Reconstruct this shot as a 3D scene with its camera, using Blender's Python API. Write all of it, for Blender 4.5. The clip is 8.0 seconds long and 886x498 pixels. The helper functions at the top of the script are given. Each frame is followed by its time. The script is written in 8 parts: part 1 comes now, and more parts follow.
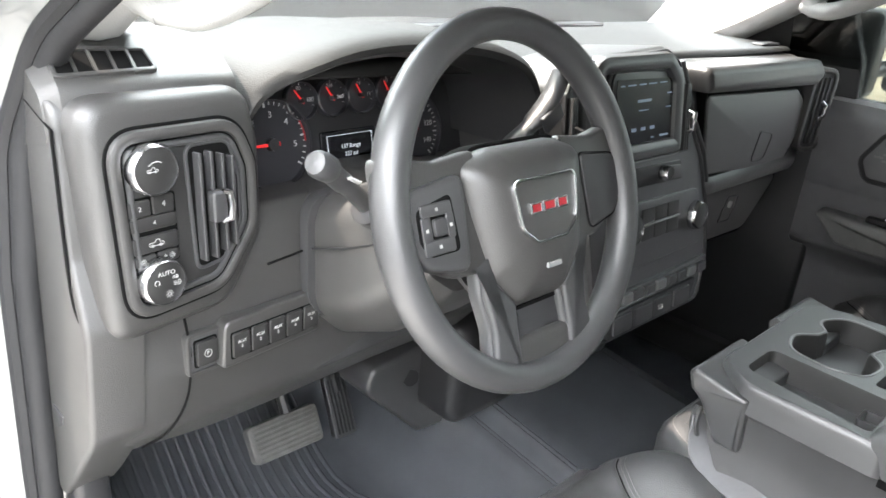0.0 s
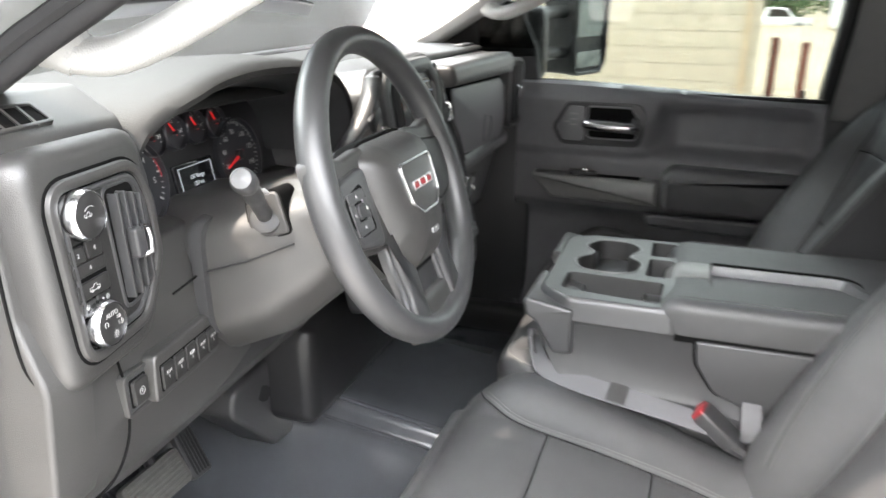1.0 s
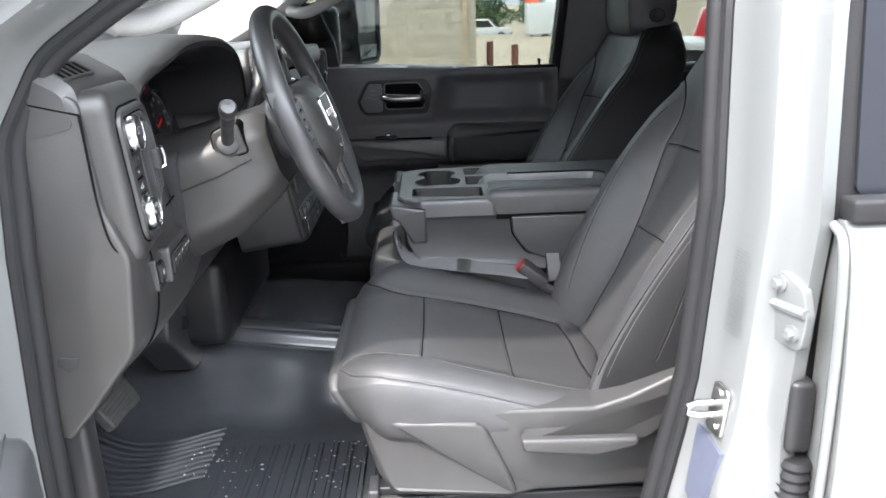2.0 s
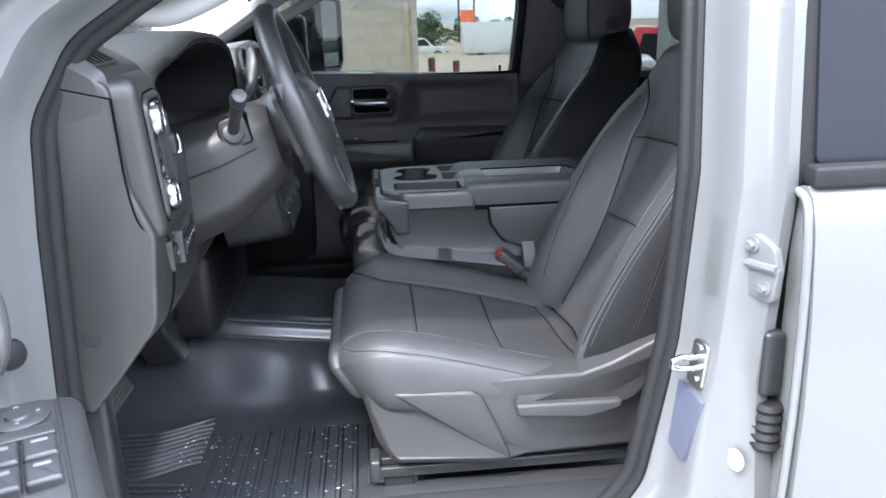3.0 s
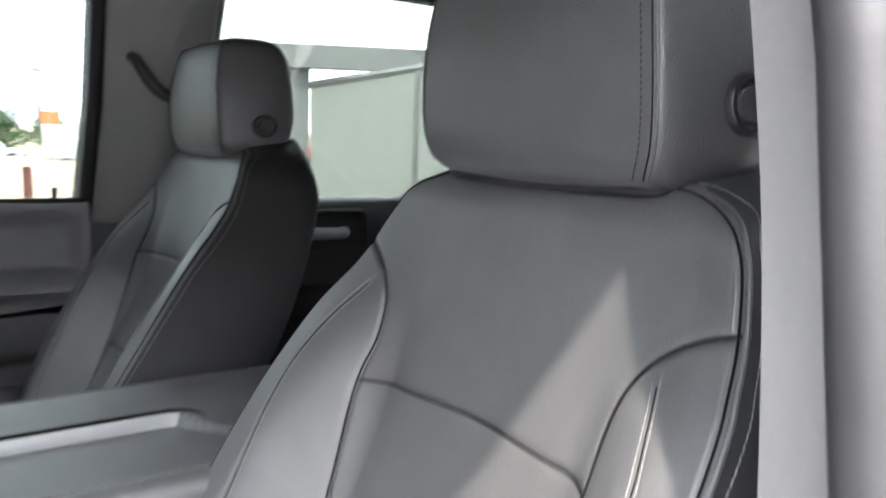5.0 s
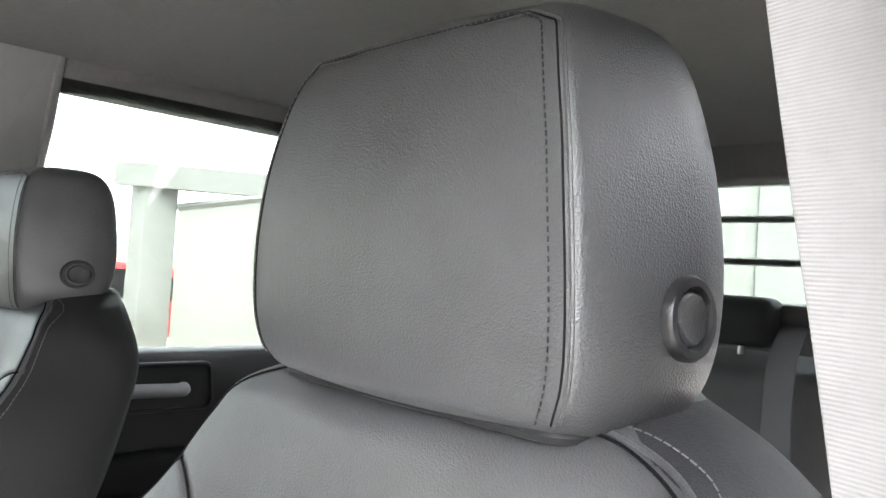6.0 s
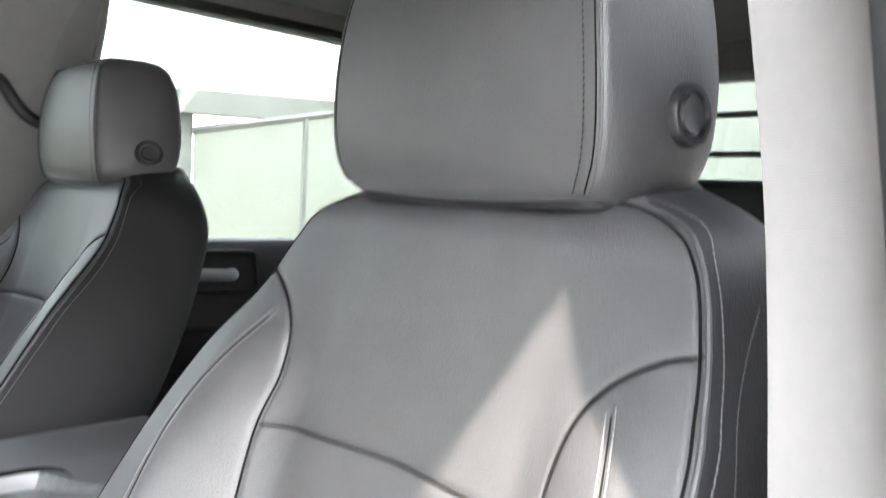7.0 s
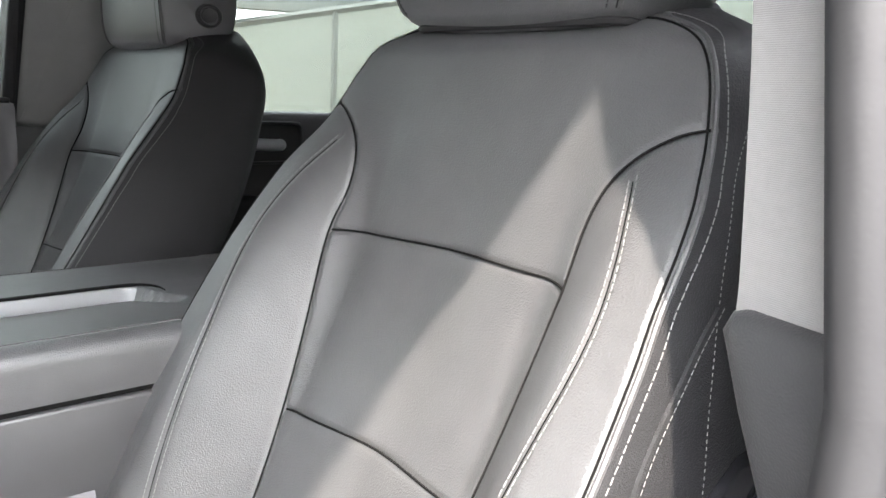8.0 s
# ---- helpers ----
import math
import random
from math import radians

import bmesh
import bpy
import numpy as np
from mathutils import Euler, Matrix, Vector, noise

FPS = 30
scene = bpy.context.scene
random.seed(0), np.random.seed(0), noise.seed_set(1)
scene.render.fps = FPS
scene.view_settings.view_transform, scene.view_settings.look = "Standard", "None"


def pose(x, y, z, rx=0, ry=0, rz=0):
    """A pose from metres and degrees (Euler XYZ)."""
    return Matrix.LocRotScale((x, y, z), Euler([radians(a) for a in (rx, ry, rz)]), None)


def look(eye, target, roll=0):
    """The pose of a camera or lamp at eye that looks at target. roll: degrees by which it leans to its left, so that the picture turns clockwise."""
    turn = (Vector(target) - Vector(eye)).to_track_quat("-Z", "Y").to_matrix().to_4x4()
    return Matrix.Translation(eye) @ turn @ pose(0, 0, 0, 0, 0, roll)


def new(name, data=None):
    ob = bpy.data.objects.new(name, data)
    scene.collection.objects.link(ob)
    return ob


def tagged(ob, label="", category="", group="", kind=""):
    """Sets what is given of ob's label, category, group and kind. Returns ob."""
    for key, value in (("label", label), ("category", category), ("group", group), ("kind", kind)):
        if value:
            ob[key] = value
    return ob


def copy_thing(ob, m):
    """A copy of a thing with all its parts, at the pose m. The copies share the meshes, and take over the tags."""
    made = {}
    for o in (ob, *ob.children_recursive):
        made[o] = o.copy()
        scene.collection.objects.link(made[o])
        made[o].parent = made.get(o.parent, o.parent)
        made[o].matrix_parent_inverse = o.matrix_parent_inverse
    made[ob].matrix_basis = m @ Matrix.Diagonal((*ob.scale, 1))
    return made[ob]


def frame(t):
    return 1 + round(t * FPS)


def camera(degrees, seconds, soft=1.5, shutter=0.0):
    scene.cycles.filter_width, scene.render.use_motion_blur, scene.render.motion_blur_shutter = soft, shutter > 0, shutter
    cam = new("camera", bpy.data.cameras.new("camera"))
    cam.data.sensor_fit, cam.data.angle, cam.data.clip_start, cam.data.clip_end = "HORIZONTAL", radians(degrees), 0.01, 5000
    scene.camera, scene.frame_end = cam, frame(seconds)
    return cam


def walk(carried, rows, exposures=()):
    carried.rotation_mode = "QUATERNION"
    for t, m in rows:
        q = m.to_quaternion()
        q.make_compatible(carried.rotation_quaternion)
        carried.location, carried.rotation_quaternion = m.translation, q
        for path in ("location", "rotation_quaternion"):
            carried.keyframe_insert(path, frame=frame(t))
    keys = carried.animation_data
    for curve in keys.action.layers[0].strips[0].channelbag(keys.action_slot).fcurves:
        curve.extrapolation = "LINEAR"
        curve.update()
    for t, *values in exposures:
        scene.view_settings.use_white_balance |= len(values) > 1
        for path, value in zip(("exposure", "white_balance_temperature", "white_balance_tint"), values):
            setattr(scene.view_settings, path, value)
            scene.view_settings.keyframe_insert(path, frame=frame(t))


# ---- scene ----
cam = camera(60.2, 8.0, shutter=0.3)
PATH = [
    (0, (-0.957, 0.228, 1.679), (0.375, 1.514, 0.921), 5.4),
    (0.5, (-0.994, 0.243, 1.667), (0.493, 1.381, 0.963), 3.6),
    (1, (-1.193, 0.338, 1.663), (0.598, 0.948, 1.015), 0.4),
    (1.5, (-1.45, 0.385, 1.619), (0.439, 0.581, 0.991), -1.7),
    (1.7, (-1.548, 0.414, 1.619), (0.351, 0.51, 0.998), -2.1),
    (2.8, (-1.75, 0.564, 1.582), (0.16, 0.404, 1.009), -1.6),
    (3, (-1.748, 0.563, 1.584), (0.161, 0.387, 1.015), -1.8),
    (3.5, (-1.684, 0.551, 1.57), (0.221, 0.309, 1.011), -1.8),
    (4, (-1.406, 0.446, 1.551), (0.486, 0.1, 1.005), -2.1),
    (4.5, (-1.081, 0.397, 1.535), (0.737, -0.281, 1.049), -1.1),
    (5, (-0.818, 0.34, 1.563), (0.809, -0.786, 1.274), 2.0),
    (5.2, (-0.764, 0.295, 1.581), (0.801, -0.935, 1.379), 2.4),
    (6.3, (-0.696, 0.229, 1.606), (0.744, -1.157, 1.687), 4.2),
    (6.5, (-0.699, 0.231, 1.607), (0.741, -1.156, 1.66), 4.1),
    (7, (-0.763, 0.326, 1.535), (0.695, -1.035, 1.394), 3.1),
    (7.5, (-0.823, 0.396, 1.481), (0.632, -0.939, 1.164), 3.0),
    (8, (-0.827, 0.401, 1.477), (0.647, -0.89, 1.078), 3.0),
]
EXPOSURES = [(0.0, 3.80, 6430, 10), (1.0, 3.65, 6530, 11), (1.6, 3.1, 6330, 11), (2.8, 2.48, 5680, 14), (4.0, 2.70, 5480, 13), (4.6, 3.15, 5780, 12), (5.2, 4.34, 6380, 12), (6.4, 5.04, 6480, 12), (7.0, 4.77, 6430, 12), (8.0, 4.15, 6430, 12)]
walk(cam, [(t, look(eye, target, roll)) for t, eye, target, roll in PATH], EXPOSURES)

# ---- world, sun ----
SUN_DIR = Vector((-0.57, 0.48, 1.0)).normalized()
world = bpy.data.worlds.new("sky")
scene.world = world
world.use_nodes = True
wn, wl = world.node_tree.nodes, world.node_tree.links
sky = wn.new("ShaderNodeTexSky")
sky.sky_type, sky.sun_disc = "NISHITA", False
sky.sun_elevation = math.asin(SUN_DIR.z)
sky.sun_rotation = math.atan2(SUN_DIR.x, SUN_DIR.y)
sky.air_density, sky.dust_density, sky.ozone_density = 1.0, 4.0, 1.0
tc = wn.new("ShaderNodeTexCoord")
cloud_map = wn.new("ShaderNodeMapping")
cloud_map.inputs["Scale"].default_value = (1.0, 1.0, 2.6)
clouds = wn.new("ShaderNodeTexNoise")
clouds.inputs["Scale"].default_value, clouds.inputs["Detail"].default_value = 2.3, 7.0
cramp = wn.new("ShaderNodeValToRGB")
cramp.color_ramp.elements[0].position, cramp.color_ramp.elements[1].position = 0.30, 0.54
cmix = wn.new("ShaderNodeMix")
cmix.data_type = "RGBA"
cmix.inputs["B"].default_value = (15.0, 15.3, 15.6, 1)
wl.new(tc.outputs["Generated"], cloud_map.inputs["Vector"])
wl.new(cloud_map.outputs["Vector"], clouds.inputs["Vector"])
wl.new(clouds.outputs["Fac"], cramp.inputs["Fac"])
wl.new(cramp.outputs["Color"], cmix.inputs["Factor"])
wl.new(sky.outputs["Color"], cmix.inputs["A"])
wl.new(cmix.outputs["Result"], wn["Background"].inputs["Color"])
wn["Background"].inputs["Strength"].default_value = 0.14
sun = new("sun", bpy.data.lights.new("sun", "SUN"))
sun.data.energy, sun.data.angle, sun.data.color = 1.15, radians(1.2), (1.0, 0.89, 0.77)
sun.matrix_world = look(SUN_DIR * 20, (0, 0, 0))

# ---- materials ----
def mat(name, color, rough=0.5, metal=0.0, var=0.12, scale=40.0, bump=0.0, bscale=300.0, coat=0.0, stain=0.0, spec=0.5, stretch=None):
    """Principled surface with a fine and a broad variation of tone, roughness and relief."""
    m = bpy.data.materials.new(name)
    m.use_nodes = True
    n, l = m.node_tree.nodes, m.node_tree.links
    p = n["Principled BSDF"]
    p.inputs["Metallic"].default_value = metal
    p.inputs["Specular IOR Level"].default_value = spec
    p.inputs["Coat Weight"].default_value = coat
    p.inputs["Coat Roughness"].default_value = 0.08
    t = n.new("ShaderNodeTexCoord")
    src = t.outputs["Object"]
    if stretch:
        mp = n.new("ShaderNodeMapping")
        mp.inputs["Scale"].default_value = stretch
        l.new(src, mp.inputs["Vector"])
        src = mp.outputs["Vector"]
    a, b = n.new("ShaderNodeTexNoise"), n.new("ShaderNodeTexNoise")
    a.inputs["Scale"].default_value, a.inputs["Detail"].default_value = scale, 5.0
    b.inputs["Scale"].default_value, b.inputs["Detail"].default_value = scale * 0.12, 3.0
    l.new(src, a.inputs["Vector"])
    l.new(src, b.inputs["Vector"])
    add = n.new("ShaderNodeMath")
    add.operation = "ADD"
    l.new(a.outputs["Fac"], add.inputs[0])
    l.new(b.outputs["Fac"], add.inputs[1])
    rng = n.new("ShaderNodeMapRange")
    rng.inputs["From Min"].default_value, rng.inputs["From Max"].default_value = 0.6, 1.4
    l.new(add.outputs[0], rng.inputs["Value"])
    mix = n.new("ShaderNodeMix")
    mix.data_type = "RGBA"
    mix.inputs["A"].default_value = (*[max(0.0, c * (1 - var)) for c in color], 1)
    mix.inputs["B"].default_value = (*[min(1.0, c * (1 + var) + stain) for c in color], 1)
    l.new(rng.outputs["Result"], mix.inputs["Factor"])
    l.new(mix.outputs["Result"], p.inputs["Base Color"])
    rr = n.new("ShaderNodeMapRange")
    rr.inputs["To Min"].default_value, rr.inputs["To Max"].default_value = max(0.02, rough * 0.88), min(1.0, rough * 1.12)
    l.new(b.outputs["Fac"], rr.inputs["Value"])
    l.new(rr.outputs["Result"], p.inputs["Roughness"])
    if bump:
        g = n.new("ShaderNodeTexVoronoi")
        g.feature = "SMOOTH_F1"
        g.inputs["Scale"].default_value = bscale
        l.new(src, g.inputs["Vector"])
        bp = n.new("ShaderNodeBump")
        bp.inputs["Strength"].default_value, bp.inputs["Distance"].default_value = bump, 0.0012
        l.new(g.outputs["Distance"], bp.inputs["Height"])
        l.new(bp.outputs["Normal"], p.inputs["Normal"])
    return m


def glowing(name, color, strength):
    m = bpy.data.materials.new(name)
    m.use_nodes = True
    p = m.node_tree.nodes["Principled BSDF"]
    p.inputs["Base Color"].default_value = (*[c * 0.5 for c in color], 1)
    p.inputs["Emission Color"].default_value = (*color, 1)
    p.inputs["Emission Strength"].default_value = strength
    return m


def glass(name, tint, rough=0.0, clear=0.92):
    """Thin pane: mostly see-through, with a sharp sheen at grazing angles."""
    m = bpy.data.materials.new(name)
    m.use_nodes = True
    n, l = m.node_tree.nodes, m.node_tree.links
    out = n["Material Output"]
    tr, gl, mx, fr = n.new("ShaderNodeBsdfTransparent"), n.new("ShaderNodeBsdfGlossy"), n.new("ShaderNodeMixShader"), n.new("ShaderNodeFresnel")
    tr.inputs["Color"].default_value = (*[c * clear for c in tint], 1)
    gl.inputs["Roughness"].default_value = rough
    fr.inputs["IOR"].default_value = 1.45
    l.new(fr.outputs["Fac"], mx.inputs["Fac"])
    l.new(tr.outputs["BSDF"], mx.inputs[1])
    l.new(gl.outputs["BSDF"], mx.inputs[2])
    l.new(mx.outputs["Shader"], out.inputs["Surface"])
    return m


LEATHER = mat("black_leather", (0.054, 0.0545, 0.056), 0.47, var=0.16, scale=30, bump=0.36, bscale=1000, spec=0.75)
# darker leather copy: shade of the seats' outer sides as colour; also black thread
LEATHER_SHADED = mat("shaded_black_leather", (0.018, 0.018, 0.019), 0.55, var=0.10, scale=30, bump=0.4, bscale=1050, spec=0.3)
SEAT_BASE = mat("grey_seat_plastic", (0.050, 0.0495, 0.049), 0.40, var=0.12, scale=25, bump=0.2, bscale=1200)
THREAD = mat("pale_thread", (0.18, 0.18, 0.176), 0.8, spec=0.2)
THREAD_DARK = mat("dark_thread", (0.006, 0.006, 0.006), 0.9, spec=0.1)
DASH = mat("dash_plastic", (0.031, 0.0299, 0.0289), 0.44, var=0.14, scale=22, bump=0.26, bscale=1100, spec=0.85)
DASH_TOP = mat("dash_top_pad", (0.015, 0.015, 0.0148), 0.65, var=0.10, scale=22, bump=0.4, bscale=900, spec=0.35)
PLASTIC = mat("black_plastic", (0.038, 0.038, 0.039), 0.40, var=0.12, scale=25, bump=0.16, bscale=1200, spec=0.75)
PLASTIC_DARK = mat("deep_black_plastic", (0.018, 0.018, 0.019), 0.40, var=0.12, scale=25)
GLOSS_BLACK = mat("gloss_black", (0.012, 0.012, 0.014), 0.12, var=0.05, coat=0.3)
SATIN = mat("satin_grey_trim", (0.20, 0.20, 0.20), 0.32, metal=0.6, var=0.06, scale=60)
PULL = mat("satin_grey_paint", (0.20, 0.20, 0.195), 0.42, metal=0.15, var=0.06, scale=60)
GRIP = mat("silver_paint", (0.30, 0.305, 0.31), 0.35, metal=0.3, var=0.04, scale=60)
CHROME = mat("chrome", (0.58, 0.58, 0.59), 0.22, metal=1.0, var=0.04)
STEEL = mat("zinc_steel", (0.50, 0.50, 0.48), 0.35, metal=1.0, var=0.15, scale=80)
RUBBER = mat("black_rubber", (0.016, 0.016, 0.017), 0.62, var=0.15, scale=40, bump=0.1, bscale=300, spec=0.3)
RUBBER_MAT = mat("rubber_floor", (0.055, 0.058, 0.064), 0.21, var=0.20, scale=14, bump=0.12, bscale=420, spec=0.8)
PEDAL = mat("worn_pedal_rubber", (0.085, 0.083, 0.078), 0.55, var=0.35, scale=60, bump=0.3, bscale=300)
WHITE = mat("white_car_paint", (0.145, 0.150, 0.148), 0.22, var=0.02, scale=6, coat=0.6)
HEADLINER = mat("headliner_cloth", (0.15, 0.147, 0.141), 0.92, var=0.10, scale=120, bump=0.3, bscale=900)
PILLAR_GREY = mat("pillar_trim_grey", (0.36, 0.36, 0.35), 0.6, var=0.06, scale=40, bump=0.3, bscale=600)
# dimmed copy of the pillar grey: the right middle pillar's shade in its colour
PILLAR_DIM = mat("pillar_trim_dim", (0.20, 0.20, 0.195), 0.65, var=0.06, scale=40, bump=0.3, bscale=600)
BELT = mat("belt_webbing", (0.19, 0.186, 0.182), 0.8, var=0.06, scale=200, bump=0.25, bscale=2400)
BELT_DARK = mat("dark_belt_webbing", (0.115, 0.115, 0.12), 0.75, var=0.06, scale=200, bump=0.15, bscale=1800)


def woven(m, pitch):
    """Fine cross ribs of a webbing, in relief and tone."""
    n, l = m.node_tree.nodes, m.node_tree.links
    p = n["Principled BSDF"]
    t, w, c = n.new("ShaderNodeTexCoord"), n.new("ShaderNodeTexWave"), n.new("ShaderNodeTexChecker")
    w.bands_direction = "Z"
    w.inputs["Scale"].default_value, w.inputs["Distortion"].default_value = 0.314 / pitch, 0.6
    c.inputs["Scale"].default_value = 1 / pitch
    l.new(t.outputs["Object"], w.inputs["Vector"])
    l.new(t.outputs["Object"], c.inputs["Vector"])
    h = n.new("ShaderNodeMath")
    h.operation = "MULTIPLY_ADD"
    h.inputs[1].default_value = 0.4
    l.new(c.outputs["Fac"], h.inputs[0])
    l.new(w.outputs["Fac"], h.inputs[2])
    b = n.new("ShaderNodeBump")
    b.inputs["Strength"].default_value, b.inputs["Distance"].default_value = 0.35, 0.0004
    l.new(h.outputs[0], b.inputs["Height"])
    l.new(b.outputs["Normal"], p.inputs["Normal"])
    old = p.inputs["Base Color"].links[0].from_socket
    x = n.new("ShaderNodeMix")
    x.data_type, x.blend_type = "RGBA", "MULTIPLY"
    x.inputs["Factor"].default_value = 0.07
    l.new(old, x.inputs["A"])
    l.new(w.outputs["Fac"], x.inputs["B"])
    l.new(x.outputs["Result"], p.inputs["Base Color"])


woven(BELT, 0.0009)
RED = mat("red_plastic", (0.26, 0.014, 0.02), 0.35, var=0.05)
RED_PAINT = mat("red_paint", (0.50, 0.025, 0.03), 0.25, var=0.06, coat=0.4)
LETTER = mat("white_print", (0.34, 0.34, 0.33), 0.6, var=0.03)
PRINT_GREY = mat("grey_print", (0.17, 0.17, 0.17), 0.7, var=0.05)
STICKER = mat("paper_sticker", (0.42, 0.42, 0.41), 0.5, var=0.04)
STICKER_BLUE = mat("grey_blue_sticker", (0.10, 0.11, 0.15), 0.4, var=0.1)
CONSOLE = mat("satin_console_plastic", (0.046, 0.0464, 0.0478), 0.33, var=0.10, scale=25, bump=0.14, bscale=1300, spec=0.6)
DOORP = mat("matt_door_plastic", (0.120, 0.120, 0.124), 0.38, var=0.12, scale=25, bump=0.15, bscale=1000)
PANEL = mat("switch_panel_plastic", (0.020, 0.0195, 0.019), 0.50, var=0.10, scale=25, bump=0.2, bscale=1200, spec=0.35)
# near-black for joints; on flat wells and recesses it paints their shade
VOID = mat("dark_gap", (0.004, 0.004, 0.004), 0.9, var=0.0, spec=0.1)
VANE = mat("vent_vane_plastic", (0.032, 0.032, 0.033), 0.45, var=0.1)
GUIDE = mat("dark_guide_plastic", (0.030, 0.030, 0.031), 0.5, var=0.12, bump=0.2, bscale=900)
NEEDLE = glowing("red_needle", (0.75, 0.02, 0.02), 0.045)
LCD = glowing("display_glow", (0.75, 0.80, 0.85), 0.055)
DIAL = mat("dial_face", (0.022, 0.022, 0.025), 0.35, var=0.08)
PANE = glass("window_glass", (0.40, 0.425, 0.412))
PANE_REAR = glass("privacy_glass", (0.33, 0.35, 0.335))
PANE_FRONT = glass("windscreen_glass", (0.88, 0.93, 0.91))
MIRROR = mat("mirror_glass", (0.40, 0.42, 0.43), 0.02, metal=1.0, var=0.0)
PAVING = mat("pale_concrete_lot", (0.36, 0.345, 0.32), 0.9, var=0.14, scale=3.0, bump=0.4, bscale=40)
ASPHALT = mat("pale_worn_concrete", (0.34, 0.33, 0.31), 0.9, var=0.2, scale=4.0, bump=0.5, bscale=80)
DIRT = mat("tan_dirt_lot", (0.33, 0.27, 0.19), 0.95, var=0.18, scale=0.6, bump=0.5, bscale=8)
BLOCK = mat("painted_block", (0.41, 0.365, 0.29), 0.9, var=0.14, scale=5.0, bump=0.5, bscale=60)
MORTAR = mat("mortar", (0.365, 0.325, 0.262), 0.95, var=0.15, scale=20)
METAL_WALL = mat("grey_metal_cladding", (0.25, 0.27, 0.255), 0.55, var=0.06, scale=2.0)
CONCRETE = mat("weathered_concrete", (0.20, 0.21, 0.21), 0.9, var=0.2, scale=3.0, bump=0.4, bscale=30)
RUST = mat("rusty_steel", (0.14, 0.055, 0.04), 0.8, var=0.3, scale=10)
LEAF = mat("leaf_green", (0.055, 0.10, 0.035), 0.7, var=0.4, scale=3)
BARK = mat("bark", (0.12, 0.09, 0.07), 0.9, var=0.3, scale=10)

# ---- building helpers ----
def finish(bm, sharp=38):
    bmesh.ops.recalc_face_normals(bm, faces=bm.faces)
    for f in bm.faces:
        f.smooth = len(f.verts) < 9
    return bm


def part(name, bm, material, parent=None, label="", sharp=38):
    me = bpy.data.meshes.new(name)
    base, o = Vector((0, 0, 0)), parent
    while o:
        base += o.location
        o = o.parent
    if base.length:
        bmesh.ops.translate(bm, verts=bm.verts, vec=-base)
    finish(bm).to_mesh(me)
    bm.free()
    me.set_sharp_from_angle(angle=radians(sharp))
    me.materials.append(material)
    ob = new(name, me)
    if parent:
        ob.parent = parent
    if label:
        ob["label"] = label
    return ob


def thing(name, label, category, group="", at=(0, 0, 0)):
    ob = new(name)
    ob.location = at
    ob.empty_display_size = 0.05
    return tagged(ob, label, category, group)


def structure(ob, label, category):
    return tagged(ob, label, category, kind="structure")


def box(x0, x1, y0, y1, z0, z1, r=0.0, seg=3, bm=None, turn=None):
    bm = bm or bmesh.new()
    sx, sy, sz = x1 - x0, y1 - y0, z1 - z0
    m = Matrix.Translation(((x0 + x1) / 2, (y0 + y1) / 2, (z0 + z1) / 2))
    if turn is not None:
        m = m @ turn
    v = bmesh.ops.create_cube(bm, size=1, matrix=m @ Matrix.Diagonal((sx, sy, sz, 1)))["verts"]
    if r:
        r = min(r, 0.49 * min(abs(sx), abs(sy), abs(sz)))
        bmesh.ops.bevel(bm, geom=list({e for w in v for e in w.link_edges}), offset=r, segments=seg, profile=0.5, affect="EDGES")
    return bm


def strip(bm, rings, closed=True, caps=True):
    """Skin a row of equally long rings of points."""
    rows = [[bm.verts.new(p) for p in ring] for ring in rings]
    k = len(rows[0])
    for a, b in zip(rows, rows[1:]):
        for i in range(k if closed else k - 1):
            j = (i + 1) % k
            bm.faces.new((a[i], a[j], b[j], b[i]))
    if caps and closed:
        bm.faces.new(rows[0])
        bm.faces.new(rows[-1])
    return bm


def rpoly(corners, n=5):
    """A closed outline with rounded corners: (a, b, radius) each."""
    out, k = [], len(corners)
    for i, (a, b, r) in enumerate(corners):
        p = Vector((a, b))
        q0, q1 = Vector(corners[i - 1][:2]), Vector(corners[(i + 1) % k][:2])
        d0, d1 = (q0 - p), (q1 - p)
        l0, l1 = d0.length, d1.length
        d0, d1 = d0 / l0, d1 / l1
        half = d0.angle(d1) / 2
        cut = min(r / max(math.tan(half), 0.05), 0.48 * min(l0, l1))
        if r <= 0 or cut < 1e-5:
            out += [tuple(p)] * (n + 1)
            continue
        s, e = p + d0 * cut, p + d1 * cut
        for t in range(n + 1):
            u = t / n
            out.append(tuple((1 - u) ** 2 * s + 2 * u * (1 - u) * p + u * u * e))
    return out


def shrink(poly, d):
    """Offset a closed outline inwards by d (outwards: minus)."""
    k, out = len(poly), []
    area = sum(poly[i - 1][0] * poly[i][1] - poly[i][0] * poly[i - 1][1] for i in range(k))
    s = 1 if area > 0 else -1
    for i in range(k):
        a, p, b = Vector(poly[i - 1]), Vector(poly[i]), Vector(poly[(i + 1) % k])
        j = i
        while (p - a).length < 1e-6:
            j -= 1
            a = Vector(poly[j - 1])
        j = i + 1
        while (b - p).length < 1e-6:
            j += 1
            b = Vector(poly[j % k])
        n0, n1 = (p - a).normalized(), (b - p).normalized()
        n0, n1 = Vector((-n0.y, n0.x)), Vector((-n1.y, n1.x))
        m = (n0 + n1)
        m = m / max(m.length_squared / 2, 0.35)
        out.append(tuple(p + s * d * m))
    return out


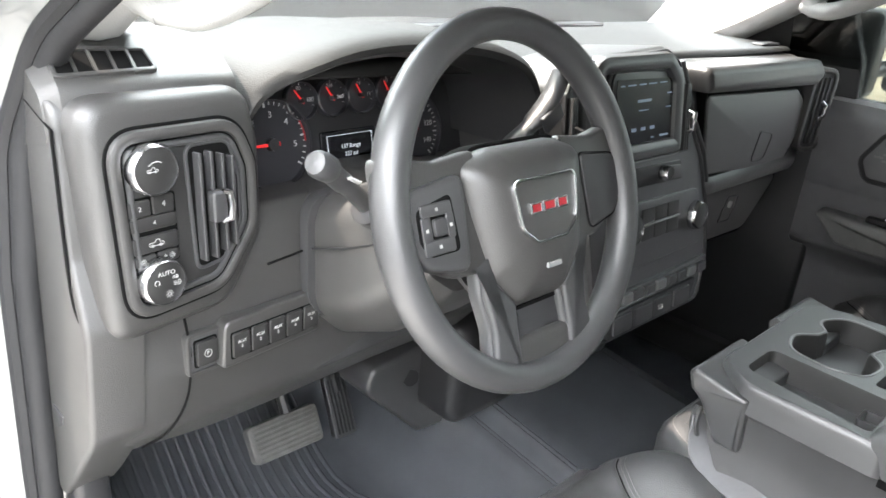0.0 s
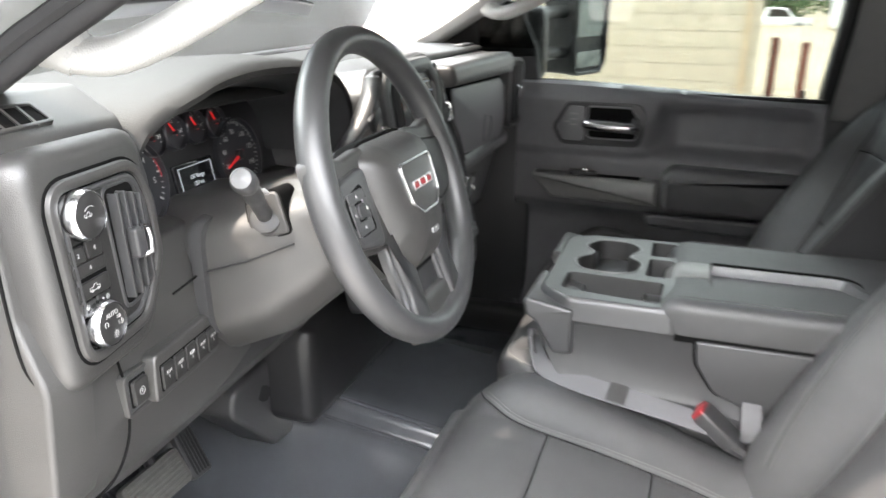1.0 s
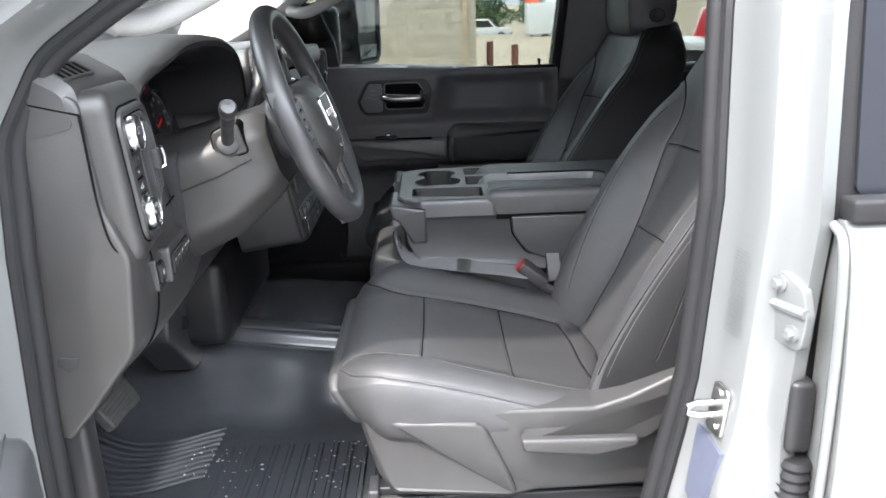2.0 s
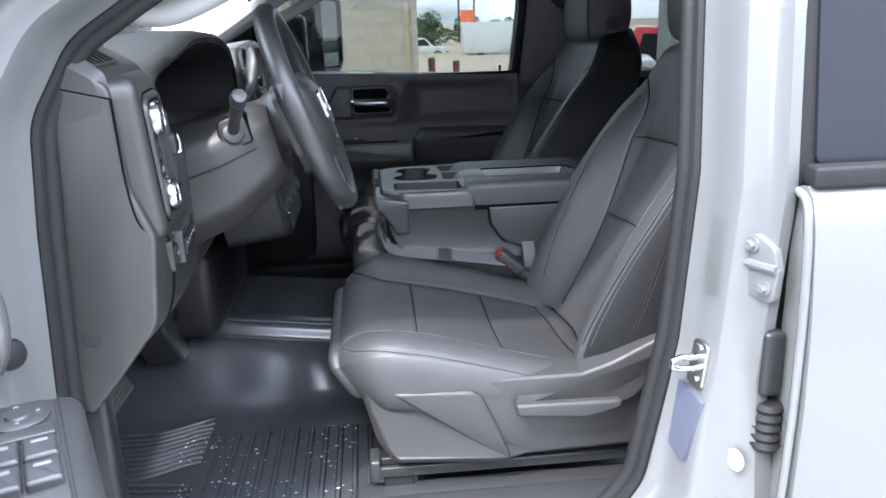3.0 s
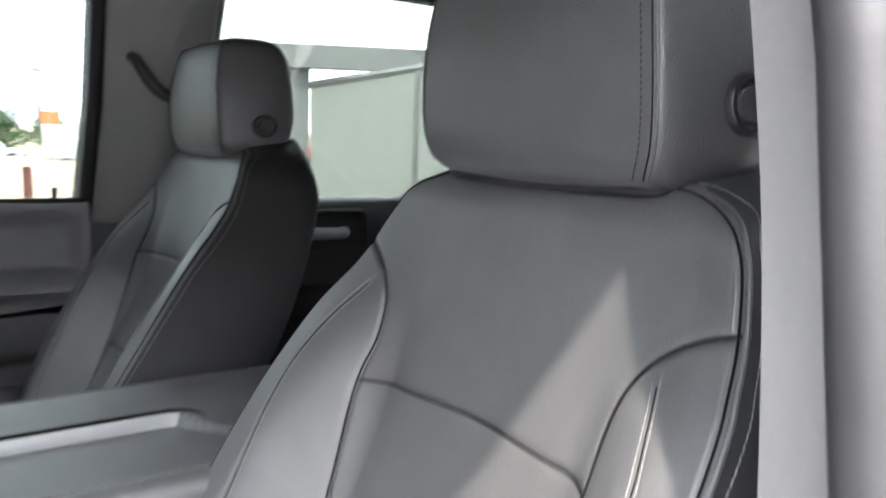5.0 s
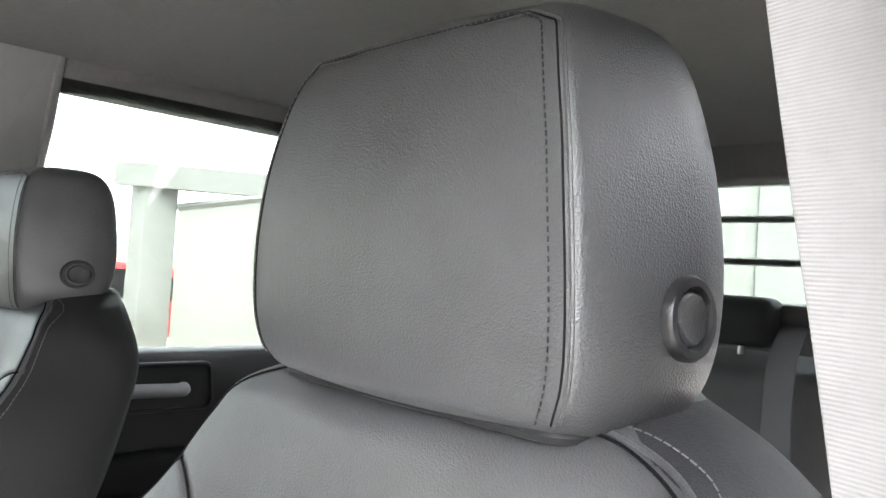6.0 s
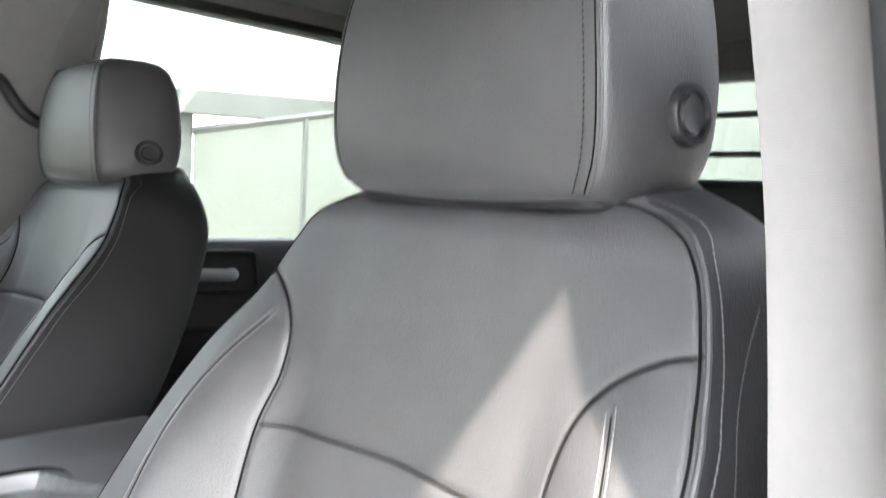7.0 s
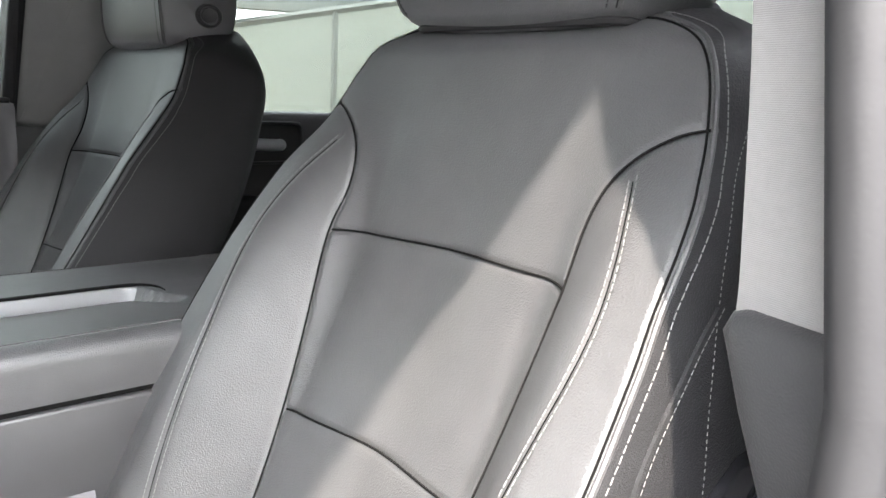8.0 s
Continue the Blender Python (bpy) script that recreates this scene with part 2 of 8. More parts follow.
def place(axis, p, h):
    """2D outline point p at height h along an axis: 'x' (y, z), 'y' (x, z), 'z' (x, y)."""
    return {"x": (h, p[0], p[1]), "y": (p[0], h, p[1]), "z": (p[0], p[1], h)}[axis]


def plate(poly, axis, h0, h1, r=0.0, bm=None, m=None):
    """A solid with that outline from h0 to h1, its h1 rim rounded by r."""
    bm = bm or bmesh.new()
    s = 1 if h1 > h0 else -1
    rings = [(0, h0)]
    if r:
        rings += [(r * (1 - math.cos(a)), h1 - s * r * (1 - math.sin(a))) for a in (0, math.pi / 6, math.pi / 3, math.pi / 2)]
    else:
        rings += [(0, h1)]
    pts = [[place(axis, p, h) for p in (shrink(poly, d) if d else poly)] for d, h in rings]
    if m is not None:
        pts = [[m @ Vector(p) for p in ring] for ring in pts]
    old = set(bm.faces)
    strip(bm, pts)
    bmesh.ops.remove_doubles(bm, verts=bm.verts, dist=1e-6)
    bmesh.ops.triangulate(bm, faces=[f for f in bm.faces if f not in old and len(f.verts) > 8], ngon_method="EAR_CLIP")
    return bm


def ring_plate(poly, width, axis, h0, h1, r=0.002, bm=None, m=None):
    """A rim of that outline and width, standing from h0 to h1."""
    bm = bm or bmesh.new()
    s = 1 if h1 > h0 else -1
    steps = [(0, h0), (0, h1 - s * r), (r * 0.3, h1 - s * r * 0.3), (r, h1), (width - r, h1), (width - r * 0.3, h1 - s * r * 0.3), (width, h1 - s * r), (width, h0)]
    pts = [[place(axis, p, h) for p in (shrink(poly, d) if d else poly)] for d, h in steps]
    if m is not None:
        pts = [[m @ Vector(p) for p in ring] for ring in pts]
    pts.append(pts[0])
    strip(bm, pts, caps=False)
    bmesh.ops.remove_doubles(bm, verts=bm.verts, dist=1e-6)
    return bm


def tube(pts, r, n=8, bm=None, flat=1.0, closed=False):
    """A round rod along points; r one radius or one per point."""
    bm = bm or bmesh.new()
    pts = [Vector(p) for p in pts]
    rings, up = [], None
    for i, p in enumerate(pts):
        if closed:
            d = pts[(i + 1) % len(pts)] - pts[i - 1]
        else:
            d = pts[min(i + 1, len(pts) - 1)] - pts[max(i - 1, 0)]
        d.normalize()
        if up is None:
            up = Vector((0, 0, 1)) if abs(d.z) < 0.9 else Vector((0, 1, 0))
        side = d.cross(up).normalized()
        up = side.cross(d).normalized()
        rad = r[i] if isinstance(r, (list, tuple)) else r
        rings.append([p + rad * (math.cos(a) * side + flat * math.sin(a) * up) for a in [2 * math.pi * j / n for j in range(n)]])
    if closed:
        rings.append(rings[0])
    strip(bm, rings, caps=not closed)
    if closed:
        bmesh.ops.remove_doubles(bm, verts=bm.verts, dist=1e-7)
    return bm


def lathe(profile, m, n=32, bm=None, knurl=0.0):
    """Turn (radius, height) pairs round the local z axis of m."""
    bm = bm or bmesh.new()
    rings = []
    for r, h in profile:
        rings.append([m @ Vector(((r - (knurl if j % 2 and r > 1e-4 else 0)) * math.cos(2 * math.pi * j / n), (r - (knurl if j % 2 and r > 1e-4 else 0)) * math.sin(2 * math.pi * j / n), h)) for j in range(n)])
    strip(bm, rings)
    return bm


def spline(keys, t):
    """Smooth value between (t, value) keys in rising order."""
    if t <= keys[0][0]:
        return keys[0][1]
    if t >= keys[-1][0]:
        return keys[-1][1]
    i = next(k for k in range(len(keys) - 1) if t <= keys[k + 1][0])

    def slope(k):
        lo, hi = max(k - 1, 0), min(k + 1, len(keys) - 1)
        return (keys[hi][1] - keys[lo][1]) / (keys[hi][0] - keys[lo][0])

    (a, p), (b, q) = keys[i], keys[i + 1]
    h = b - a
    u = (t - a) / h
    return (2 * u ** 3 - 3 * u * u + 1) * p + (u ** 3 - 2 * u * u + u) * h * slope(i) + (3 * u * u - 2 * u ** 3) * q + (u ** 3 - u * u) * h * slope(i + 1)


def toward(p, d):
    """A frame at p whose z axis points along d."""
    return Matrix.Translation(p) @ Vector(d).to_track_quat("Z", "Y").to_matrix().to_4x4()


def smooth(a, b, x):
    u = min(1.0, max(0.0, (x - a) / (b - a)))
    return u * u * (3 - 2 * u)


def text(name, body, size, m, material, parent, depth=0.0005):
    """Raised lettering as a mesh; m: its frame, local x along the line and local z out of the surface."""
    cu = bpy.data.curves.new(name, "FONT")
    cu.body, cu.size, cu.extrude, cu.align_x, cu.align_y = body, size, depth, "CENTER", "CENTER"
    cu.resolution_u = 3
    tmp = bpy.data.objects.new(name, cu)
    me = bpy.data.meshes.new_from_object(tmp)
    bpy.data.objects.remove(tmp)
    bm = bmesh.new()
    bm.from_mesh(me)
    bpy.data.meshes.remove(me)
    bmesh.ops.transform(bm, matrix=m, verts=bm.verts)
    return part(name, bm, material, parent)


def resample(poly, step):
    out, rest = [], 0.0
    for a, b in zip(poly, poly[1:]):
        a, b = Vector(a), Vector(b)
        d = (b - a).length
        t = rest
        while t < d:
            out.append(a + (b - a) * (t / d))
            t += step
        rest = t - d
    return out


def curved(poly, n=6):
    """Catmull-Rom through the points."""
    pts = [Vector(p) for p in poly]
    out = []
    for i in range(len(pts) - 1):
        p0, p1, p2, p3 = pts[max(i - 1, 0)], pts[i], pts[i + 1], pts[min(i + 2, len(pts) - 1)]
        for k in range(n):
            t = k / n
            out.append(0.5 * ((2 * p1) + (p2 - p0) * t + (2 * p0 - 5 * p1 + 4 * p2 - p3) * t * t + (3 * p1 - p0 - 3 * p2 + p3) * t ** 3))
    out.append(pts[-1])
    return out


def resample3(pts, step):
    """Points at even steps along a polyline in space."""
    out, left = [Vector(pts[0])], step
    for a, b in zip(pts, pts[1:]):
        a, b = Vector(a), Vector(b)
        n = (b - a).length
        while n > left:
            a = a + (b - a) * (left / n)
            out.append(a.copy())
            n, left = (b - a).length, step
        left -= n
    return out

# ---- cab shell ----
FLOOR = 0.775
DOOR_LOOP = [(0.992, 0.90, 0.06), (0.988, 1.11, 0.08), (0.974, 1.341, 0.10), (0.963, 1.480, 0.10), (0.912, 1.572, 0.10), (0.832, 1.626, 0.10), (0.56, 1.79, 0.10), (0.34, 1.885, 0.10), (0.075, 1.905, 0.05), (0.105, 1.70, 0.05), (0.117, 1.593, 0.05), (0.124, 1.377, 0.05), (0.140, 1.134, 0.08), (0.185, 0.90, 0.10), (0.24, 0.832, 0.05), (0.90, 0.832, 0.08)]


def lean(z):
    """Tumblehome of the cab's side above the belt line."""
    return 0.115 * smooth(1.36, 2.0, z)


def flare(p):
    """The opening widens outwards at the front pillar."""
    return -0.022 * smooth(0.60, 0.90, p[0])


def opening_rings(sign):
    loop = rpoly(DOOR_LOOP, 6)
    steps = [(0.004, -0.735), (-0.004, -0.752), (-0.013, -0.768), (-0.021, -0.790), (-0.024, -0.826), (-0.030, -0.838), (-0.050, -0.846), (-0.058, -0.854), (-0.066, -0.878), (-0.085, -0.870)]
    rings = []
    for d, x in steps:
        ring = []
        for q, p in zip(loop, shrink(loop, d)):
            k = 1 + 0.9 * smooth(1.15, 0.90, q[1]) * smooth(0.6, 0.3, q[0]) if d < 0 else 1
            p = (q[0] + (p[0] - q[0]) * k, q[1] + (p[1] - q[1]))
            ring.append((sign * -(x + lean(p[1]) + flare(q)), p[0], p[1]))
        rings.append(ring)
    return rings


shell = strip(bmesh.new(), opening_rings(-1), caps=False)
structure(part("door_opening", shell, WHITE), "white painted steel frame of the open front door", "door frame")

# rubber seal round the opening
loop = [(-0.738 + lean(p[1]) + flare(p), p[0], p[1]) for p in shrink(rpoly(DOOR_LOOP, 6), 0.004)]
seal = tagged(part("door_seal", tube(loop, 0.0125, 10, closed=True), RUBBER), "black rubber seal round the door opening", "door seal", kind="structure")
loop = [(-0.752 + lean(p[1]) + flare(p), p[0], p[1]) for p in shrink(rpoly(DOOR_LOOP, 6), -0.005)]
part("seal_lip", tube(loop, 0.009, 8, closed=True), RUBBER, seal)

# floor with tunnel and toe board
def tunnel_rise(x, y):
    return 0.13 * min(max(0.0, y - 0.67), 0.40) * smooth(-0.22, -0.10, x) * smooth(0.34, 0.22, x)



prof = [(-0.76, 0.830), (-0.70, 0.832), (-0.675, 0.81), (-0.66, FLOOR), (-0.255, FLOOR), (-0.215, 0.784), (-0.160, 0.845), (-0.125, 0.884), (-0.108, 0.891), (-0.096, 0.916), (-0.080, 0.926), (0.25, 0.922), (0.30, 0.86), (0.42, FLOOR), (0.72, FLOOR)]
ys = [-1.3, -0.4, 0.2, 0.45, 0.65, 0.8, 0.9, 1.0, 1.08, 1.16, 1.24, 1.34, 1.46]
bm = bmesh.new()
rows = []
fine = []
for a, b in zip(prof, prof[1:]):
    n = 10 if abs(a[0] - b[0]) > 0.1 else 3
    fine += [(a[0] + (b[0] - a[0]) * i / n, a[1] + (b[1] - a[1]) * i / n) for i in range(n)]
fine.append(prof[-1])
yy = [ys[0] + (ys[-1] - ys[0]) * i / 110 for i in range(111)]
for y in yy:
    up = 0.0 if y < 1.10 else 0.32 * smooth(1.08, 1.50, y)
    row = []
    for x, z in fine:
        w = 0.026 * noise.noise((x * 7, y * 9, 0.3)) * smooth(-0.30, -0.22, x) * smooth(-0.115, -0.16, x) * smooth(0.60, 0.70, y) + 0.0015 * noise.noise((x * 9, y * 6, 0.3))
        row.append((x, y, z + up + w + tunnel_rise(x, y)))
    rows.append(row)
strip(bm, rows, closed=False)
floor = structure(part("floor", bm, RUBBER_MAT, sharp=50), "black moulded rubber floor with dusty ribs", "floor")
rib = random.Random(4)
for i in range(21):
    x = -0.650 + 0.0186 * i
    pts = []
    for k in range(13):
        y = 0.925 + 0.028 * k
        bend = 0.05 * smooth(1.05, 0.91, y) * (1 if i > 10 else -0.3)
        up = 0.0 if y < 1.10 else 0.32 * smooth(1.08, 1.50, y)
        pts.append((x + bend, y, FLOOR + up + 0.0045))
    part("rib", tube(pts, 0.0046, 8, flat=0.9), RUBBER_MAT, floor)
for i in range(13):
    y = 0.895 - 0.030 * i
    part("rib", tube([(-0.60 + 0.02 * k, y, FLOOR + 0.002) for k in range(16)], 0.006, 6, flat=0.9), RUBBER_MAT, floor)

for ex, ez, rr in ((-0.088, 0.9225, 0.0038), (-0.110, 0.8905, 0.0032)):
    part("tunnel_edge", tube([(ex, 0.56 + 0.05 * k, ez + tunnel_rise(ex, 0.56 + 0.05 * k)) for k in range(11)], rr, 8), RUBBER_MAT, floor, "moulded edge along the tunnel")

# pale grit trodden into the rubber
grit = bmesh.new()
for i in range(220):
    x, y = rib.uniform(-0.58, -0.30), rib.uniform(0.62, 0.98)
    if noise.noise((x * 9, y * 9, 1.7)) < -0.05:
        continue
    r = 0.0006 + 0.0022 * rib.random() ** 3
    a = rib.uniform(0, 3.1)
    strip(grit, [[(x + r * k * math.cos(a + j * 1.57), y + r * k * 1.6 * math.sin(a + j * 1.57), FLOOR + 0.0075 + h) for j in range(4)] for k, h in ((1.0, 0.0), (0.6, 0.0008))])
tagged(part("grit", grit, STICKER), "pale specks of dried grit on the rubber floor", "grit", kind="stuff")

# sill plate and riser under the driver's seat
sill = structure(part("door_sill", box(-0.735, -0.655, 0.16, 0.97, 0.79, 0.846, 0.012), PLASTIC), "black plastic sill plate with scuffs", "door sill")
part("sill_riser", box(-0.665, -0.60, 0.02, 0.62, 0.76, 0.835, 0.01), PLASTIC, sill)
firewall = structure(part("firewall", box(-0.78, 0.76, 1.44, 1.48, 0.70, 1.50), PLASTIC_DARK), "dark carpeted firewall under the dashboard", "firewall")
structure(part("door_sill_right", box(0.66, 0.79, -0.1, 1.45, 0.70, 0.845, 0.02), PLASTIC_DARK), "black sill under the passenger door", "door sill")
structure(part("kick_panel_left", box(-0.745, -0.705, 0.95, 1.45, 0.77, 1.20, 0.01), PLASTIC_DARK), "black kick panel beside the pedals", "kick panel")
kick = structure(part("kick_panel", box(0.705, 0.74, 0.75, 1.45, 0.77, 1.40, 0.01), PLASTIC_DARK), "black kick panel beside the footwell", "kick panel")

# roof lining: shallow vault over the cab
bm = bmesh.new()
rows = []
for i in range(25):
    y = -1.30 + 1.95 * i / 24
    row = []
    for j in range(25):
        x = -0.64 + 1.28 * j / 24
        e = abs(x) / 0.64
        row.append((x, y, 1.955 - 0.045 * e ** 4 - 0.05 * smooth(0.30, 0.65, y) - 0.06 * smooth(-0.95, -1.3, y)))
    rows.append(row)
strip(bm, rows, closed=False)
strip(bm, [[(x, y, z + 0.03) for x, y, z in r] for r in rows], closed=False)
structure(part("ceiling", bm, HEADLINER), "grey cloth roof lining", "ceiling")
structure(part("roof_skin", box(-0.68, 0.68, -1.36, 0.66, 1.990, 2.010, 0.01), WHITE), "white steel cab roof", "roof")

# upper trim on the passenger side: rail, pillars, sills
def side_piece(name, poly, x0, x1, material, label, category, r=0.006):
    bm = plate(rpoly(poly), "x", x0, x1, r)
    for v in bm.verts:
        v.co.x -= math.copysign(lean(v.co.z), v.co.x)
    return structure(part(name, bm, material), label, category)


for s, tag in ((1, "right"), (-1, "left")):
    if s > 0:
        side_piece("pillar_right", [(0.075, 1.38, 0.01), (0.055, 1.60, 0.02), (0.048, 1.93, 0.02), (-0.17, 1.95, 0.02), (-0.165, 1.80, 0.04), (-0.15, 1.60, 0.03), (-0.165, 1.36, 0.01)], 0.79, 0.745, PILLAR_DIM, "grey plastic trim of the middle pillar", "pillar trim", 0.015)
        side_piece("pillar_frame_right", [(0.098, 1.38, 0.005), (0.078, 1.60, 0.02), (0.070, 1.93, 0.01), (0.045, 1.93, 0.01), (0.052, 1.60, 0.02), (0.072, 1.38, 0.005)], 0.81, 0.742, RUBBER, "black rubber edge of the front window", "window seal", 0.004)
    lift = 0.0 if s > 0 else 0.055
    side_piece("roof_rail_" + tag, [(0.60, 1.80, 0.01), (0.45, 1.90, 0.05), (0.30, 1.95, 0.05), (-1.3, 1.96, 0.01), (-1.3, 1.855 + lift, 0.01), (0.10, 1.862 + lift, 0.02), (0.30, 1.845 + lift, 0.02), (0.60, 1.72 + lift, 0.02)], s * 0.80, s * 0.76, HEADLINER, "grey trim along the roof edge", "roof rail", 0.01)
    side_piece("rear_pillar_" + tag, [(-0.93, 1.36, 0.02), (-0.86, 1.96, 0.02), (-1.36, 1.96, 0.02), (-1.36, 1.36, 0.02)], s * 0.80, s * 0.70, HEADLINER, "grey trim of the rear pillar", "pillar trim", 0.02)
    # windscreen pillar
    a, b = Vector((s * (0.722 if s > 0 else 0.692), 1.00, 1.560)), Vector((s * 0.620, 0.42, 1.865))
    pts = curved([a + Vector((s * 0.01, 0.12, -0.055)), a, a.lerp(b, 0.35) + Vector((s * 0.012, 0.01, 0.012)), a.lerp(b, 0.7) + Vector((s * 0.012, 0.0, 0.018)), b, b + Vector((0, -0.10, 0.02))], 5)
    pil = structure(part("windscreen_pillar_" + tag, tube(pts, 0.040, 12, flat=0.75), PILLAR_GREY), "pale grey trim of the windscreen pillar", "pillar trim")
    g0, g1 = a.lerp(b, 0.20), a.lerp(b, 0.66)
    off = Vector((-s * 0.022, -0.040, -0.030))
    grip = thing("grab_handle", "pale grey moulded grab handle on the windscreen pillar", "grab handle", "pillar grab handles", tuple(g0))
    part("grip", tube(curved([g0 + off * 0.3, g0.lerp(g1, 0.12) + off, g0.lerp(g1, 0.5) + off * 1.12, g0.lerp(g1, 0.88) + off, g1 + off * 0.3], 6), 0.021, 12, flat=0.8), PILLAR_GREY, grip)
    for q in (g0.lerp(g1, 0.04), g0.lerp(g1, 0.96)):
        part("mount", tube([q, q + off * 0.7], [0.026, 0.020], 12), PILLAR_GREY, grip)

# header over the windscreen and glass
structure(part("windscreen_header", box(-0.66, 0.66, 0.40, 0.60, 1.83, 1.93, 0.02), HEADLINER), "grey trim over the windscreen", "header")
# unseen visors, added along the glass to keep stray sun off the cab
for s in (-1, 1):
    visor = thing("sun_visor", "unseen grey visor added against the windscreen to block sun", "sun visor", "sun visors", (s * 0.32, 0.60, 1.85))
    part("pad", plate(rpoly([(s * 0.002, -0.16, 0.01), (s * 0.66, -0.16, 0.01), (s * 0.66, 0.17 if s < 0 else 0.235, 0.02), (s * 0.002, 0.17, 0.01)]), "z", -0.008, 0.008, 0.006, m=pose(0, 0.70, 1.785, -24, 0, 0)), HEADLINER, visor)
ws = bmesh.new()
rows = [[(x * (1 - 0.10 * t), 1.40 - 0.92 * t - 0.10 * (x / 0.74) ** 2 * (1 - t), 1.49 + 0.42 * t) for x in [-0.74 + 1.48 * k / 12 for k in range(13)]] for t in [i / 10 for i in range(11)]]
strip(ws, rows, closed=False)
windscreen = structure(part("windscreen", ws, PANE_FRONT), "clear raked windscreen", "windscreen")
windscreen.visible_shadow = False

# rear wall of the cab with its window and a guard of bars outside
RW0, RW1 = 1.555, 1.825
for nm, b in (("lower", (-0.74, 0.74, -1.36, -1.24, 0.75, RW0)), ("upper", (-0.74, 0.74, -1.36, -1.26, RW1, 1.96)), ("side", (-0.74, -0.60, -1.35, -1.25, RW0 - 0.01, RW1 + 0.01)), ("side", (0.60, 0.74, -1.35, -1.25, RW0 - 0.01, RW1 + 0.01))):
    structure(part("wall_rear_" + nm, box(*b, 0.01), HEADLINER), "dark trimmed rear wall of the cab", "rear wall")
pane = structure(part("window_rear", box(-0.60, 0.60, -1.315, -1.311, RW0, RW1), PANE_REAR), "clear rear window", "window")
pane.visible_shadow = False
guard = thing("window_guard", "black steel guard with level bars behind the rear window", "window guard", at=(0, -1.42, 1.5))
for i in range(4):
    z = 1.575 + 0.094 * i
    part("bar", tube([(-0.62, -1.42, z), (0.62, -1.42, z)], 0.0085, 8), PLASTIC_DARK, guard)
for x in (-0.63, 0.63):
    part("upright", box(x - 0.02, x + 0.02, -1.44, -1.40, 1.20, 1.90, 0.004), PLASTIC_DARK, guard)

# ---- dashboard ----
dash = thing("dashboard", "dark grey moulded dashboard with padded top and driver's instruments", "dashboard", at=(0, 1.1, 1.1))


def face_y(x):
    """The dashboard's front bows slightly towards the passengers at the middle."""
    return 0.866 - 0.060 * smooth(-0.55, 0.0, x) + 0.012 * smooth(0.35, 0.7, x)


# main body: lofted from door to door
rows = []
for i in range(49):
    x = -0.742 + 1.437 * i / 48
    f = face_y(x)
    top = 1.520 - 0.010 * smooth(0.2, 0.7, x)
    if x < -0.15:
        f += 0.055 * smooth(-0.15, -0.24, x) + 0.10 * smooth(-0.17, -0.21, x) * smooth(-0.605, -0.575, x)
        low = 1.10
    else:
        low = 1.17
    mid = f + 0.035
    ring = rpoly([(1.42, 1.47, 0.01), (1.10, top + 0.012, 0.08), (f + 0.045, top + 0.004, 0.03), (f + 0.012, top - 0.055, 0.03), (f + 0.020, 1.335, 0.03), (mid + 0.02, 1.22, 0.03), (mid + 0.08, low, 0.04), (1.12, low - 0.02, 0.03), (1.42, low + 0.05, 0.02)], 4)
    rows.append([(x, p[0], p[1]) for p in ring])
part("dash_body", strip(bmesh.new(), rows), DASH, dash)

# padded top deck with a shallow seam, running to the windscreen
rows = []
for i in range(41):
    x = -0.738 + 1.430 * i / 40
    f = face_y(x) + 0.05
    rows.append([(x, y, z) for y, z in rpoly([(1.36, 1.490, 0.005), (1.22, 1.535, 0.05), (f + 0.02, 1.536 - 0.008 * smooth(0.2, 0.7, x), 0.012), (f + 0.012, 1.520, 0.005), (1.30, 1.49, 0.005)], 3)])
part("top_pad", strip(bmesh.new(), rows), DASH_TOP, dash, "grained grey dashboard top pad")

# hood over the instruments
HOOD = [(-0.590, 1.470), (-0.580, 1.512), (-0.555, 1.545), (-0.50, 1.572), (-0.43, 1.584), (-0.35, 1.583), (-0.28, 1.572), (-0.225, 1.550), (-0.195, 1.510), (-0.188, 1.440)]
arch = curved(HOOD, 5)


def arch_at(dz, inset, back=0.0):
    c = Vector((-0.39, 1.40))
    out = []
    for p in arch:
        d = (p - c)
        q = c + d * (1 - inset / d.length)
        out.append(Vector((q.x, q.y - dz * smooth(1.44, 1.56, q.y))))
    return out


rows = []
for y, dz, inset in ((1.28, 0.058, 0.0), (1.20, 0.040, 0.0), (1.10, 0.020, 0.0), (1.00, 0.008, 0.0), (0.92, 0.0, 0.0), (0.868, 0.0, 0.002), (0.848, 0.001, 0.005), (0.842, 0.003, 0.010), (0.846, 0.006, 0.015), (0.862, 0.010, 0.018), (0.93, 0.016, 0.024), (0.985, 0.020, 0.028)):
    skew = 0.030
    rows.append([(p.x, y - skew * smooth(-0.60, -0.25, p.x) * smooth(1.1, 0.9, y) + 0.04 * smooth(-0.50, -0.60, p.x) * smooth(1.0, 0.9, y), p.y) for p in arch_at(dz, inset)])
hood = part("instrument_hood", strip(bmesh.new(), rows[:9], closed=False), DASH_TOP, dash, "grained hood over the instruments", 60)
part("hood_lining", strip(bmesh.new(), rows[8:], closed=False), VANE, hood, "black lining inside the hood", 60)

# instrument cluster
CL = Matrix.Translation((-0.385, 0.950, 1.458)) @ pose(0, 0, 0, 90 - 12, 0, 2)
back = rpoly([(-0.195, -0.075, 0.05), (0.20, -0.075, 0.04), (0.195, 0.04, 0.06), (0.13, 0.088, 0.05), (-0.13, 0.088, 0.06), (-0.19, 0.04, 0.05)])
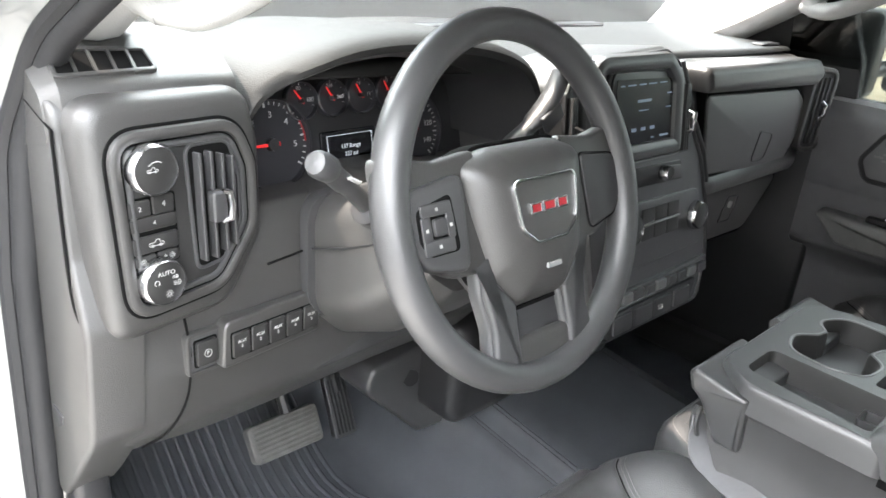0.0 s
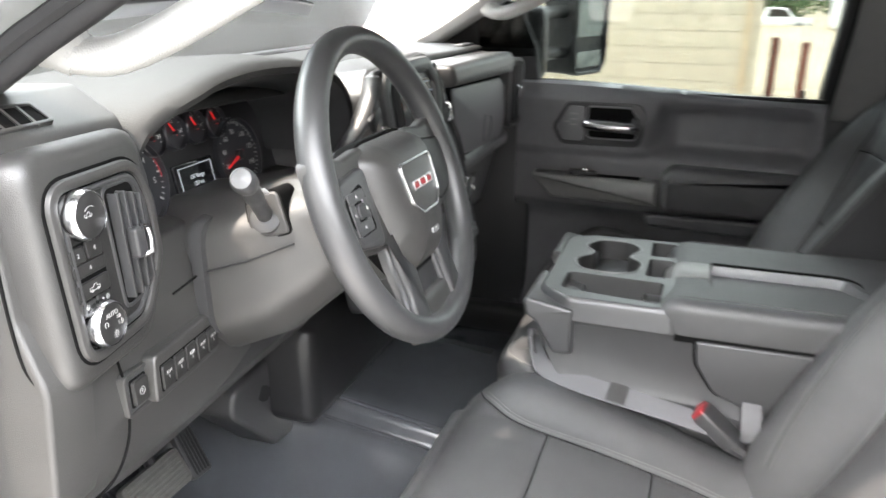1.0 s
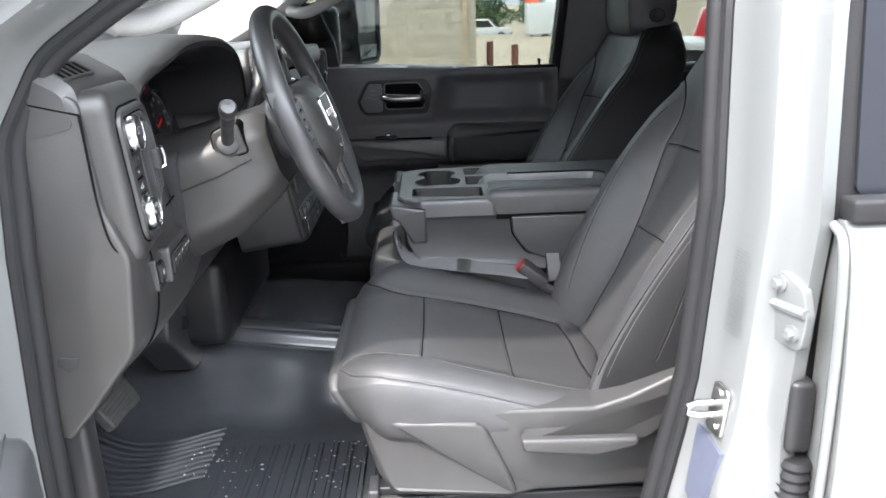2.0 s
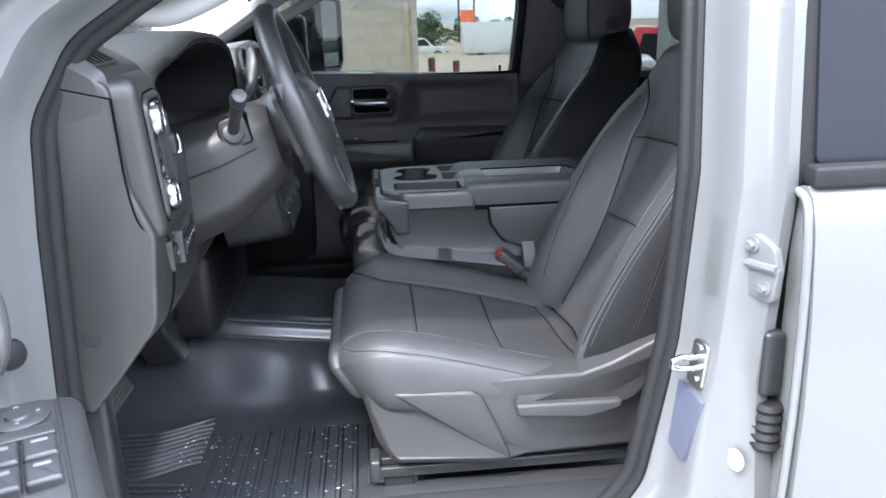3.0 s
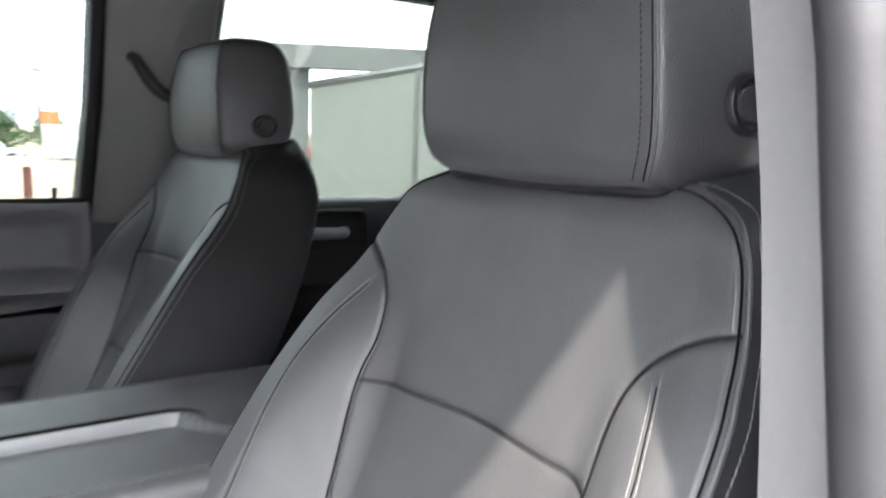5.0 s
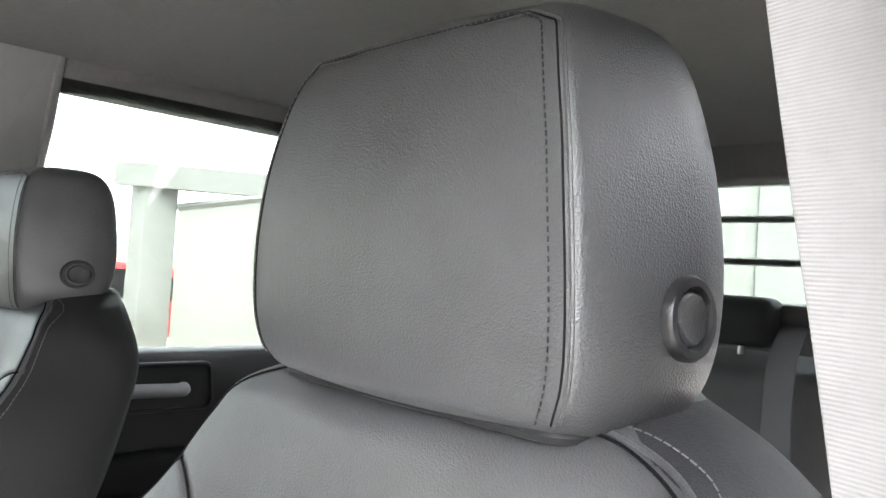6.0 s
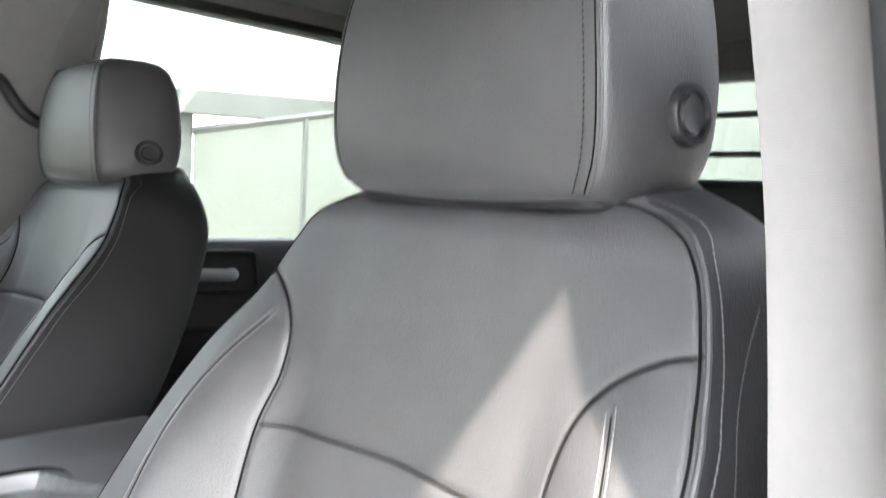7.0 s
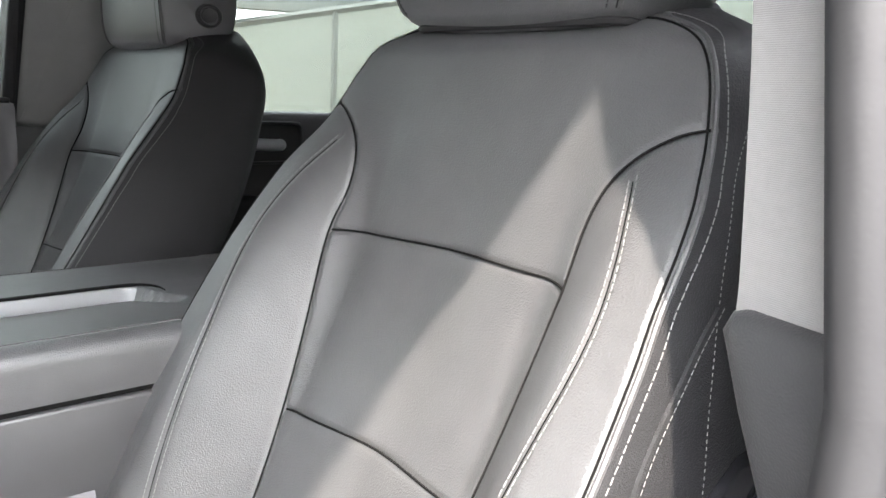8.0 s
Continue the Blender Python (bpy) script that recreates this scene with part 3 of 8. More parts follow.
cluster = part("gauge_panel", plate(back, "z", -0.02, 0.0, 0.002, m=CL), PLASTIC_DARK, dash, "black instrument cluster with red needles")


def dial(cx, cy, r, a0, a1, n, needle, marks, major=5):
    m = CL @ Matrix.Translation((cx, cy, 0.001))
    d = part("dial", lathe([(0, 0), (r, 0), (r, 0.008), (r * 0.95, 0.009), (r * 0.92, 0.003), (0, 0.003)], m, 40), DIAL, cluster)
    bm = bmesh.new()
    for i in range(n + 1):
        a = radians(a0 + (a1 - a0) * i / n)
        k = 0.07 if i % major else 0.12
        t = r * 0.0125 * (1.0 if i % major else 1.5)
        u, w = Vector((math.cos(a), math.sin(a), 0)), Vector((-math.sin(a), math.cos(a), 0))
        q = [u * r * 0.90 - w * t, u * r * 0.90 + w * t, u * r * (0.90 - k) + w * t, u * r * (0.90 - k) - w * t]
        strip(bm, [[m @ (p + Vector((0, 0, h))) for p in q] for h in (0.003, 0.0036)])
    part("scale", bm, LETTER, d, "white scale marks")
    a = radians(needle)
    u, w = Vector((math.cos(a), math.sin(a), 0)), Vector((-math.sin(a), math.cos(a), 0))
    q = [u * r * 0.70 - w * r * 0.015, u * r * 0.70 + w * r * 0.015, -u * r * 0.18 + w * r * 0.045, -u * r * 0.18 - w * r * 0.045]
    part("needle", strip(bmesh.new(), [[m @ (p + Vector((0, 0, h))) for p in q] for h in (0.006, 0.008)]), NEEDLE, d, "red pointer")
    part("hub", lathe([(0, 0.004), (r * 0.15, 0.004), (r * 0.13, 0.010), (0, 0.011)], m, 20), PLASTIC_DARK, d)
    for ang, body in marks:
        a = radians(ang)
        text("numeral", body, r * (0.19 if r > 0.04 else 0.30), m @ Matrix.Translation((math.cos(a) * r * 0.62, math.sin(a) * r * 0.62, 0.0034)), LETTER, d, 0.0002)
    return d


tach = dial(-0.123, -0.010, 0.052, 225, -35, 30, 180, [(225, "0"), (180, "1"), (130, "2"), (85, "3"), (45, "4"), (-5, "5")])
bm = bmesh.new()
m = CL @ Matrix.Translation((-0.123, -0.010, 0.001))
for i in range(4):
    a = radians(26 - 8 * i)
    u, w = Vector((math.cos(a), math.sin(a), 0)), Vector((-math.sin(a), math.cos(a), 0))
    q = [u * 0.047 - w * 0.003, u * 0.047 + w * 0.003, u * 0.0452 + w * 0.003, u * 0.0452 - w * 0.003]
    strip(bm, [[m @ (p + Vector((0, 0, h))) for p in q] for h in (0.003, 0.0037)])
part("red_zone", bm, RED, tach)
dial(0.090, -0.018, 0.052, 225, -45, 35, 225 - 25, [(200, "20"), (165, "40"), (130, "60"), (92, "80"), (52, "100"), (12, "120"), (-28, "140")])
for i, lab in enumerate(("80", "120", "210", "260")):
    dial(-0.078 + 0.0440 * i, 0.034, 0.0220, 200, -20, 8, 128 - 4 * i, [(95, ("80", "210", "14", "1/2")[i]), (0, ("120", "260", "19", "F")[i])], 4)
DSP = CL @ Matrix.Translation((-0.010, -0.022, 0.0)) @ Matrix.Diagonal((0.85, 0.85, 1, 1))
part("display_bezel", plate(rpoly([(-0.052, -0.052, 0.004), (0.046, -0.052, 0.004), (0.046, 0.020, 0.004), (-0.052, 0.020, 0.004)]), "z", 0.0, 0.004, 0.001, m=DSP), GLOSS_BLACK, cluster)
disp = part("driver_display", plate(rpoly([(-0.043, -0.030, 0.002), (0.038, -0.030, 0.002), (0.038, 0.014, 0.002), (-0.043, 0.014, 0.002)]), "z", 0.004, 0.0048, m=DSP), GLOSS_BLACK, cluster, "small dark display with white text")
part("display_frame", ring_plate([(-0.043, -0.030), (0.038, -0.030), (0.038, 0.014), (-0.043, 0.014)], 0.0007, "z", 0.0046, 0.0054, 0.0001, m=DSP), LCD, disp)
text("display_text", "137 Range", 0.0085, DSP @ Matrix.Translation((-0.002, -0.003, 0.0052)), LCD, disp, 0.0001)
text("display_text", "227 mi", 0.0085, DSP @ Matrix.Translation((-0.002, -0.014, 0.0052)), LCD, disp, 0.0001)
text("display_text", "P", 0.009, DSP @ Matrix.Translation((0.040, -0.042, 0.0046)), LCD, disp, 0.0001)
part("cluster_surround", ring_plate(shrink(back, -0.016), 0.018, "z", -0.03, 0.012, 0.004, m=CL), VANE, dash)

# left pod: pad, bezel, knobs, keys, vent
POD = pose(-0.655, 0.858, 1.428, 90 - 4, 0, 7)
outer = rpoly([(-0.088, 0.105, 0.030), (0.082, 0.105, 0.045), (0.094, 0.05, 0.05), (0.094, -0.045, 0.05), (0.048, -0.112, 0.04), (-0.080, -0.118, 0.030)], 7)
part("pod_pad", plate(outer, "z", -0.09, 0.004, 0.016, m=POD), DASH, dash)
inner = rpoly([(-0.062, 0.070, 0.022), (0.058, 0.070, 0.03), (0.074, 0.03, 0.03), (0.074, -0.030, 0.04), (0.035, -0.082, 0.03), (-0.056, -0.088, 0.020)], 7)
pod = part("pod_bezel", plate(shrink(inner, 0.006), "z", -0.01, 0.0055, 0.001, m=POD), PANEL, dash, "black switch panel with knobs and air vent")
part("pod_rim", ring_plate(shrink(inner, -0.007), 0.011, "z", -0.01, 0.0105, 0.004, m=POD), DASH, pod)
part("pod_gap", ring_plate(shrink(inner, -0.010), 0.004, "z", -0.01, 0.0050, 0.0003, m=POD), VOID, pod)
part("pod_gap", ring_plate(shrink(inner, 0.0035), 0.003, "z", -0.01, 0.0066, 0.0003, m=POD), VOID, pod)
part("pod_inner_rim", ring_plate(shrink(inner, 0.006), 0.006, "z", -0.01, 0.0090, 0.0025, m=POD), PLASTIC, pod)


def knob(mx, r, parent, name="rotary_knob"):
    k = part(name, lathe([(0, 0.0), (r * 0.93, 0.0), (r, 0.002), (r, 0.010), (r * 0.97, 0.0115)], mx, 96, knurl=r * 0.018), CHROME, parent, "ribbed chrome ring knob")
    part("knob_ring", lathe([(r * 0.97, 0.0112), (r * 0.92, 0.0140), (r * 0.885, 0.0150), (r * 0.86, 0.0125)], mx, 48), CHROME, k)
    part("knob_face", lathe([(0, 0.0), (r * 0.87, 0.0), (r * 0.87, 0.0135), (r * 0.83, 0.0142), (0, 0.0142)], mx, 48), PANEL, k, "matt black knob face")
    return k


def key(cx, cz, w, h, mx, parent, mark=None, d0=0.005, d1=0.0085, name="push_key"):
    k = part(name, plate(rpoly([(cx - w / 2, cz - h / 2, 0.003), (cx + w / 2, cz - h / 2, 0.003), (cx + w / 2, cz + h / 2, 0.003), (cx - w / 2, cz + h / 2, 0.003)], 3), "z", d0, d1, 0.0012, m=mx), PANEL, parent)
    if mark:
        text("legend", mark, h * 0.42, mx @ Matrix.Translation((cx, cz, d1 + 0.0001)), LETTER, k, 0.0002)
    return k


KX = -0.032
k1 = knob(POD @ Matrix.Translation((KX, 0.043, 0.006)), 0.0235, pod)
k2 = knob(POD @ Matrix.Translation((KX - 0.001, -0.060, 0.006)), 0.0225, pod)
text("legend", "AUTO", 0.0062, POD @ Matrix.Translation((KX, -0.051, 0.0204)), LETTER, k2, 0.0002)


def icon_arc(bm, mx, cx, cy, r, a0, a1, t=0.00035, h=0.0003):
    pts = [mx @ Vector((cx + r * math.cos(radians(a0 + (a1 - a0) * i / 10)), cy + r * math.sin(radians(a0 + (a1 - a0) * i / 10)), h)) for i in range(11)]
    return tube(pts, t, 5, bm)


def icon_lamp(mx, parent, s=1.0):
    """Small lamp sign: half disc with three dashes."""
    bm = icon_arc(bmesh.new(), mx, 0.0, 0, 0.0024 * s, -90, 90)
    tube([mx @ Vector((0, -0.0024 * s, 0.0004)), mx @ Vector((0, 0.0024 * s, 0.0004))], 0.00035, 5, bm)
    for i in (-1, 0, 1):
        tube([mx @ Vector((-0.0015 * s, 0.0015 * i * s, 0.0004)), mx @ Vector((-0.0048 * s, 0.0015 * i * s, 0.0003))], 0.00028, 5, bm)
    return part("symbol", bm, LETTER, parent)


def icon_sun(mx, parent, s=1.0):
    bm = icon_arc(bmesh.new(), mx, 0, 0, 0.0016 * s, 0, 360, 0.0003)
    for i in range(8):
        a = i * math.pi / 4
        tube([mx @ Vector((math.cos(a) * 0.0025 * s, math.sin(a) * 0.0025 * s, 0.0004)), mx @ Vector((math.cos(a) * 0.0038 * s, math.sin(a) * 0.0038 * s, 0.0003))], 0.00028, 5, bm)
    return part("symbol", bm, LETTER, parent)


def icon_truck(mx, parent, s=1.0):
    bm = bmesh.new()
    line = [(-0.007, -0.002), (-0.007, 0.001), (-0.002, 0.001), (0.000, 0.0035), (0.003, 0.0035), (0.0035, 0.001), (0.007, 0.0005), (0.007, -0.002), (-0.007, -0.002)]
    tube([mx @ Vector((a * s, b * s, 0.0003)) for a, b in line], 0.0003, 5, bm)
    for x in (-0.004, 0.004):
        icon_arc(bm, mx, x * s, -0.002 * s, 0.0013 * s, 0, 360, 0.0003)
    return part("symbol", bm, LETTER, parent)


KF = POD @ Matrix.Translation((KX, -0.060, 0.0202))
icon_sun(KF @ Matrix.Translation((0.001, -0.011, 0)), k2)
icon_lamp(KF @ Matrix.Translation((0.011, -0.002, 0)), k2)
icon_lamp(KF @ Matrix.Translation((0.009, 0.004, 0)), k2, 0.7)
part("symbol", icon_arc(bmesh.new(), KF @ Matrix.Translation((-0.010, 0.002, 0)), 0, 0, 0.0024, -60, 240), LETTER, k2)
KF1 = POD @ Matrix.Translation((KX, 0.043, 0.0202))
part("symbol", icon_arc(bmesh.new(), KF1, 0, -0.002, 0.010, 60, 135, 0.0004), LETTER, k1)
icon_truck(KF1 @ Matrix.Translation((-0.004, 0.001, 0)), k1, 0.7)
part("key_gap", plate(rpoly([(KX - 0.0245, -0.0465, 0.003), (KX + 0.0235, -0.0465, 0.003), (KX + 0.0235, 0.0190, 0.003), (KX - 0.0245, 0.0175, 0.003)], 3), "z", 0.004, 0.0060, m=POD), VOID, pod)
key(KX - 0.0125, 0.0085, 0.021, 0.015, POD, pod, "2")
key(KX + 0.0105, 0.0095, 0.021, 0.017, POD, pod, "4")
key(KX, -0.006, 0.045, 0.013, POD, pod, "4")
cargo = key(KX, -0.025, 0.045, 0.016, POD, pod)
icon_truck(POD @ Matrix.Translation((KX, -0.025, 0.0085)), cargo)
for i, s in ((-1, "-"), (1, "+")):
    kk = key(KX + 0.0115 * i, -0.0395, 0.021, 0.0105, POD, pod)
    icon_sun(POD @ Matrix.Translation((KX + 0.0115 * i + 0.003 * i, -0.0395, 0.0085)), kk, 0.8)
    text("legend", s, 0.008, POD @ Matrix.Translation((KX + 0.0115 * i - 0.004 * i, -0.0395, 0.0086)), LETTER, kk, 0.0002)
vent_poly = rpoly([(0.006, 0.056, 0.01), (0.050, 0.056, 0.012), (0.060, 0.02, 0.02), (0.060, -0.025, 0.02), (0.038, -0.058, 0.01), (0.010, -0.062, 0.008)], 5)
vent = part("air_vent", ring_plate(shrink(vent_poly, -0.003), 0.004, "z", 0.0, 0.0075, 0.0015, m=POD), PLASTIC, pod, "black air vent with upright vanes")
part("vent_well", plate(vent_poly, "z", 0.004, 0.0062, m=POD), VOID, vent)
for i, x in enumerate((0.014, 0.026, 0.038, 0.049)):
    h = 0.053 - 0.004 * max(0, i - 1)
    part("vane", plate(rpoly([(x - 0.0017, -h, 0.001), (x + 0.0017, -h, 0.001), (x + 0.0017, h * 0.95, 0.001), (x - 0.0017, h * 0.95, 0.001)], 2), "z", 0.005, 0.0165, 0.001, m=POD), VANE, vent)
tab = part("vent_tab", plate(rpoly([(0.020, -0.016, 0.004), (0.036, -0.016, 0.004), (0.036, 0.014, 0.004), (0.020, 0.014, 0.004)], 3), "z", 0.014, 0.024, 0.003, m=POD), VANE, vent)
part("tab_trim", tube([POD @ Vector(p) for p in ((0.031, -0.015, 0.020), (0.037, -0.013, 0.026), (0.038, 0.0, 0.027), (0.037, 0.012, 0.026), (0.030, 0.014, 0.024))], 0.0032, 8), CHROME, tab, "chrome vent slider")

# small defroster vent on the corner
CV = pose(-0.700, 0.9093, 1.5525, 32, 0, -3)
rows = []
for i in range(15):
    x = -0.7535 + 0.172 * i / 14
    e = 0.010 * smooth(-0.740, -0.7535, x)
    rows.append([(x, p[0] + e, p[1] - e) for p in rpoly([(1.20, 1.534, 0.01), (1.05, 1.566, 0.06), (0.938, 1.570, 0.02), (0.885, 1.538, 0.02), (0.877, 1.500, 0.01), (1.10, 1.45, 0.01)], 4)])
part("corner_cap", strip(bmesh.new(), rows), DASH, dash)
cv = part("corner_vent", plate(rpoly([(-0.038, -0.017, 0.005), (0.046, -0.012, 0.005), (0.043, 0.012, 0.005), (-0.036, 0.014, 0.005)]), "z", -0.001, 0.0015, m=CV), VOID, dash, "slotted demister vent")
part("vent_rim", ring_plate(rpoly([(-0.041, -0.020, 0.006), (0.049, -0.015, 0.006), (0.046, 0.015, 0.006), (-0.039, 0.017, 0.006)]), 0.004, "z", -0.002, 0.0035, 0.001, m=CV), DASH, cv)
for i in range(4):
    x = -0.021 + 0.0165 * i
    part("slat", plate([(x - 0.0014, -0.017), (x + 0.0014, -0.017), (x + 0.0014, 0.014), (x - 0.0014, 0.014)], "z", 0.0, 0.003, m=CV), DASH, cv)

# end cap towards the door and knee panel
cap = rpoly([(1.010, 1.095, 0.01), (1.000, 1.34, 0.02), (0.985, 1.50, 0.03), (0.925, 1.535, 0.03), (0.880, 1.528, 0.03), (0.872, 1.39, 0.03), (0.848, 1.325, 0.05), (0.862, 1.20, 0.05), (0.93, 1.115, 0.03), (0.965, 1.075, 0.01)])
ec = part("end_cap", plate(cap, "x", -0.70, -0.7525, 0.006), DASH, dash)
part("emblem", plate(rpoly([(0.934, 1.196, 0.002), (0.961, 1.198, 0.002), (0.963, 1.186, 0.002), (0.949, 1.176, 0.002), (0.936, 1.185, 0.002)]), "x", -0.7525, -0.754, 0.0004), GUIDE, ec, "small moulded airbag mark")
part("panel_seam", tube(curved([(-0.7528, 0.944, 1.521), (-0.7528, 0.907, 1.512), (-0.7528, 0.878, 1.505)], 4), 0.0013, 6), VOID, ec)
part("panel_seam", tube(curved([(-0.7528, 0.878, 1.505), (-0.7528, 0.877, 1.464), (-0.7528, 0.875, 1.40), (-0.7528, 0.868, 1.351), (-0.750, 0.856, 1.329)], 4), 0.0016, 6), VOID, ec)
rows = []
for i in range(31):
    x = -0.748 + 0.55 * i / 30
    k = smooth(-0.757, -0.70, x)
    f = 0.858 + 0.012 * smooth(-0.6, -0.3, x)
    dy = 0.02 * (1 - k)
    zb = 1.150 - 0.012 * smooth(-0.757, -0.6, x)
    rows.append([(x, p[0], p[1]) for p in rpoly([(1.02, 1.41, 0.005), (f + 0.030, 1.405, 0.01), (f + 0.012 + dy, 1.345, 0.04), (f + dy, 1.25, 0.06), (f + 0.010 + dy, 1.185, 0.05), (f + 0.05 + dy, zb, 0.03), (0.96, 1.115, 0.03), (1.05, 1.10, 0.01)], 5)])
knee = part("knee_panel", strip(bmesh.new(), rows), DASH, dash, "dark grey knee panel under the wheel")
part("panel_seam", tube([(-0.560, 0.8625, 1.346), (-0.50, 0.8655, 1.352), (-0.44, 0.867, 1.356)], 0.0013, 6), VOID, knee)
part("panel_seam", tube(curved([(-0.655, 0.8605, 1.312), (-0.652, 0.857, 1.27), (-0.656, 0.860, 1.22), (-0.672, 0.872, 1.180), (-0.690, 0.90, 1.150)], 5), 0.0014, 6), VOID, knee)

# park brake key and the row of upfitter switches
PK = pose(-0.636, 0.8592, 1.270, 88, 0, 5)
pk = part("park_brake_switch", plate(rpoly([(-0.021, -0.023, 0.008), (0.021, -0.023, 0.008), (0.021, 0.023, 0.008), (-0.021, 0.023, 0.008)]), "z", -0.01, 0.002, 0.0015, m=PK), PLASTIC, dash, "black park brake switch")
part("switch_rim", ring_plate(rpoly([(-0.022, -0.024, 0.008), (0.022, -0.024, 0.008), (0.022, 0.024, 0.008), (-0.022, 0.024, 0.008)]), 0.005, "z", -0.01, 0.004, 0.002, m=PK), DASH, pk)
part("key_gap", plate(rpoly([(-0.0135, -0.0155, 0.003), (0.0135, -0.0155, 0.003), (0.0135, 0.0155, 0.003), (-0.0135, 0.0155, 0.003)], 3), "z", 0.0, 0.0027, m=PK), VOID, pk)
kk = key(0, 0, 0.023, 0.027, PK, pk, None, 0.002, 0.007)
part("symbol", icon_arc(bmesh.new(), PK @ Matrix.Translation((0, 0, 0.007)), 0, 0, 0.0042, 0, 360), LETTER, kk)
text("legend", "P", 0.006, PK @ Matrix.Translation((0, 0, 0.0072)), LETTER, kk, 0.0002)
UP = pose(-0.556, 0.8590, 1.276, 89, 0, 6)
bank = part("switch_panel", plate(rpoly([(-0.068, -0.028, 0.006), (0.062, -0.026, 0.006), (0.064, 0.026, 0.006), (-0.064, 0.024, 0.010)]), "z", -0.01, 0.006, 0.003, m=UP), DASH, dash, "raised panel with five square switches")
part("key_gap", plate(rpoly([(-0.0585, -0.0195, 0.003), (0.0590, -0.0195, 0.003), (0.0590, 0.0115, 0.003), (-0.0585, 0.0115, 0.003)], 3), "z", 0.0, 0.0064, m=UP), VOID, bank)
for i in range(5):
    cx = -0.046 + 0.0232 * i
    kk = key(cx, -0.004, 0.0212, 0.028, UP, bank, None, 0.0055, 0.009, "square_switch")
    text("legend", "AUX", 0.0052, UP @ Matrix.Translation((cx, 0.000, 0.0091)), LETTER, kk, 0.0002)
    text("legend", str(i + 1), 0.0052, UP @ Matrix.Translation((cx, -0.006, 0.0091)), LETTER, kk, 0.0002)

# centre stack
CS = pose(0.050, 0.792, 1.45, 90 - 8, 0, 0)
frame_poly = rpoly([(-0.225, 0.060, 0.03), (-0.205, 0.100, 0.03), (0.020, 0.112, 0.03), (0.062, 0.090, 0.025), (0.098, 0.015, 0.04), (0.150, -0.060, 0.04), (0.186, -0.150, 0.04), (0.196, -0.235, 0.03), (0.176, -0.32, 0.03), (-0.13, -0.32, 0.03), (-0.17, -0.10, 0.05)], 6)
stack = part("centre_console_panel", plate(frame_poly, "z", -0.14, -0.002, 0.012, m=CS), PLASTIC, dash, "black centre stack with screen and controls")
part("stack_rim", ring_plate(shrink(frame_poly, 0.004), 0.006, "z", -0.01, 0.002, 0.003, m=CS), GUIDE, stack)
scr_poly = rpoly([(-0.122, -0.032, 0.010), (0.046, -0.034, 0.010), (0.044, 0.074, 0.022), (-0.122, 0.082, 0.022)], 6)
arch_poly = rpoly([(-0.190, -0.045, 0.01), (0.062, -0.047, 0.012), (0.058, 0.070, 0.04), (0.020, 0.104, 0.03), (-0.155, 0.104, 0.04), (-0.190, 0.07, 0.04)], 6)
surround = part("screen_surround", ring_plate(arch_poly, 0.026, "z", -0.02, 0.012, 0.010, m=CS), PLASTIC, stack, "satin dark grey arch round the screen")
part("surround_edge", tube([CS @ Vector((p[0], p[1], 0.006)) for p in shrink(arch_poly, -0.001)][:20], 0.0016, 6), SATIN, surround)
part("screen_bezel", plate(shrink(scr_poly, -0.010), "z", -0.01, 0.003, 0.001, m=CS), PLASTIC_DARK, stack)
part("bezel_edge", ring_plate(shrink(scr_poly, -0.004), 0.004, "z", -0.01, 0.0055, 0.0015, m=CS), PLASTIC_DARK, stack)
scr = part("touch_screen", plate(rpoly([(-0.112, -0.022, 0.002), (0.036, -0.023, 0.002), (0.035, 0.066, 0.002), (-0.112, 0.070, 0.002)], 2), "z", 0.003, 0.0042, m=CS), mat("dark_screen", (0.006, 0.006, 0.008), 0.22, var=0.05, spec=0.25), stack, "dark touch screen with dim text")
DIM = glowing("dim_display", (0.35, 0.45, 0.6), 0.012)
marks = [(-0.104, -0.094, 0.060, 0.002), (-0.086, -0.066, 0.060, 0.002), (-0.058, -0.040, 0.060, 0.002), (-0.034, -0.012, 0.060, 0.002), (-0.004, 0.016, 0.060, 0.002), (-0.060, -0.024, 0.036, 0.004), (-0.056, -0.030, 0.024, 0.0015), (0.018, 0.030, 0.044, 0.002), (0.016, 0.030, 0.024, 0.002), (-0.020, -0.012, -0.017, 0.002), (0.004, 0.028, -0.017, 0.003)]
for x0, x1, z0, h in marks + [(-0.072 + 0.024 * i, -0.060 + 0.024 * i, -0.004, 0.005) for i in range(3)]:
    part("display_mark", strip(bmesh.new(), [[CS @ Vector((a, b, d)) for a, b in ((x0, z0), (x1, z0), (x1, z0 + h), (x0, z0 + h))] for d in (0.0042, 0.0045)]), DIM, scr)
part("column_trim", tube([CS @ Vector(p) for p in ((0.064, 0.088, 0.000), (0.080, 0.055, 0.002), (0.100, 0.012, 0.002), (0.150, -0.058, 0.002), (0.172, -0.11, 0.000))], 0.0035, 8), GUIDE, stack)
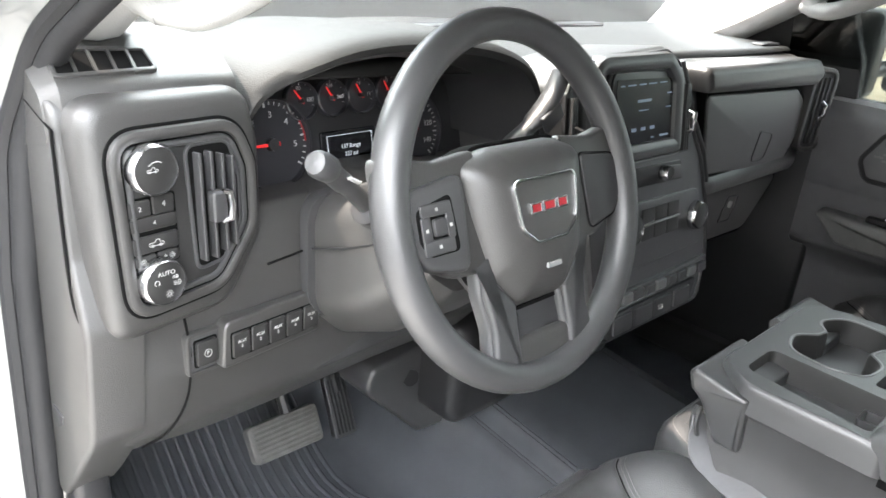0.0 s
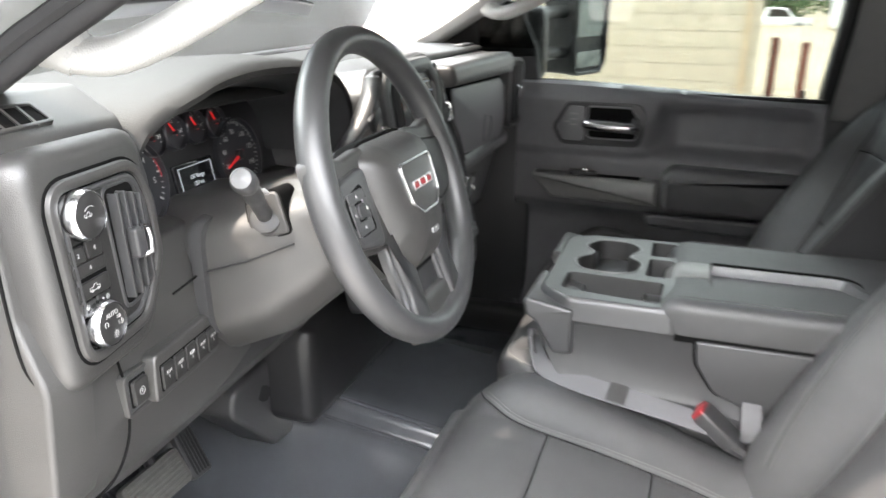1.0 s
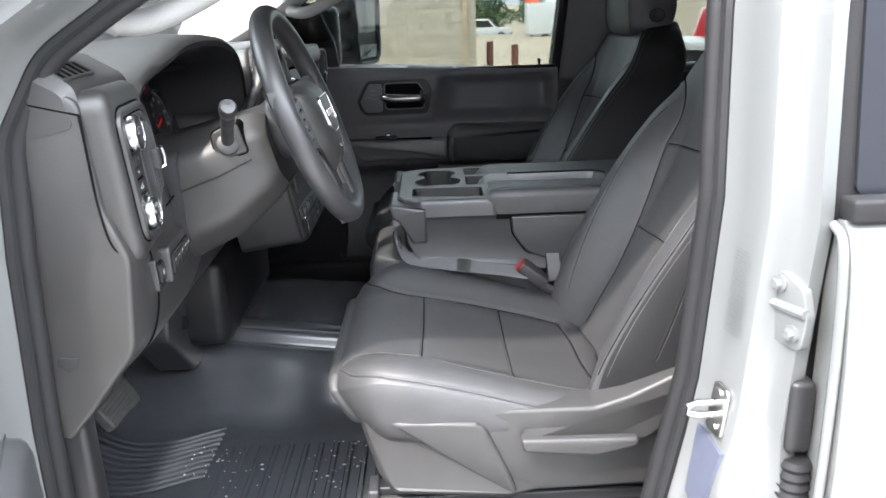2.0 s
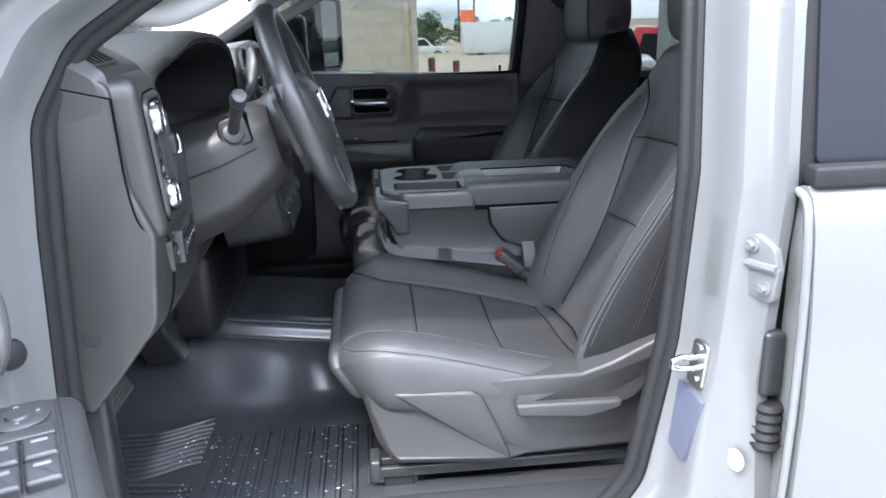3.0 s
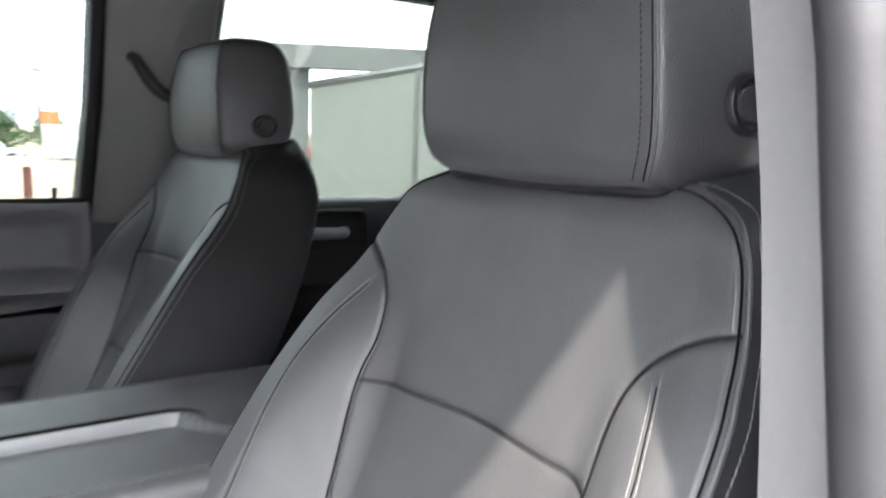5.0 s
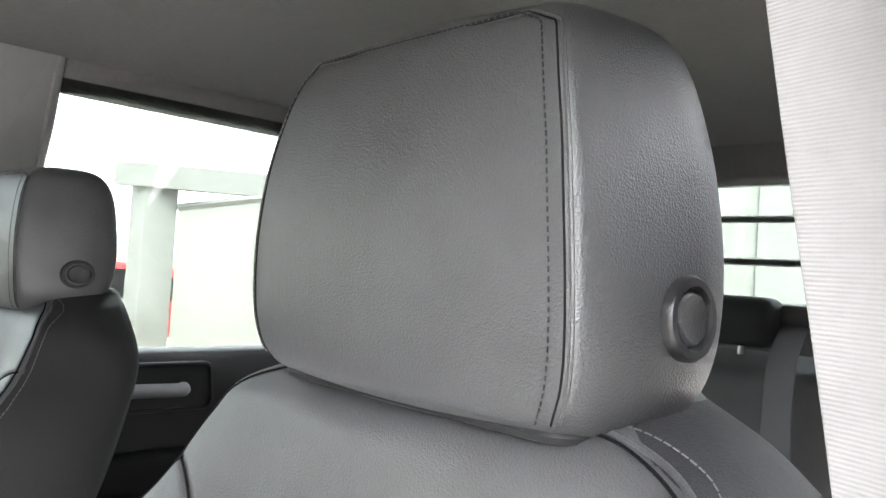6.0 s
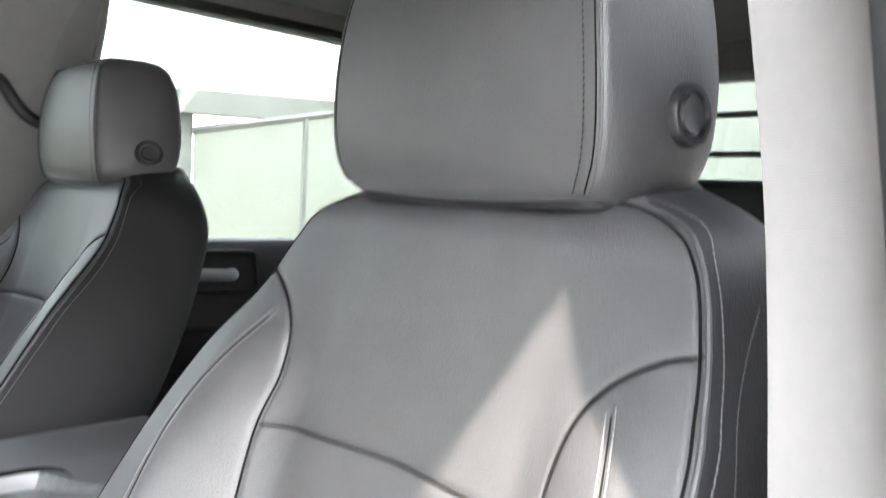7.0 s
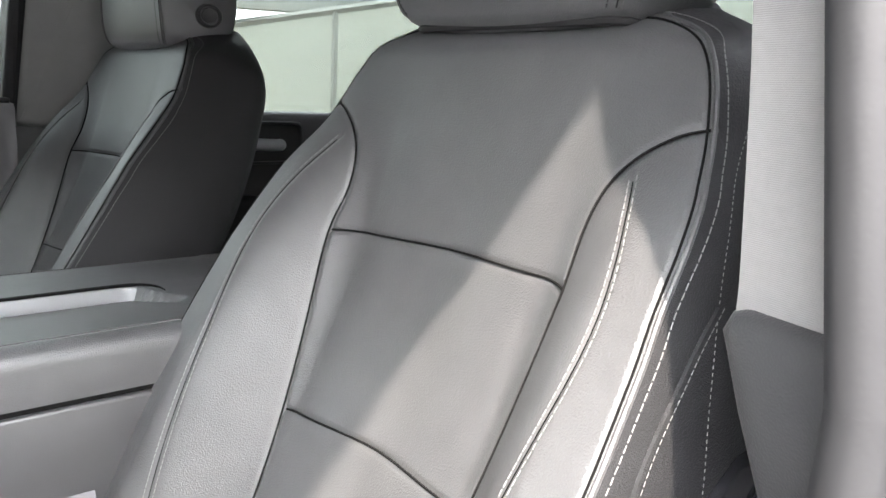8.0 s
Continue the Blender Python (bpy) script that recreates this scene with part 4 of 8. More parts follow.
for cx, s in ((0.079, 1), (-0.208, -1)):
    v = part("air_vent", plate(rpoly([(cx - 0.013, -0.05, 0.006), (cx + 0.022, -0.05, 0.006), (cx + 0.004, 0.062, 0.006), (cx - 0.013, 0.062, 0.006)]), "z", -0.004, 0.001, m=CS), PLASTIC_DARK, stack, "narrow upright air vent")
    for i in (-1, 0, 1):
        part("vane", plate([(cx + 0.007 * i - 0.001, -0.046), (cx + 0.007 * i + 0.001, -0.046), (cx + 0.004 * i - 0.001, 0.054), (cx + 0.004 * i - 0.003, 0.054)], "z", 0.0, 0.008, m=CS), PLASTIC, v)
    part("vent_tab", tube([CS @ Vector(p) for p in ((cx, -0.018, 0.008), (cx + 0.004, -0.014, 0.016), (cx + 0.004, 0.012, 0.016), (cx, 0.016, 0.008))], 0.0042, 8), CHROME, v, "chrome vent slider")
radio = part("radio_strip", plate(rpoly([(-0.06, -0.088, 0.004), (0.086, -0.092, 0.004), (0.080, -0.062, 0.004), (-0.06, -0.058, 0.004)]), "z", -0.004, 0.002, 0.001, m=CS), PLASTIC_DARK, stack)
knob(CS @ Matrix.Translation((0.023, -0.074, 0.002)), 0.0115, radio, "volume_knob")
part("radio_key", plate(rpoly([(0.042, -0.086, 0.002), (0.078, -0.088, 0.002), (0.074, -0.068, 0.002), (0.042, -0.066, 0.002)], 2), "z", 0.001, 0.005, 0.001, m=CS), PLASTIC, radio)
clim = part("climate_panel", plate(rpoly([(-0.10, -0.215, 0.006), (0.160, -0.210, 0.006), (0.140, -0.115, 0.015), (-0.10, -0.11, 0.006)]), "z", -0.004, 0.003, 0.002, m=CS), PLASTIC, stack)
knob(CS @ Matrix.Translation((0.130, -0.158, 0.003)), 0.0235, clim, "temperature_knob")
knob(CS @ Matrix.Translation((-0.064, -0.146, 0.003)), 0.0235, clim, "fan_knob")
for j in range(2):
    for i in range(3):
        key(-0.012 + 0.036 * i, -0.135 - 0.027 * j, 0.033, 0.022, CS, clim, None, 0.003, 0.006)
part("climate_line", plate([(-0.03, -0.1495), (0.080, -0.1495), (0.080, -0.1475), (-0.03, -0.1475)], "z", 0.003, 0.0065, m=CS), LETTER, clim)
row = part("toggle_strip", plate(rpoly([(-0.12, -0.268, 0.004), (0.185, -0.262, 0.004), (0.187, -0.238, 0.004), (-0.12, -0.244, 0.004)]), "z", -0.004, 0.004, 0.002, m=CS), PLASTIC, stack)
for i in range(9):
    part("toggle", plate(rpoly([(-0.105 + 0.032 * i, -0.262, 0.002), (-0.079 + 0.032 * i, -0.262, 0.002), (-0.079 + 0.032 * i, -0.246, 0.002), (-0.105 + 0.032 * i, -0.246, 0.002)], 2), "z", 0.003, 0.010, 0.002, m=CS), SATIN if i % 3 == 1 else PLASTIC, row)
part("row_trim", tube([CS @ Vector((-0.115, -0.266, 0.006)), CS @ Vector((0.18, -0.260, 0.006))], 0.0022, 6), CHROME, row, "thin chrome strip")
sock = part("socket_panel", plate(rpoly([(-0.10, -0.315, 0.006), (0.14, -0.312, 0.006), (0.16, -0.272, 0.006), (-0.11, -0.275, 0.006)]), "z", -0.004, 0.003, 0.002, m=CS), PLASTIC_DARK, stack)
for i in range(4):
    part("socket_cover", plate(rpoly([(-0.09 + 0.058 * i, -0.308, 0.004), (-0.04 + 0.058 * i, -0.308, 0.004), (-0.04 + 0.058 * i, -0.279, 0.004), (-0.09 + 0.058 * i, -0.279, 0.004)]), "z", 0.002, 0.006, 0.002, m=CS), PLASTIC, sock)
part("usb_port", ring_plate(rpoly([(0.034, -0.298, 0.002), (0.047, -0.298, 0.002), (0.047, -0.290, 0.002), (0.034, -0.290, 0.002)], 2), 0.0015, "z", 0.005, 0.0078, 0.0004, m=CS), LETTER, sock)

# passenger side: glove boxes, corner vent
GX = pose(0.42, 0.806, 1.395, 88, 0, 0)
gu = rpoly([(-0.170, -0.056, 0.012), (0.150, -0.078, 0.03), (0.200, -0.03, 0.04), (0.205, 0.045, 0.03), (0.160, 0.070, 0.02), (-0.205, 0.084, 0.012)], 5)
g = part("upper_glove_box", plate(gu, "z", -0.03, 0.006, 0.006, m=GX), DASH, dash, "upper glove box lid")
part("lid_gap", ring_plate(shrink(gu, -0.0045), 0.006, "z", -0.03, 0.004, 0.0005, m=GX), VOID, g)
part("lid_brow", plate(rpoly([(-0.235, 0.090, 0.006), (0.205, 0.076, 0.006), (0.235, 0.098, 0.03), (0.20, 0.125, 0.02), (-0.255, 0.132, 0.02)]), "z", -0.03, 0.026, 0.012, m=GX), DASH, dash)
part("finger_slot", ring_plate(rpoly([(0.005, -0.055, 0.01), (0.06, -0.058, 0.02), (0.085, -0.008, 0.012), (0.025, 0.002, 0.01)]), 0.003, "z", 0.004, 0.0075, 0.001, m=GX), PLASTIC_DARK, g)
LX = pose(0.44, 0.838, 1.24, 96, 0, 0)
gl = rpoly([(-0.190, -0.062, 0.02), (0.12, -0.07, 0.04), (0.205, 0.046, 0.02), (-0.190, 0.056, 0.012)], 5)
g2 = part("lower_glove_box", plate(gl, "z", -0.05, 0.010, 0.008, m=LX), DASH, dash, "lower glove box lid")
part("lid_gap", ring_plate(shrink(gl, -0.0045), 0.006, "z", -0.05, 0.007, 0.0005, m=LX), VOID, g2)
lt = part("lid_latch", ring_plate(rpoly([(-0.02, -0.030, 0.006), (0.028, -0.033, 0.01), (0.040, 0.022, 0.008), (-0.01, 0.026, 0.006)]), 0.003, "z", 0.006, 0.0125, 0.001, m=LX), PLASTIC_DARK, g2)
part("lock", lathe([(0, 0), (0.007, 0), (0.007, 0.004), (0.005, 0.005), (0, 0.005)], LX @ Matrix.Translation((0.010, 0.006, 0.009)), 20), STEEL, lt)
rows = []
for i in range(25):
    x = 0.235 + 0.44 * i / 24
    e = smooth(0.235, 0.27, x) * smooth(0.675, 0.62, x)
    rows.append([(x, y + 0.018 * (1 - e), z) for y, z in rpoly([(0.90, 1.350, 0.01), (0.812, 1.346, 0.012), (0.790, 1.322, 0.02), (0.796, 1.300, 0.015), (0.830, 1.290, 0.01), (0.90, 1.285, 0.01)], 4)])
part("middle_roll", strip(bmesh.new(), rows), DASH, dash, "soft roll between the glove boxes")
RV = pose(0.655, 0.790, 1.420, 90, 0, -14)
rv_poly = rpoly([(-0.032, -0.075, 0.02), (0.026, -0.075, 0.02), (0.034, 0.075, 0.02), (-0.026, 0.078, 0.02)])
rv = part("corner_vent", plate(rv_poly, "z", -0.03, 0.004, 0.002, m=RV), PLASTIC_DARK, dash, "upright air vent at the door")
part("vent_rim", ring_plate(shrink(rv_poly, -0.008), 0.009, "z", -0.03, 0.009, 0.003, m=RV), DASH, rv)
for i in range(3):
    x = -0.014 + 0.014 * i
    part("vane", plate([(x - 0.0012, -0.066), (x + 0.0012, -0.066), (x + 0.0025, 0.066), (x, 0.066)], "z", 0.003, 0.009, m=RV), PLASTIC, rv)
part("vent_tab", tube([RV @ Vector(p) for p in ((0.004, -0.016, 0.009), (0.008, -0.010, 0.016), (0.008, 0.012, 0.016), (0.004, 0.018, 0.009))], 0.004, 8), CHROME, rv, "chrome vent slider")
part("demister", box(0.60, 0.68, 0.90, 0.925, 1.526, 1.534, 0.003), PLASTIC_DARK, dash)
part("screen_demister", box(-0.42, 0.42, 1.16, 1.19, 1.533, 1.541, 0.003), PLASTIC_DARK, dash)
part("lower_shroud", box(-0.20, 0.24, 0.90, 1.12, 0.95, 1.14, 0.03), PLASTIC_DARK, dash)

# dark plate that paints the column shroud's shadow onto the knee panel
part("column_gap", plate(rpoly([(-0.517, 1.415, 0.03), (-0.30, 1.415, 0.02), (-0.30, 1.235, 0.03), (-0.43, 1.225, 0.03), (-0.514, 1.285, 0.05)], 5), "y", 0.870, 0.8545), GUIDE, dash)

# under the column: lower trim, pedal bracket
part("column_bracket", plate(rpoly([(-0.30, 1.06, 0.02), (-0.10, 1.08, 0.02), (-0.085, 0.89, 0.02), (-0.19, 0.90, 0.02), (-0.31, 1.02, 0.03)]), "y", 1.06, 0.985, 0.008), PLASTIC, dash)
part("diagnostic_hole", lathe([(0, 0), (0.014, 0), (0.014, 0.003), (0, 0.003)], toward((-0.221, 0.985, 1.02), (-0.3, -1, 0.2)), 24), PLASTIC_DARK, dash)

# ---- steering wheel, column, pedals ----
wheel = thing("steering_wheel", "dark grey moulded steering wheel with a red and chrome badge", "steering wheel", at=(-0.400, 0.80, 1.42))
WM = pose(-0.400, 0.664, 1.448, 90 - 20, 0, 0)
R = 0.166
bm = bmesh.new()
rings = []
for i in range(97):
    a = 2 * math.pi * i / 96
    c, s = math.cos(a), math.sin(a)
    rt, rd = 0.0158 + 0.001 * math.cos(2 * a), 0.0175
    ring = []
    for j in range(18):
        b = 2 * math.pi * j / 18
        rr = R + rt * math.cos(b)
        ring.append(WM @ Vector((rr * c, rr * s * 1.02, rd * math.sin(b))))
    rings.append(ring)
strip(bm, rings, caps=False)
bmesh.ops.remove_doubles(bm, verts=bm.verts, dist=1e-6)
part("rim", bm, PLASTIC, wheel, "smooth dark grey rim")
hub_poly = rpoly([(-0.088, 0.046, 0.016), (-0.05, 0.058, 0.05), (0.05, 0.058, 0.05), (0.088, 0.046, 0.016), (0.080, 0.0, 0.05), (0.066, -0.060, 0.03), (0.036, -0.098, 0.014), (-0.036, -0.098, 0.014), (-0.066, -0.060, 0.03), (-0.080, 0.0, 0.05)], 6)
hub = bmesh.new()
rings = []
for k, h in ((1.0, -0.04), (1.0, -0.006), (0.985, 0.001), (0.95, 0.007), (0.88, 0.0145), (0.76, 0.0215), (0.60, 0.0268), (0.35, 0.0298), (0.1, 0.0304)):
    rings.append([WM @ Vector((p[0] * k, -0.012 + (p[1] + 0.012) * k, h - 1.1 * min(0.0, p[1] * k + 0.03) ** 2)) for p in hub_poly])
strip(hub, rings)
airbag = part("airbag_cover", hub, DASH, wheel, "padded hub cover")
part("hub_gap", ring_plate(shrink(hub_poly, -0.0035), 0.0040, "z", -0.03, -0.0045, 0.0004, m=WM), VOID, airbag)
badge_poly = rpoly([(-0.046, 0.030, 0.010), (0.046, 0.030, 0.010), (0.040, -0.016, 0.014), (0.022, -0.030, 0.008), (-0.022, -0.030, 0.008), (-0.040, -0.016, 0.014)], 5)
BM_ = WM @ Matrix.Translation((0, -0.006, 0.0292))
part("badge_field", plate(badge_poly, "z", -0.004, 0.0006, 0.0004, m=BM_), DASH, airbag)
part("badge_rim", ring_plate(shrink(badge_poly, -0.001), 0.0026, "z", -0.002, 0.0026, 0.0008, m=BM_), CHROME, airbag, "chrome badge outline")
for x0, x1 in ((-0.026, -0.0125), (-0.0080, 0.0080), (0.0125, 0.026)):
    bar = part("badge_bar", plate(rpoly([(x0, -0.002, 0.001), (x1, -0.002, 0.001), (x1, 0.006, 0.001), (x0, 0.006, 0.001)], 2), "z", 0.0, 0.0028, 0.0005, m=BM_), RED, airbag, "plain red badge block")
    part("bar_rim", ring_plate(rpoly([(x0 - 0.0012, -0.0032, 0.001), (x1 + 0.0012, -0.0032, 0.001), (x1 + 0.0012, 0.0072, 0.001), (x0 - 0.0012, 0.0072, 0.001)], 2), 0.0018, "z", 0.0, 0.0034, 0.0004, m=BM_), CHROME, bar)
part("airbag_mark", plate([(-0.010, -0.052), (0.010, -0.052), (0.010, -0.057), (-0.010, -0.057)], "z", -0.003, -0.0003, m=BM_), PRINT_GREY, airbag)


def spoke(poly, name="spoke", h=0.014, material=DASH):
    return part(name, plate(poly, "z", -0.012, h, 0.006, m=WM), material, wheel)


for s in (-1, 1):
    sp = spoke(rpoly([(s * 0.060, 0.058, 0.006), (s * 0.110, 0.053, 0.02), (s * 0.174, 0.066, 0.01), (s * 0.176, -0.034, 0.01), (s * 0.150, -0.030, 0.016), (s * 0.104, -0.052, 0.014), (s * 0.060, -0.055, 0.006)]), "side_spoke", 0.004)
    pad_line = rpoly([(s * 0.090, 0.036, 0.006), (s * 0.150, 0.029, 0.012), (s * 0.156, -0.010, 0.016), (s * 0.138, -0.034, 0.012), (s * 0.094, -0.044, 0.008)], 5)
    if s < 0:
        part("control_pad", plate(shrink(pad_line, -0.004), "z", -0.004, 0.011, 0.005, m=WM), PLASTIC, sp, "raised pad with cruise keys")
        field = rpoly([(-0.148, 0.016, 0.008), (-0.106, 0.025, 0.006), (-0.102, -0.026, 0.006), (-0.138, -0.026, 0.010), (-0.148, -0.012, 0.008)], 4)
        part("key_gap", plate(field, "z", 0.006, 0.0113, m=WM), VOID, sp)
        cross = ((0.0, 0.0, 0.015, 0.015), (-0.0145, -0.001, 0.011, 0.023), (0.0135, 0.0, 0.009, 0.023), (-0.001, 0.0155, 0.036, 0.011), (-0.002, -0.0165, 0.036, 0.013))
        for n, (dx, dy, w, h) in enumerate(cross):
            cx, cy = -0.1245 + dx, -0.0015 + dy
            part("wheel_key", plate(rpoly([(cx - w / 2, cy - h / 2, 0.003), (cx + w / 2, cy - h / 2, 0.003), (cx + w / 2, cy + h / 2, 0.003), (cx - w / 2, cy + h / 2, 0.003)], 3), "z", 0.0100, 0.0150 if n == 0 else 0.0128, 0.001, m=WM), VANE if n == 0 else PLASTIC, sp)
            if n:
                part("key_mark", plate([(cx - 0.0016, cy - 0.0016), (cx + 0.0016, cy - 0.0016), (cx + 0.0010, cy + 0.0016), (cx - 0.0016, cy + 0.0010)], "z", 0.0128, 0.0131, m=WM), LETTER, sp)
    else:
        part("blank_pad", plate(pad_line, "z", -0.004, 0.0062, 0.002, m=WM), GUIDE, sp, "blank dark spoke panel")
        part("pad_gap", ring_plate(shrink(pad_line, -0.0016), 0.0016, "z", -0.004, 0.0052, 0.0003, m=WM), VOID, sp)
    leg = rpoly([(s * 0.078, -0.036, 0.008), (s * 0.080, -0.075, 0.03), (s * 0.074, -0.110, 0.03), (s * 0.080, -0.158, 0.01), (s * 0.032, -0.164, 0.01), (s * 0.034, -0.130, 0.02), (s * 0.032, -0.090, 0.01)], 5)
    lower = spoke(leg, "lower_spoke", 0.001, PLASTIC)
    part("spoke_face", plate(shrink(leg, 0.004), "z", -0.002, 0.0065, 0.005, m=WM), PLASTIC, lower, "satin grey spoke face")
part("spoke_infill", plate(rpoly([(-0.042, -0.080, 0.006), (0.042, -0.080, 0.006), (0.046, -0.146, 0.010), (-0.046, -0.146, 0.010)], 4), "z", -0.022, -0.006, 0.003, m=WM), GUIDE, wheel, "recessed dark panel between the spokes")
part("lower_bridge", plate(rpoly([(-0.050, -0.128, 0.016), (0.050, -0.128, 0.016), (0.080, -0.172, 0.01), (-0.080, -0.172, 0.01)]), "z", -0.014, 0.002, 0.008, m=WM), DASH, wheel)
part("hub_back", lathe([(0.0, -0.075), (0.045, -0.075), (0.052, -0.055), (0.056, -0.02), (0.050, 0.0), (0.0, 0.0)], WM, 36), PLASTIC, wheel)

column = thing("steering_column", "dark grey steering column shroud with stalk and gear lever", "steering column", at=(-0.40, 0.98, 1.38))
rings = []
for t, y, zc, w, h in ((0, 0.715, 1.404, 0.082, 0.056), (0.12, 0.735, 1.394, 0.098, 0.070), (0.45, 0.80, 1.358, 0.108, 0.088), (0.75, 0.88, 1.330, 0.108, 0.096), (1.0, 0.97, 1.318, 0.100, 0.096)):
    rings.append([(-0.40 + p[0], y + 0.25 * p[1], zc + p[1]) for p in rpoly([(-w, h * 0.62, h * 0.4), (-w * 0.5, h, h * 0.35), (w * 0.5, h, h * 0.35), (w, h * 0.62, h * 0.4), (w * 0.96, -h * 0.55, h * 0.5), (w * 0.55, -h, h * 0.4), (-w * 0.55, -h, h * 0.4), (-w * 0.96, -h * 0.55, h * 0.5)], 5)])
shroud = part("shroud", strip(bmesh.new(), rings), DASH, column)
part("shroud_split", tube([(-0.505, 0.742, 1.400), (-0.510, 0.80, 1.374), (-0.509, 0.88, 1.346)], 0.0015, 6), PLASTIC_DARK, shroud)
base_poly = rpoly([(0.802, 1.441, 0.012), (0.762, 1.458, 0.008), (0.748, 1.411, 0.006), (0.797, 1.396, 0.006)], 4)
base = part("stalk_base", plate(base_poly, "x", -0.47, -0.503, 0.003), DASH, column, "angular plate round the stalk")
part("base_gap", ring_plate(shrink(base_poly, -0.002), 0.003, "x", -0.47, -0.5005, 0.0004), VOID, base)
part("stalk_collar", lathe([(0.0, -0.01), (0.017, -0.01), (0.017, 0.002), (0.013, 0.004), (0.0, 0.004)], toward((-0.503, 0.776, 1.425), (-1, -0.2, 0.5)), 24), VANE, base)
stalk = part("indicator_stalk", tube(curved([(-0.490, 0.780, 1.420), (-0.512, 0.774, 1.436), (-0.543, 0.763, 1.461), (-0.574, 0.752, 1.484)], 5), [0.010] * 4 + [0.0090] * 6 + [0.0105] * 6, 14), PLASTIC, column, "black indicator stalk with white marks")
dd = Vector((-0.034, -0.012, 0.018)).normalized()
part("stalk_tip", lathe([(0.0105, 0.0), (0.0122, 0.003), (0.0130, 0.014), (0.0124, 0.023), (0.0100, 0.0275), (0.0, 0.029)], toward(Vector((-0.562, 0.7565, 1.4775)), dd), 24), PLASTIC, stalk)
bm = bmesh.new()
for i in range(4):
    q = Vector((-0.530, 0.768, 1.461)) + dd * 0.006 * i
    box(q.x - 0.0025, q.x + 0.0025, q.y - 0.0135, q.y - 0.0115, q.z - 0.001, q.z + 0.0015, bm=bm)
part("stalk_mark", bm, LETTER, stalk)
lever = part("gear_lever", tube(curved([(-0.31, 0.800, 1.430), (-0.285, 0.785, 1.462), (-0.258, 0.776, 1.488), (-0.235, 0.772, 1.518), (-0.222, 0.772, 1.548)], 5), [0.012] * 5 + [0.013] * 5 + [0.016] * 5 + [0.015] * 5 + [0.010], 14, flat=0.7), PLASTIC, column, "grey column gear lever")
part("lever_key", box(-0.262, -0.228, 0.756, 0.764, 1.484, 1.506, 0.003, turn=pose(0, 0, 0, 0, -35, 0)), PLASTIC_DARK, lever)
part("lower_cover", plate(rpoly([(-0.52, 1.27, 0.02), (-0.26, 1.27, 0.02), (-0.25, 1.19, 0.02), (-0.50, 1.18, 0.02)]), "y", 0.95, 0.872, 0.01), GUIDE, column)

brake = thing("brake_pedal", "worn black rubber brake pedal on a steel arm", "pedal", "pedals", (-0.40, 1.08, 0.94))
PM = pose(-0.402, 1.062, 0.946, 90 - 32, 0, 0)
pad_poly = rpoly([(-0.062, -0.028, 0.010), (0.060, -0.030, 0.010), (0.062, 0.030, 0.010), (-0.062, 0.030, 0.010)])
pad = part("pad", plate(pad_poly, "z", -0.012, 0.004, 0.003, m=PM), PEDAL, brake)
for i in range(7):
    y = -0.0225 + 0.0075 * i
    part("tread", plate(rpoly([(-0.054, y - 0.0022, 0.001), (0.054, y - 0.0022, 0.001), (0.054, y + 0.0022, 0.001), (-0.054, y + 0.0022, 0.001)], 2), "z", 0.003, 0.0060, 0.001, m=PM), PEDAL, pad)
part("arm", tube([(-0.39, 1.075, 0.955), (-0.39, 1.12, 1.03), (-0.39, 1.13, 1.15)], 0.009, 8), PLASTIC_DARK, brake)
gas = thing("accelerator_pedal", "slim black ribbed accelerator pedal", "pedal", "pedals", (-0.30, 1.14, 0.93))
GM_ = pose(-0.256, 1.12, 0.908, 90 - 28, 0, -4)
gp = part("pad", plate(rpoly([(-0.022, -0.055, 0.008), (0.022, -0.055, 0.008), (0.020, 0.055, 0.008), (-0.020, 0.055, 0.008)]), "z", -0.010, 0.004, 0.002, m=GM_), PLASTIC, gas)
for i in range(5):
    x = -0.014 + 0.007 * i
    part("tread", plate([(x - 0.0015, -0.048), (x + 0.0015, -0.048), (x + 0.0015, 0.048), (x - 0.0015, 0.048)], "z", 0.003, 0.006, m=GM_), RUBBER, gp)
part("arm", tube([(-0.256, 1.13, 0.93), (-0.256, 1.19, 1.04), (-0.256, 1.2, 1.18)], 0.008, 8), PLASTIC_DARK, gas)

# ---- front seats ----
SEAT_X = -0.385
BACK_Y = [(1.00, 0.195), (1.05, 0.168), (1.12, 0.128), (1.20, 0.085), (1.28, 0.045), (1.355, 0.014), (1.43, -0.010), (1.50, -0.030), (1.55, -0.046)]
BACK_W = [(1.00, 0.220), (1.08, 0.234), (1.17, 0.248), (1.27, 0.254), (1.35, 0.247), (1.42, 0.233), (1.47, 0.217), (1.505, 0.199), (1.53, 0.168), (1.548, 0.126)]
BACK_H = [(1.00, 0.050), (1.10, 0.075), (1.22, 0.080), (1.32, 0.066), (1.40, 0.040), (1.45, 0.016), (1.50, 0.004)]


def mirrored(line):
    return [(-x, z) for x, z in line]


